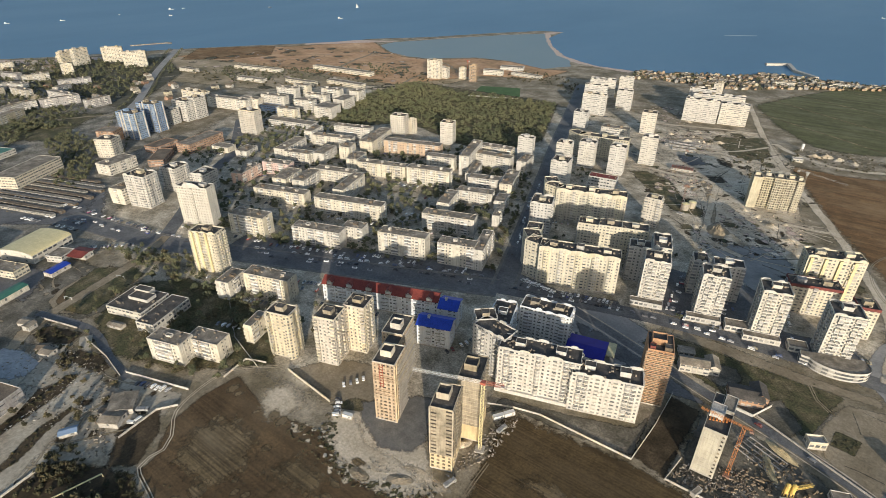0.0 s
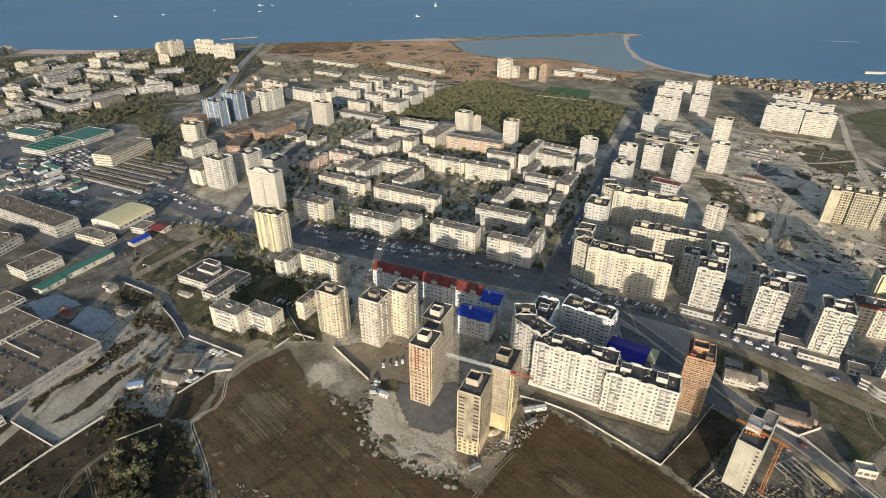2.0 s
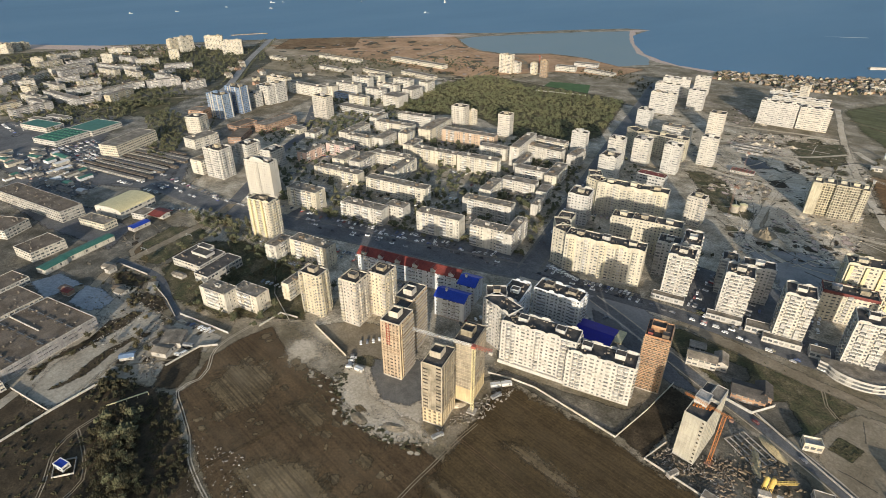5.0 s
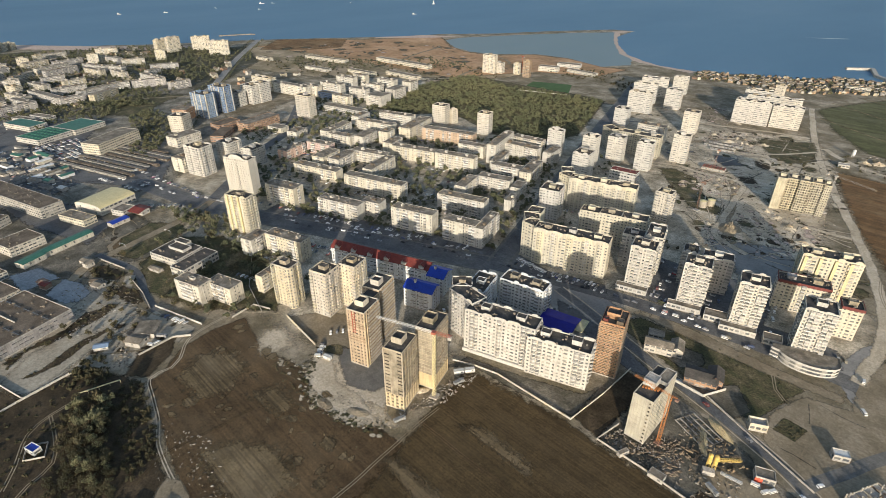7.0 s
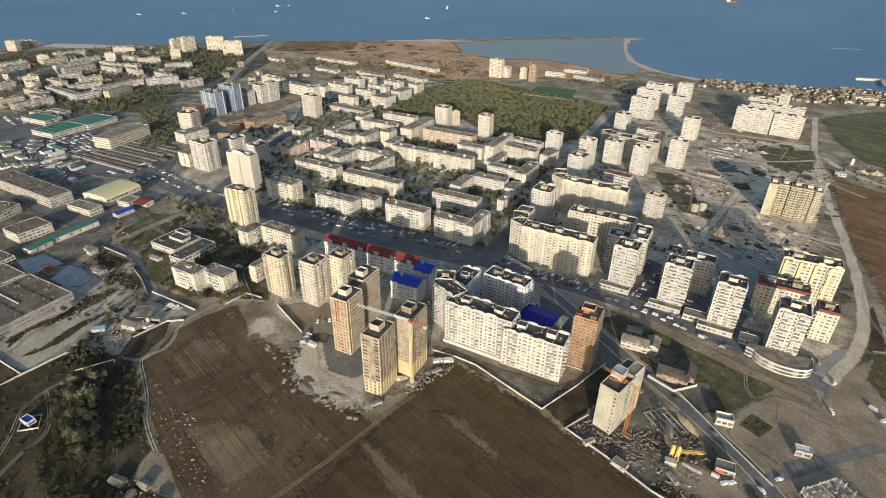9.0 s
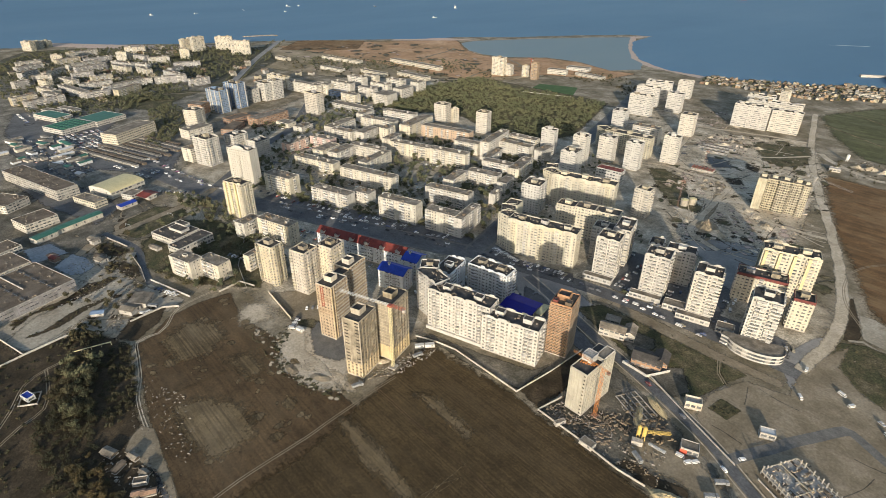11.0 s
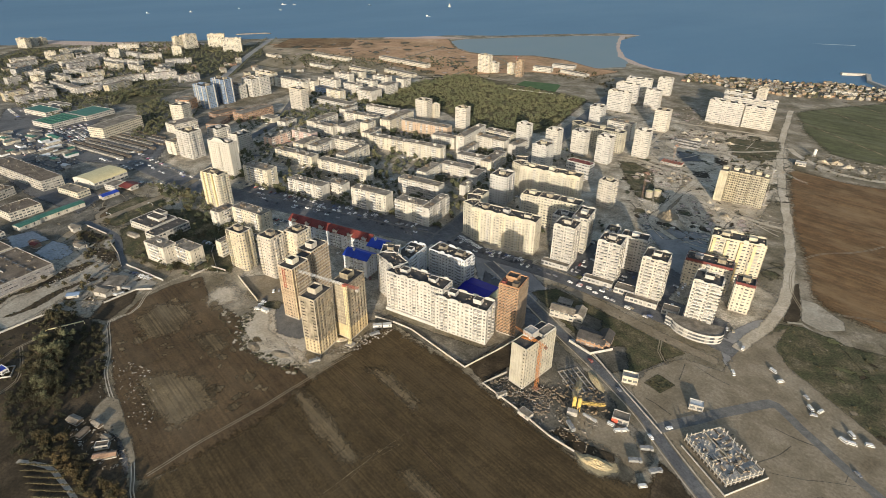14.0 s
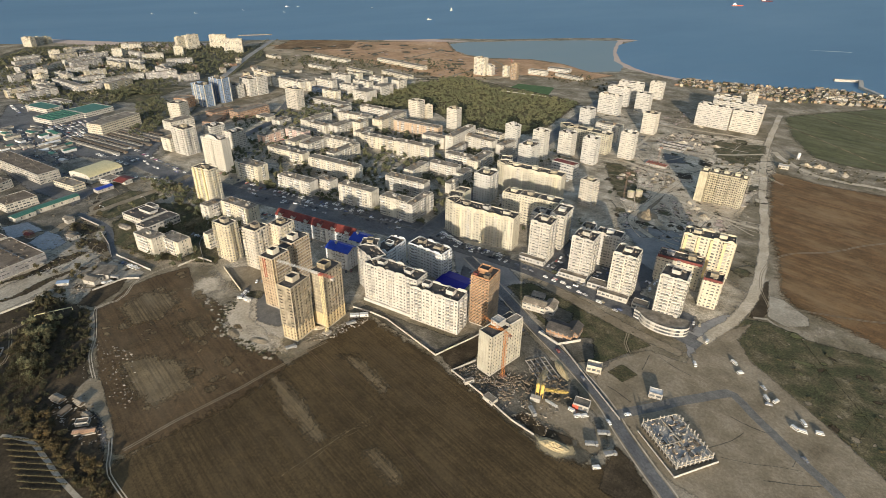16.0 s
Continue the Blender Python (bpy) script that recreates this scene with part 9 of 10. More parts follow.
litter("market_stalls", [(-840, 110), (-733, 84), (-686, 63), (-599, 108), (-643, 126), (-700, 130), (-620, 165), (-700, 160), (-830, 165)], 800, 1.2, 3.6, "stall", "rows of stalls and parked vehicles of a far market", 9, 20)
litter("field_stones", [(-30, 860), (-10, 885), (60, 890), (130, 860), (100, 820), (0, 800)], 500, 0.5, 2.6, "scrap", "stones and scrap along the field's edge", 10)

litter("site_rubble", [(-162, 18), (-151, 35), (-106, 37), (-95, 32), (-113, 21), (-147, 16)], 260, 0.4, 2.2, "scrap", "boards and scrap round the shacks", 44)

# market rows: low stalls under narrow weathered roofs, aisles between them
for k in range(10):
    length = (118, 124, 96, 120, 110, 124, 88, 116, 100, 70)[k]
    cx, cy = -672 - k * 3.2, 152 + k * 8.6
    low_building(cx, cy, 19, length, 4.2, 2.6, "brown_roof" if k % 2 else "grey_panel", ("roof", "brown_roof", "roof", "paving")[k % 4], "long low row of market stalls under a weathered roof", "stall_row", "strip", "blank", 0.05)
rr = random.Random(17)
YARD = [(-850, 70), (-830, 118), (-760, 130), (-690, 128), (-640, 122), (-600, 100), (-660, 64), (-760, 46)]
n_ = 0
while n_ < 46:
    x, y = rr.uniform(-850, -600), rr.uniform(46, 130)
    if not inside(x, y, YARD) or not free(x, y, 1.0):
        n_ += 0.1
        continue
    l, w_, h = rr.uniform(7, 20), rr.uniform(5, 9), rr.uniform(2.6, 4.2)
    e = plot(x, y, 20 + rr.choice((0, 90)) + rr.uniform(-3, 3), "shed", "small weathered metal-roofed shed of the market yard", "shed")
    FOOT.append((HERE[0].inverted(), l / 2 + 1, w_ / 2 + 1))
    s = Shape()
    s.box(-l / 2, -w_ / 2, -0.1, l / 2, w_ / 2, h)
    s.link("wall", rr.choice(("panel", "grey_panel", "sky_tint_white", "concrete")), e)
    gable(e, l, w_, h, rr.uniform(0.6, 1.4), rr.choice(("roof", "steel_white", "paving", "roof", "green_roof", "sky_tint_white")), "grey_panel", 0.3)
    n_ += 1

# gas pipe over the thicket
e = thing("pipe", pose(-263, 25, 0, 0, 0, math.degrees(math.atan2(23, 5.8))), "pale yellow overground gas pipe on posts", "pipe")
s = Shape()
s.beam((0, 0, 2.4), (24, 0, 2.4), 0.28)
s.link("tube", "pipe", e)
for x in (0, 6, 12, 18, 24):
    s = Shape()
    s.beam((x, 0, 0), (x, 0, 2.3), 0.14)
    s.link("post", "pipe", e)

# ---- far low buildings, shore houses, ships ----
for x, y, a, l, w, h in ((-1051, 760, 14, 121, 14, 7), (-975, 685, 10, 67, 14, 6), (-888, 855, 6, 156, 16, 8), (-795, 771, 4, 87, 16, 7), (-1160, 662, 8, 48, 12, 6), (-875, 727, 8, 71, 14, 7), (-100, 1290, 20, 40, 10, 7), (5, 1350, 5, 50, 10, 5)):
    low_building(x, y, a, l, w, h, "panel", "roof", "long low far building with a flat roof")
def small_house(l, w, h, wall, roof, label):
    """A far house: walls with a few window openings, and a pitched roof."""
    e = thing("house", pose(0, 0, -200), label, "house")
    q, pane = Shape(), Shape()
    for p0, u, nn, wid, r in (((-l / 2, -w / 2), (1, 0), (0, -1), l, "office"), ((l / 2, -w / 2), (0, 1), (1, 0), w, "office"), ((l / 2, w / 2), (-1, 0), (0, 1), l, "blank"), ((-l / 2, w / 2), (0, -1), (-1, 0), w, "blank")):
        facade(q, pane, [], p0, u, nn, wid, -0.2, h + 0.2, max(1, round(h / 3)), r, 3.6)
    q.f += [tuple(len(q.v) + i for i in (0, 1, 2)), tuple(len(q.v) + i for i in (3, 4, 5))]
    q.v += [(l / 2, -w / 2, h), (l / 2, w / 2, h), (l / 2, 0, h + 2.2), (-l / 2, w / 2, h), (-l / 2, -w / 2, h), (-l / 2, 0, h + 2.2)]
    q.link("wall", wall, e)
    t = Shape()
    for sg in (-1, 1):
        t.quad((-(l / 2 + 0.4) * sg, sg * (w / 2 + 0.4), h - 0.1), ((l / 2 + 0.4) * sg, sg * (w / 2 + 0.4), h - 0.1), ((l / 2 + 0.4) * sg, 0, h + 2.4), (-(l / 2 + 0.4) * sg, 0, h + 2.4))
    t.link("roof", roof, e)
    return e


HOUSES = []
for i, (wall, roof) in enumerate((("grey_panel", "brown_band"), ("grey_panel", "roof"), ("brick_low", "brown_roof"), ("khaki", "dark_roof"), ("panel", "brown_roof"))):
    HOUSES.append(small_house(10 + i, 8, 4.5 + (i % 2) * 2, wall, roof, ("small pale house with a rusty brown roof", "small pale house with a grey roof", "small brick house with a brown roof", "small cream house with a dark roof", "small white house with a brown roof")[i]))
rr = random.Random(21)
SHORE = [(-384, 1240), (-362, 1175), (-250, 1190), (-165, 1195), (-80, 1262), (68, 1352), (180, 1380), (180, 1402), (68, 1388), (-45, 1388), (-110, 1392), (-142, 1398), (-196, 1320), (-290, 1285)]
n = 0
while n < 120:
    x, y = rr.uniform(-384, 180), rr.uniform(1170, 1402)
    if inside(x, y, SHORE) and free(x, y, -1):
        c = copy_thing(rr.choice(HOUSES), pose(x, y, 0, 0, 0, rr.choice((12, 102)) + rr.uniform(-20, 20)))
        c.scale = (0.72, 0.72, 0.72)
        c["group"] = "small houses along the shore"
        FOOT.append((pose(x, y, 0).inverted(), 5, 5))
        n += 1
for x0, x1, y0, y1, count in ((-1480, -1000, 130, 420, 40), (-1180, -960, 420, 640, 15), (-1560, -1350, 330, 560, 15)):
    n = 0
    while n < count:
        x, y = rr.uniform(x0, x1), rr.uniform(y0, y1)
        if free(x, y, 1):
            c = copy_thing(rr.choice(HOUSES[1:]), pose(x, y, 0, 0, 0, rr.choice((14, 104)) + rr.uniform(-6, 6)))
            c["group"] = "small houses of the far quarter"
            FOOT.append((pose(x, y, 0).inverted(), 7, 7))
        n += 1
for p in HOUSES:
    for o in (*p.children_recursive, p):
        bpy.data.objects.remove(o)
body_, tops = Shape(), Shape()
for _ in range(900):
    x, y = rr.uniform(-384, 180), rr.uniform(1170, 1402)
    if not inside(x, y, SHORE) or not free(x, y, -2.5):
        continue
    a, l, w_, h = radians(rr.choice((12, 102)) + rr.uniform(-15, 15)), rr.uniform(2.6, 4.4), rr.uniform(2.0, 3.0), rr.uniform(2.4, 5.0)
    c_, s_ = math.cos(a), math.sin(a)

    def spot(i, j, z):
        return (x + i * l * c_ - j * w_ * s_, y + i * l * s_ + j * w_ * c_, z)

    k = len(body_.v)
    body_.v += [spot(i, j, z) for z in (0, h) for i, j in ((-1, -1), (1, -1), (1, 1), (-1, 1))]
    body_.f += [tuple(k + q for q in f) for f in ((0, 1, 5, 4), (1, 2, 6, 5), (2, 3, 7, 6), (3, 0, 4, 7))]
    k = len(tops.v)
    tops.v += [spot(i, j, z) for i, j, z in ((-1.1, -1.1, h), (1.1, -1.1, h), (1.1, 1.1, h), (-1.1, 1.1, h), (-1.1, 0, h + 1.7), (1.1, 0, h + 1.7))]
    tops.f += [tuple(k + q for q in f) for f in ((0, 1, 5, 4), (2, 3, 4, 5), (0, 4, 3), (1, 2, 5))]
o = tagged(body_.link("shore_houses", "brown_band"), label="dense rows of small brownish houses along the shore", category="houses", kind="stuff")
tops.link("roofs", "scrap", o, kind="stuff")
wood("shore_gardens", SHORE, 8, "leaf", "garden trees among the shore houses", 2.8, 4.8, 8, 22, 0.7, 1.5)


def ship(x, y, a, l, label, mat="steel_white", sail=False):
    """A small ship: pointed hull, deck house, mast."""
    e = thing("ship", pose(x, y, 0, 0, 0, a), label, "ship")
    w, h = l * 0.11, l * 0.07
    deck = [(-l / 2, -w), (l * 0.25, -w), (l / 2, 0), (l * 0.25, w), (-l / 2, w)]
    s = Shape()
    for (x0, y0), (x1, y1) in zip(deck, deck[1:] + deck[:1]):
        s.quad((x0 * 0.94, y0 * 0.8, 0), (x1 * 0.94, y1 * 0.8, 0), (x1, y1, h), (x0, y0, h))
    s.poly([(px, py, h) for px, py in deck])
    s.link("hull", mat, e)
    s = Shape()
    s.box(-l * 0.4, -w * 0.7, h, -l * 0.12, w * 0.7, h + l * 0.12)
    s.box(-l * 0.34, -w * 0.5, h + l * 0.12, -l * 0.18, w * 0.5, h + l * 0.18)
    s.link("deck_house", "steel_white", e)
    s = Shape()
    s.beam((-l * 0.2, 0, h), (-l * 0.2, 0, h + l * 0.32), l * 0.008)
    s.link("mast", "steel_white", e)
    if sail:
        s = Shape()
        for q in (0.03, -0.03):
            s.poly([(-l * 0.3, q, h + 1), (l * 0.4, q, h + 1), (-l * 0.15, q, h + l * 1.2)])
        s.link("sail", "white", e)


for x, y, a, l, mat in ((-2354, 733, 40, 26, "steel_white"), (-2291, 880, 70, 24, "steel_white"), (-2303, 1087, 20, 18, "steel_white"), (-2337, 1315, 50, 34, "steel_white"), (-2320, 1360, 50, 20, "steel_white"), (-2138, 1195, 60, 20, "steel_white"), (-2076, 1609, 20, 26, "dark_roof"), (-1575, 1527, 30, 28, "steel_white"), (-1132, 3303, 35, 90, "steel_red"), (-1165, 3783, 35, 100, "red_roof"), (47, 2805, 10, 22, "steel_white")):
    ship(x, y, a, l * 0.65, "anchored pale ship on the calm bay" if mat == "steel_white" else "anchored dark-hulled cargo ship on the bay", mat)
ship(-1788, 1839, 30, 13, "small sailing boat with a white sail", sail=True)

# piers and the white bar of surf
s = Shape()
for (ax, ay), (bx, by) in zip([(-1547, 740), (-1514, 824)], [(-1514, 824), (-1500, 830)]):
    s.beam((ax - 30, ay + 10, 1.2), (bx - 30, by + 10, 1.2), 1.5)
tagged(s.link("pier", "roof"), label="long pale pier", category="pier", kind="structure")
s = Shape()
for (ax, ay), (bx, by) in (((-162, 1502), (-119, 1534)), ((-119, 1534), (-98, 1455)), ((-98, 1455), (-50, 1400))):
    s.beam((ax, ay, 0.8), (bx, by, 0.8), 4.0)
tagged(s.link("breakwater", "concrete"), label="low concrete breakwater of a small harbour", category="breakwater", kind="structure")
cover("sandbar", "steel_white", 0.2, [(-355, 1942), (-310, 1966), (-258, 2000), (-262, 2006), (-312, 1974)], 0.8, "thin white bar of surf and sand")

# ---- worn patches, wheel tracks and weeds over the open ground ----
def patches(name, mat, region, count, lo, hi, z, label, seed, clear=True, way=None):
    """Ragged patches of another ground cover, each thinning out towards its rim."""
    rr = random.Random(seed)
    xs, ys = [p[0] for p in region], [p[1] for p in region]
    v, f, fade = [], [], []
    made = tries = 0
    while made < count and tries < count * 12:
        tries += 1
        x, y, r = rr.uniform(min(xs), max(xs)), rr.uniform(min(ys), max(ys)), rr.uniform(lo, hi) * rr.uniform(0.5, 1.0)
        if not inside(x, y, region) or (clear and not (free(x, y, 0.0) and off_road(x, y))):
            continue
        a, k = (rr.uniform(0, 3.14), rr.uniform(0.35, 0.9)) if way is None else (radians(way) + rr.gauss(0, 0.03), rr.uniform(0.12, 0.3))
        n, zz = len(v), z + 0.00037 + made * 0.0006
        v.append((x, y, zz))
        fade.append(0.1)
        for q, fd in ((0.5, 0.4), (1.0, 0.85)):
            for i in range(12):
                w = 2 * math.pi * i / 12
                px, py = r * q * math.cos(w) * rr.uniform(0.8, 1.2), r * q * k * math.sin(w) * rr.uniform(0.8, 1.2)
                v.append((x + px * math.cos(a) - py * math.sin(a), y + px * math.sin(a) + py * math.cos(a), zz))
                fade.append(fd)
        for i in range(12):
            j = (i + 1) % 12
            f.append((n, n + 1 + i, n + 1 + j))
            f.append((n + 1 + i, n + 13 + i, n + 13 + j, n + 1 + j))
        made += 1
    me = bpy.data.meshes.new(name)
    me.from_pydata(v, [], f)
    me.attributes.new("fade", "FLOAT", "POINT").data.foreach_set("value", fade)
    me.materials.append(M[mat])
    return tagged(new(name, me), label=label, category="ground", kind="stuff")


def ruts(name, mat, region, count, length, width, z, label, seed, way=None):
    """Wheel tracks: narrow bent bands that fade at both sides."""
    rr = random.Random(seed)
    xs, ys = [p[0] for p in region], [p[1] for p in region]
    s, fade = Shape(), []
    made = tries = 0
    while made < count and tries < count * 12:
        tries += 1
        x, y = rr.uniform(min(xs), max(xs)), rr.uniform(min(ys), max(ys))
        if not inside(x, y, region):
            continue
        a = (rr.uniform(0, 6.28) if way is None else radians(way) + rr.gauss(0, 0.3))
        bend, pts = rr.uniform(-0.25, 0.25), []
        for _ in range(int(length * rr.uniform(0.5, 1.2) / 6)):
            if not inside(x, y, region) or not free(x, y, -1.0):
                break
            pts.append(Vector((x, y, 0)))
            x, y, a = x + 6 * math.cos(a), y + 6 * math.sin(a), a + bend * 0.4 + rr.uniform(-0.12, 0.12)
        if len(pts) < 3:
            continue
        w = width * rr.uniform(0.6, 1.3)
        zz = z + 0.00043 + made * 0.0006
        for w0, w1, f0, f1 in ((w, 0.0, 0.85, 0.2), (0.0, -w, 0.2, 0.85)):
            n = len(s.v)
            strip(s, pts, w0, w1, zz)
            fade += [f0, f0, f1, f1] * ((len(s.v) - n) // 4)
        made += 1
    ob = s.link(name, mat)
    ob.data.attributes.new("fade", "FLOAT", "POINT").data.foreach_set("value", fade)
    if ob.data.polygons[0].normal.z < 0:
        ob.data.flip_normals()
    return tagged(ob, label=label, category="ground", kind="stuff")


LAND = [(-199, 851), (-110, 905), (-60, 880), (-10, 760), (20, 640), (50, 560), (64, 500), (24, 470), (-37, 490), (-69, 491), (-119, 560), (-185, 640)]
TOWN = [(-484, 232), (-560, 300), (-700, 420), (-780, 560), (-760, 700), (-640, 640), (-560, 560), (-420, 580), (-380, 610), (-340, 620), (-235, 520), (-190, 360), (-330, 300)]
WORKS = [(-332, -10), (-290, 2), (-275, 60), (-280, 105), (-330, 92), (-400, 104), (-450, 100), (-470, 150), (-540, 120), (-480, 60), (-400, 78), (-350, 60)]
SQUARE = [(46, 310), (56, 340), (81, 347), (110, 345), (190, 310), (240, 230), (180, 225), (135, 252), (88, 266), (60, 278), (49, 288)]
EAST = [(-300, 660), (-330, 860), (-200, 900), (-170, 760), (-190, 640), (-240, 560), (-190, 480), (-230, 560)]
COMMON = [(-700, 800), (-640, 900), (-620, 1000), (-820, 1080), (-980, 1100), (-1234, 1010), (-1300, 760), (-1170, 640), (-930, 640), (-800, 720)]
FARTOWN = [(-900, 100), (-980, 190), (-900, 290), (-960, 400), (-1150, 640), (-1350, 700), (-1560, 480), (-1660, 220), (-1400, 60)]

patches("weed_patch", "grass", LAND, 80, 5, 20, 0.112, "olive weed patches on the building land", 1)
patches("earth_patch", "earth", LAND, 60, 4, 14, 0.140, "pale spots of bare earth on the building land", 2)
patches("mud_patch", "scrubland", LAND, 80, 3, 12, 0.178, "dark damp spots on the building land", 3)
ruts("wheel_track", "earth", LAND, 40, 90, 2.0, 0.21, "pale wheel tracks over the building land", 4)
ruts("wheel_track", "works_ground", LAND, 34, 70, 1.2, 0.24, "dark wheel tracks over the building land", 5)
patches("weed_patch", "grass", TOWN, 150, 3, 10, 0.10, "worn grass between the blocks", 6)
patches("asphalt_patch", "asphalt", TOWN, 60, 5, 13, 0.20, "old asphalt of the yards", 7)
patches("earth_patch", "earth", TOWN, 70, 2, 7, 0.24, "trodden bare earth in the yards", 8)
ruts("yard_path", "pale_asphalt", TOWN, 60, 60, 1.6, 0.29, "pale worn paths through the yards", 9)
patches("weed_patch", "scrubland", WORKS, 46, 2.5, 9, 0.112, "dark weeds on the works land", 10)
patches("earth_patch", "dirt", WORKS, 40, 3, 9, 0.142, "pale trodden dirt on the works land", 11)
ruts("wheel_track", "dirt", WORKS, 26, 60, 1.8, 0.17, "pale wheel tracks over the works land", 12)
patches("weed_patch", "grass", SQUARE, 12, 2, 7, 0.108, "weeds on packed dirt", 13)
patches("earth_patch", "earth", SQUARE, 16, 6, 16, 0.125, "pale dust on packed dirt", 14)
ruts("wheel_track", "works_ground", SQUARE, 12, 50, 0.5, 0.15, "dark wheel tracks over the square", 15)
patches("weed_patch", "grass", EAST, 50, 3, 10, 0.115, "worn grass round the towers", 16)
patches("earth_patch", "earth", EAST, 50, 3, 9, 0.15, "trodden bare earth round the towers", 17)
patches("asphalt_patch", "asphalt", EAST, 24, 5, 12, 0.19, "old asphalt round the towers", 18)
patches("scrub_patch", "far_grass", COMMON, 90, 8, 34, 0.13, "dark scrub on the common", 19)
patches("earth_patch", "beach_sand", COMMON, 50, 5, 22, 0.19, "pale bare spots on the common", 20)
ruts("wheel_track", "dirt", COMMON, 20, 160, 2.5, 0.23, "pale tracks over the common", 21)
patches("earth_patch", "dirt", FARTOWN, 110, 6, 22, 0.12, "pale yards of the far quarter", 22)
patches("asphalt_patch", "asphalt", FARTOWN, 60, 8, 20, 0.19, "grey yards of the far quarter", 23)
patches("weed_patch", "scrubland", [(95, 436), (171, 455), (300, 460), (300, 300), (197, 337), (140, 367), (98, 398)], 40, 3, 11, 0.11, "dark tufts on the rough grass", 24, False)
patches("weed_patch", "field_green", [(95, 436), (171, 455), (300, 460), (300, 300), (197, 337), (140, 367), (98, 398)], 18, 4, 12, 0.14, "greener grass by the square", 25, False)
patches("earth_patch", "dirt", [(95, 436), (171, 455), (300, 460), (260, 320), (197, 340), (140, 370), (98, 400)], 30, 1.5, 6, 0.16, "bare spots in the rough grass", 26, False)
patches("earth_patch", "field_streak", [(-245, 64), (-266, 100), (-262, 130), (-180, 136), (-120, 132), (-92, 110), (-92, 44), (-140, 46), (-200, 56)], 60, 2, 10, 0.10, "pale dry spots on the fallow field", 27, False)
for z_, pts_ in ((0.088, [(-92, 127), (-90, 134), (-60, 134), (-22, 129), (-22, 121), (-60, 120)]), (0.09, [(-2, 139), (0, 147), (24, 147), (30, 143), (24, 136)]), (0.092, [(-80, 174), (-70, 183), (-34, 181), (-26, 173)]), (0.094, [(66, 112), (74, 126), (112, 122), (104, 104)])):
    cover("dry_stalks", "field_streak", z_, pts_, 5.0, "pale rows of dry stalks on the ploughed field", 3.0)
for z_, pts_ in ((0.088, [(-236, 74), (-248, 94), (-236, 112), (-212, 112), (-200, 94), (-206, 76)]), (0.09, [(-168, 58), (-164, 76), (-140, 92), (-112, 86), (-112, 62), (-136, 54)]), (0.092, [(-190, 100), (-184, 118), (-160, 116), (-160, 104)])):
    cover("dry_stalks", "field_streak", z_, pts_, 7.0, "pale dry stalks on the fallow field", 3.0)
ruts("wheel_track", "field_pale", [(-22, 84), (-13, 84), (-13, 168), (-22, 168)], 4, 90, 0.35, 0.22, "faint wheel tracks across the ploughed field", 305, 90)
patches("earth_patch", "earth", [(-225, 126), (-205, 132), (-185, 144), (-166, 128), (-150, 126), (-120, 140), (-106, 146), (-100, 136), (-120, 128), (-160, 120), (-195, 126)], 60, 1.5, 5, 0.10, "spilt pale rubble at the field's edge", 29, False)
patches("weed_patch", "grass", [(-196, 150), (-186, 152), (-172, 134), (-150, 128), (-126, 136), (-108, 146), (-104, 138), (-126, 126), (-160, 122), (-184, 134)], 70, 1.5, 4.5, 0.16, "weeds creeping over the gravel's edge", 33, False)

# spoil, stacks and pale tracks on the building land
rr = random.Random(91)
SPOIL = [(-70, 505), (-20, 500), (10, 540), (10, 600), (-60, 610), (-90, 560)], [(-190, 780), (-130, 765), (-112, 792), (-142, 850), (-122, 890), (-190, 850)], [(-240, 880), (-180, 895), (-190, 980), (-260, 990)], [(-150, 610), (-90, 620), (-70, 680), (-150, 680)]
for reg, n_ in zip(SPOIL, (16, 22, 14, 10)):
    for _ in range(n_ * 4):
        x, y = rr.uniform(min(q[0] for q in reg), max(q[0] for q in reg)), rr.uniform(min(q[1] for q in reg), max(q[1] for q in reg))
        if inside(x, y, reg) and free(x, y, 2) and rr.random() < 0.3:
            heap(x, y, rr.uniform(2.5, 7), rr.uniform(2, 4.5), rr.uniform(0.8, 2.4), rr.choice(("earth", "rubble", "dirt")), "low heap of pale spoil on the building land", a=rr.uniform(0, 180))
for reg, n_, seed in zip(SPOIL, (420, 420, 220, 240), (92, 93, 94, 95)):
    litter("site_rubble", reg, n_, 0.5, 2.6, "scrap", "stacked slabs, pipes and boards on the building land", seed)
    patches("earth_patch", "beach_sand", reg, 40, 3, 10, 0.27 + (seed - 92) * 0.03, "pale sand spread on the building land", seed + 10)
    patches("weed_patch", "scrubland", reg, 30, 2, 6, 0.40 + (seed - 92) * 0.03, "dark weeds on the building land", seed + 20)
for pts_, w_ in (([(-217, 648), (-176, 671), (-135, 668), (-92, 667), (-82, 614), (-72, 548), (-64, 516), (-30, 500)], 7), ([(-232, 871), (-177, 888), (-124, 904), (-83, 909)], 7), ([(-176, 671), (-190, 720), (-205, 790), (-232, 871)], 6), ([(-92, 667), (-60, 690), (-40, 740), (-28, 770)], 6), ([(-82, 614), (-40, 600), (0, 597), (30, 600)], 6), ([(-187, 800), (-140, 790), (-100, 800), (-60, 850)], 5)):
    road("dirt_road", pts_, w_, "earth", 0.52, "pale dusty track over the building land", uneven=1.5)
e = low_building(-134, 692, 8, 26, 12, 2.4, "concrete", "brick_low", "red-brown ground floor of a new building under work", "unfinished_building", "block", "block")
for k in range(7):
    s = Shape()
    s.box(-12 + k * 4 - 0.2, -5.6, 2.4, -12 + k * 4 + 0.2, 5.6, 3.6)
    s.link("rib", "old_red", e)

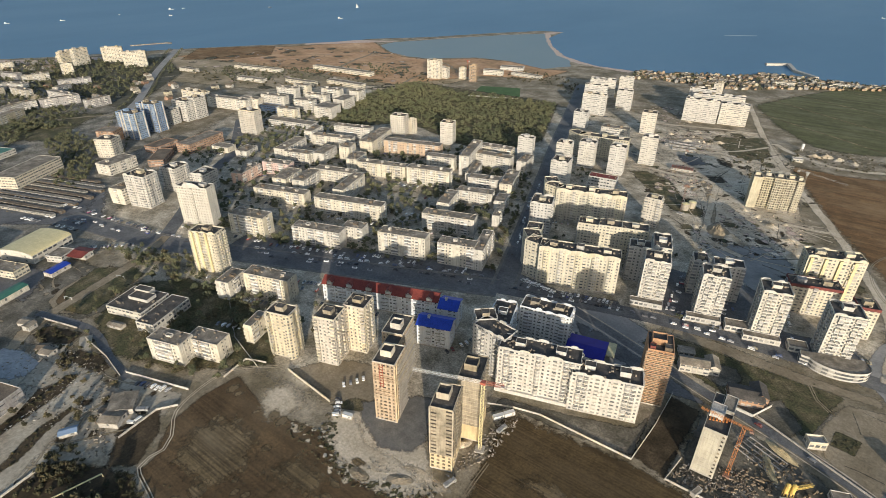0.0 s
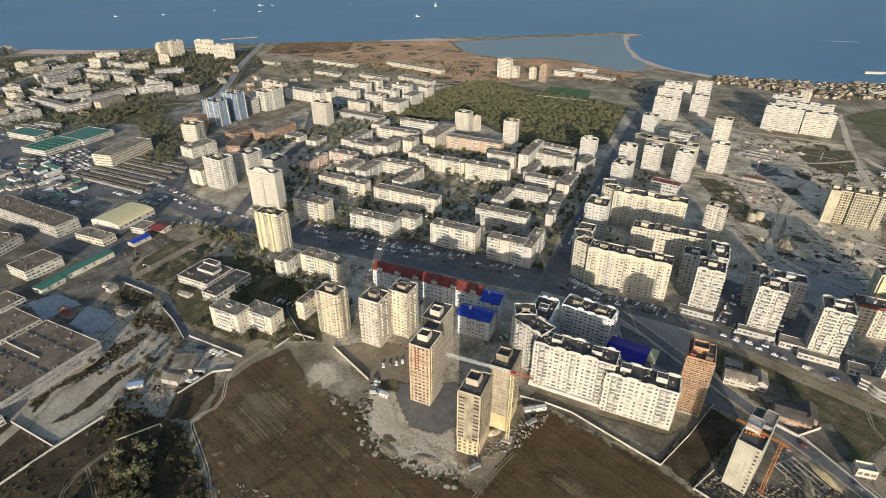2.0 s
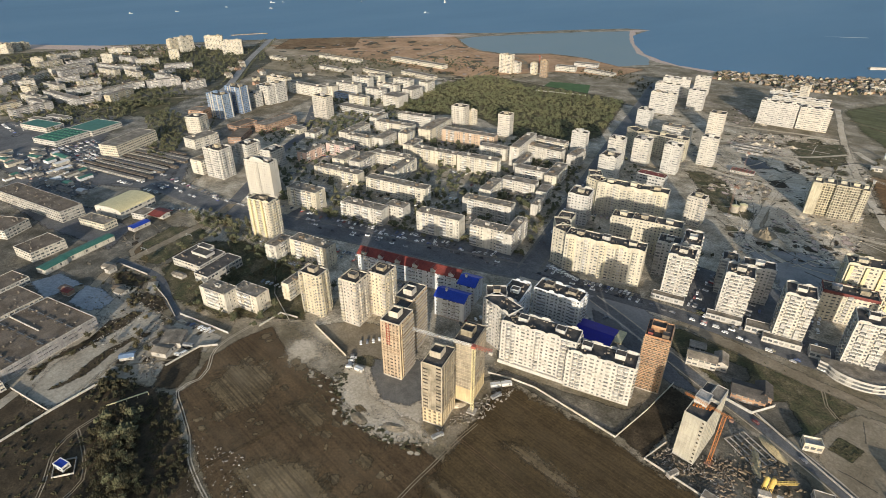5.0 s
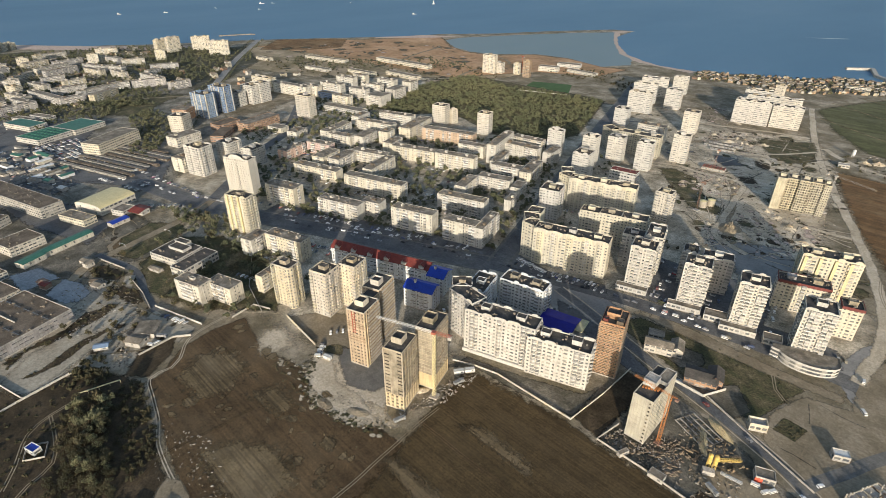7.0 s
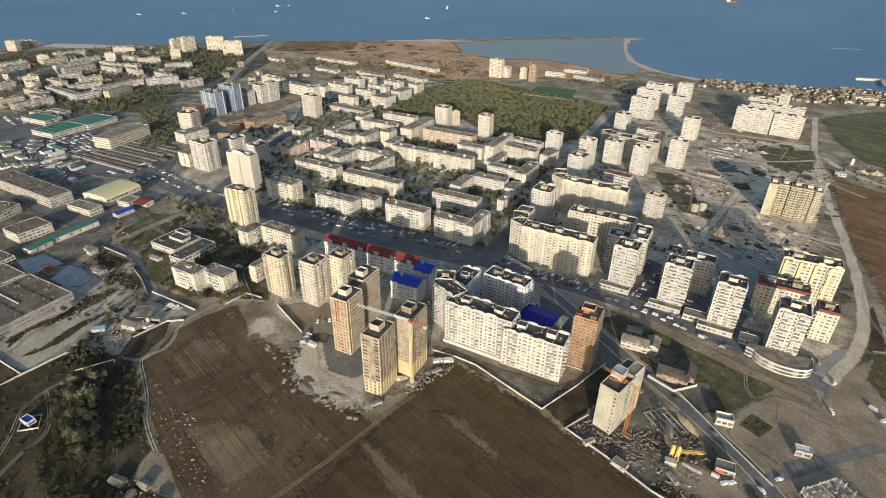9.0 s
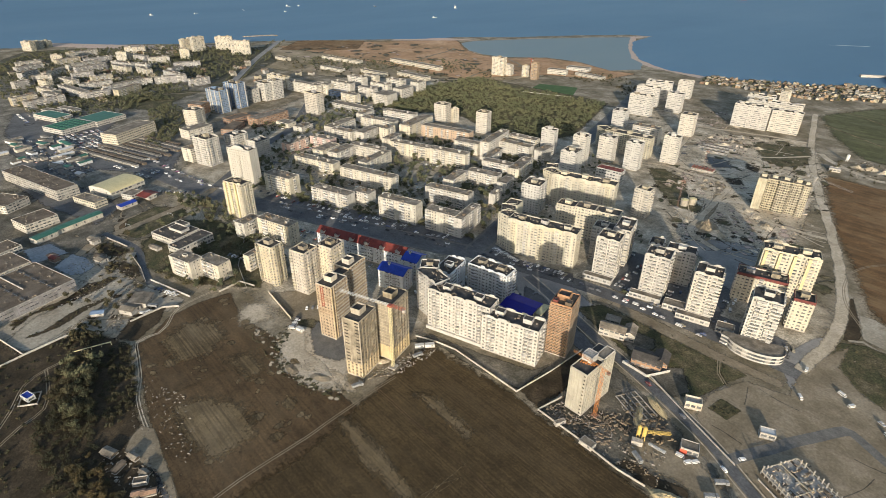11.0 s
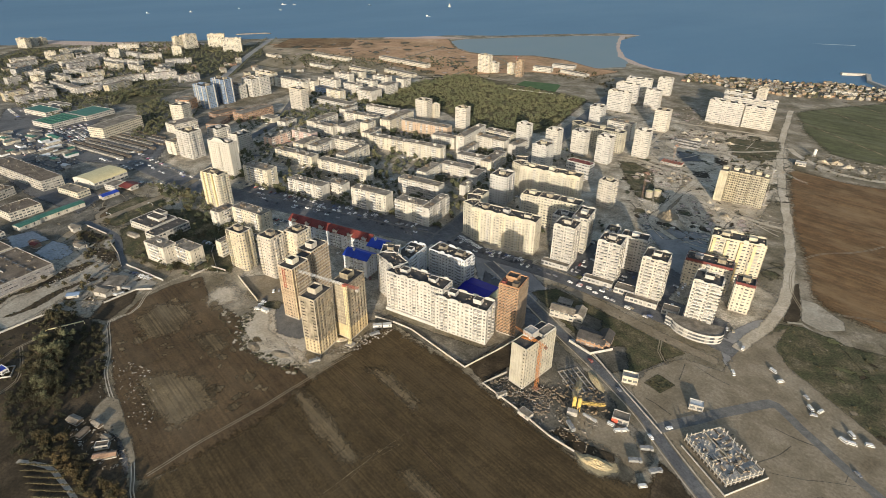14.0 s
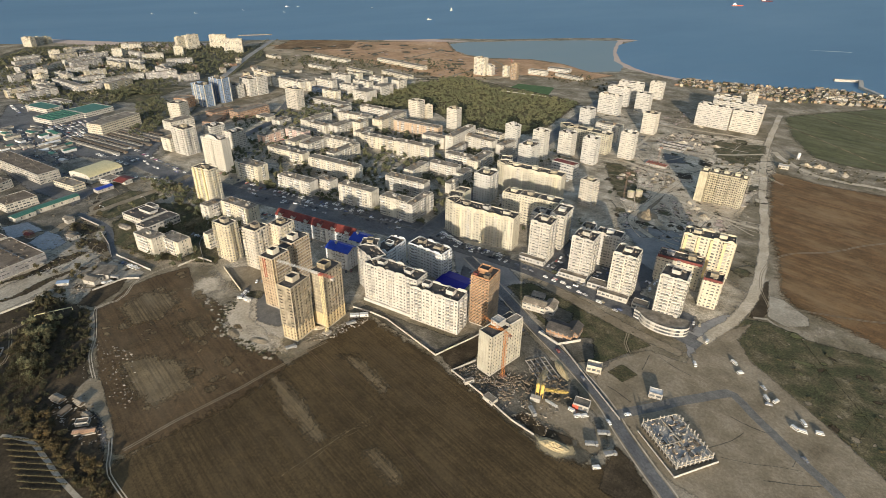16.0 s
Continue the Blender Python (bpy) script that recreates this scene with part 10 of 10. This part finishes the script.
# the works land: pale lane, bank of rubble and weeds
cover("works_lane", "lane", 0.104, [(-309, -7), (-330, 14), (-335, 40), (-338, 53), (-349, 78), (-335, 86), (-329, 76), (-312, 55), (-299, 34), (-285, 3)], 3.0, "wide pale dirt lane along the works")
cover("works_lane", "lane", 0.104, [(-371, 50), (-385, 70), (-363, 74), (-352, 84), (-349, 70), (-355, 57)], 2.5, "pale dirt lane round the hall")
cover("weed_bank", "scrubland", 0.108, [(-332, 0), (-340, 20), (-343, 36), (-349, 55), (-355, 72), (-349, 77), (-341, 65), (-337, 45), (-334, 31), (-335, 15), (-323, 0)], 2.0, "weedy bank beside the hall")
cover("weed_bank", "scrubland", 0.109, [(-306, 2), (-307, 16), (-317, 33), (-322, 46), (-323, 61), (-319, 60), (-314, 44), (-304, 26), (-303, 11)], 1.5, "strip of weeds between two lanes")
cover("weed_bank", "scrubland", 0.11, [(-419, 77), (-422, 88), (-392, 99), (-387, 88), (-401, 76)], 2.5, "weedy mound beside a hut")
cover("weed_bank", "scrubland", 0.11, [(-374, 77), (-375, 89), (-357, 95), (-339, 92), (-343, 84), (-361, 80)], 2.5, "weedy mound beside the lane")
wood("bushes", [(-332, 0), (-340, 20), (-343, 36), (-349, 55), (-355, 72), (-349, 77), (-341, 65), (-337, 45), (-334, 31), (-335, 15), (-323, 0)], 3.2, "leaf_autumn", "bushes and weeds on the bank", 1.3, 1.2, 14, 51, 0.7, 0.6)
wood("bushes", [(-306, 2), (-307, 16), (-317, 33), (-322, 46), (-323, 61), (-319, 60), (-314, 44), (-304, 26), (-303, 11)], 2.6, "leaf_autumn", "bushes between two lanes", 1.0, 0.9, 12, 52, 0.6, 0.5)
wood("bushes", [(-419, 77), (-422, 88), (-392, 99), (-387, 88), (-401, 76)], 4.5, "leaf_autumn", "bushes on a mound", 2.0, 2.6, 20, 53, 0.8, 0.7)
wood("bushes", [(-374, 77), (-375, 89), (-357, 95), (-339, 92), (-343, 84), (-361, 80)], 4.0, "leaf_autumn", "bushes on a mound", 1.6, 1.6, 16, 54, 0.6, 0.6)
wood("bushes", [(-296, 34), (-300, 46), (-286, 52), (-270, 40), (-262, 36), (-280, 28)], 4.0, "leaf_autumn", "dense bushes behind the wall", 2.2, 3.2, 26, 55, 0.9, 0.75)
litter("pale_rubble", [(-336, 28), (-340, 46), (-340, 63), (-350, 75), (-345, 76), (-335, 64), (-334, 46), (-331, 30)], 260, 0.4, 1.6, "concrete", "line of pale broken concrete on the bank", 61)
litter("site_rubble", [(-327, 67), (-328, 88), (-315, 90), (-281, 71), (-270, 52), (-279, 49)], 260, 0.4, 2.0, "scrap", "scrap and parts in the vehicle yard", 62)
for x, y, a, l, w, r in ((-310, 81, 18, 10, 8, "roof"), (-300, 72, 18, 8, 6, "brown_roof"), (-302, 51, 60, 9, 5, "blue_glass"), (-395, 75, 40, 8, 6, "brown_roof"), (-424, 44, 20, 8, 6, "brick_low"), (-380, 117, 18, 12, 5, "roof"), (-437, 80, 30, 9, 7, "roof")):
    shed(x, y, a, l, w, 2.8, r, "concrete", "small workshop with a weathered pitched roof", 0.9)
fence([(-383, 97), (-352, 96), (-326, 92)], 1.8, "concrete", "grey wall beside the lane")
fence([(-435, 89), (-401, 99)], 1.6, "concrete", "grey wall of the works")
fence([(-271, 131), (-274, 150), (-260, 156)], 1.6, "concrete", "old wall beside the low blocks")
wall_ = Shape()
wall_.box(-0.3, 0, 8.9, 0.3, 39, 9.8)
o = wall_.link("fire_wall", "panel")
o.matrix_world = pose(-400, 3, 0.05, 0, 0, math.degrees(math.atan2(12, 37)) - 90)
tagged(o, label="pale wall that parts the roof of the factory hall", category="wall", kind="structure")

# pale lines between the plots of the green field
for a, b in (((-110, 1156), (330, 850)), ((-100, 1036), (260, 790)), ((-88, 1233), (380, 960)), ((20, 1300), (420, 1060))):
    mid_ = ((a[0] + b[0]) / 2 + 3, (a[1] + b[1]) / 2 - 3)
    road("footpath", [a, mid_, b], 3.0, "field_pale", 0.085, "pale grassy line between two plots", uneven=1.5)
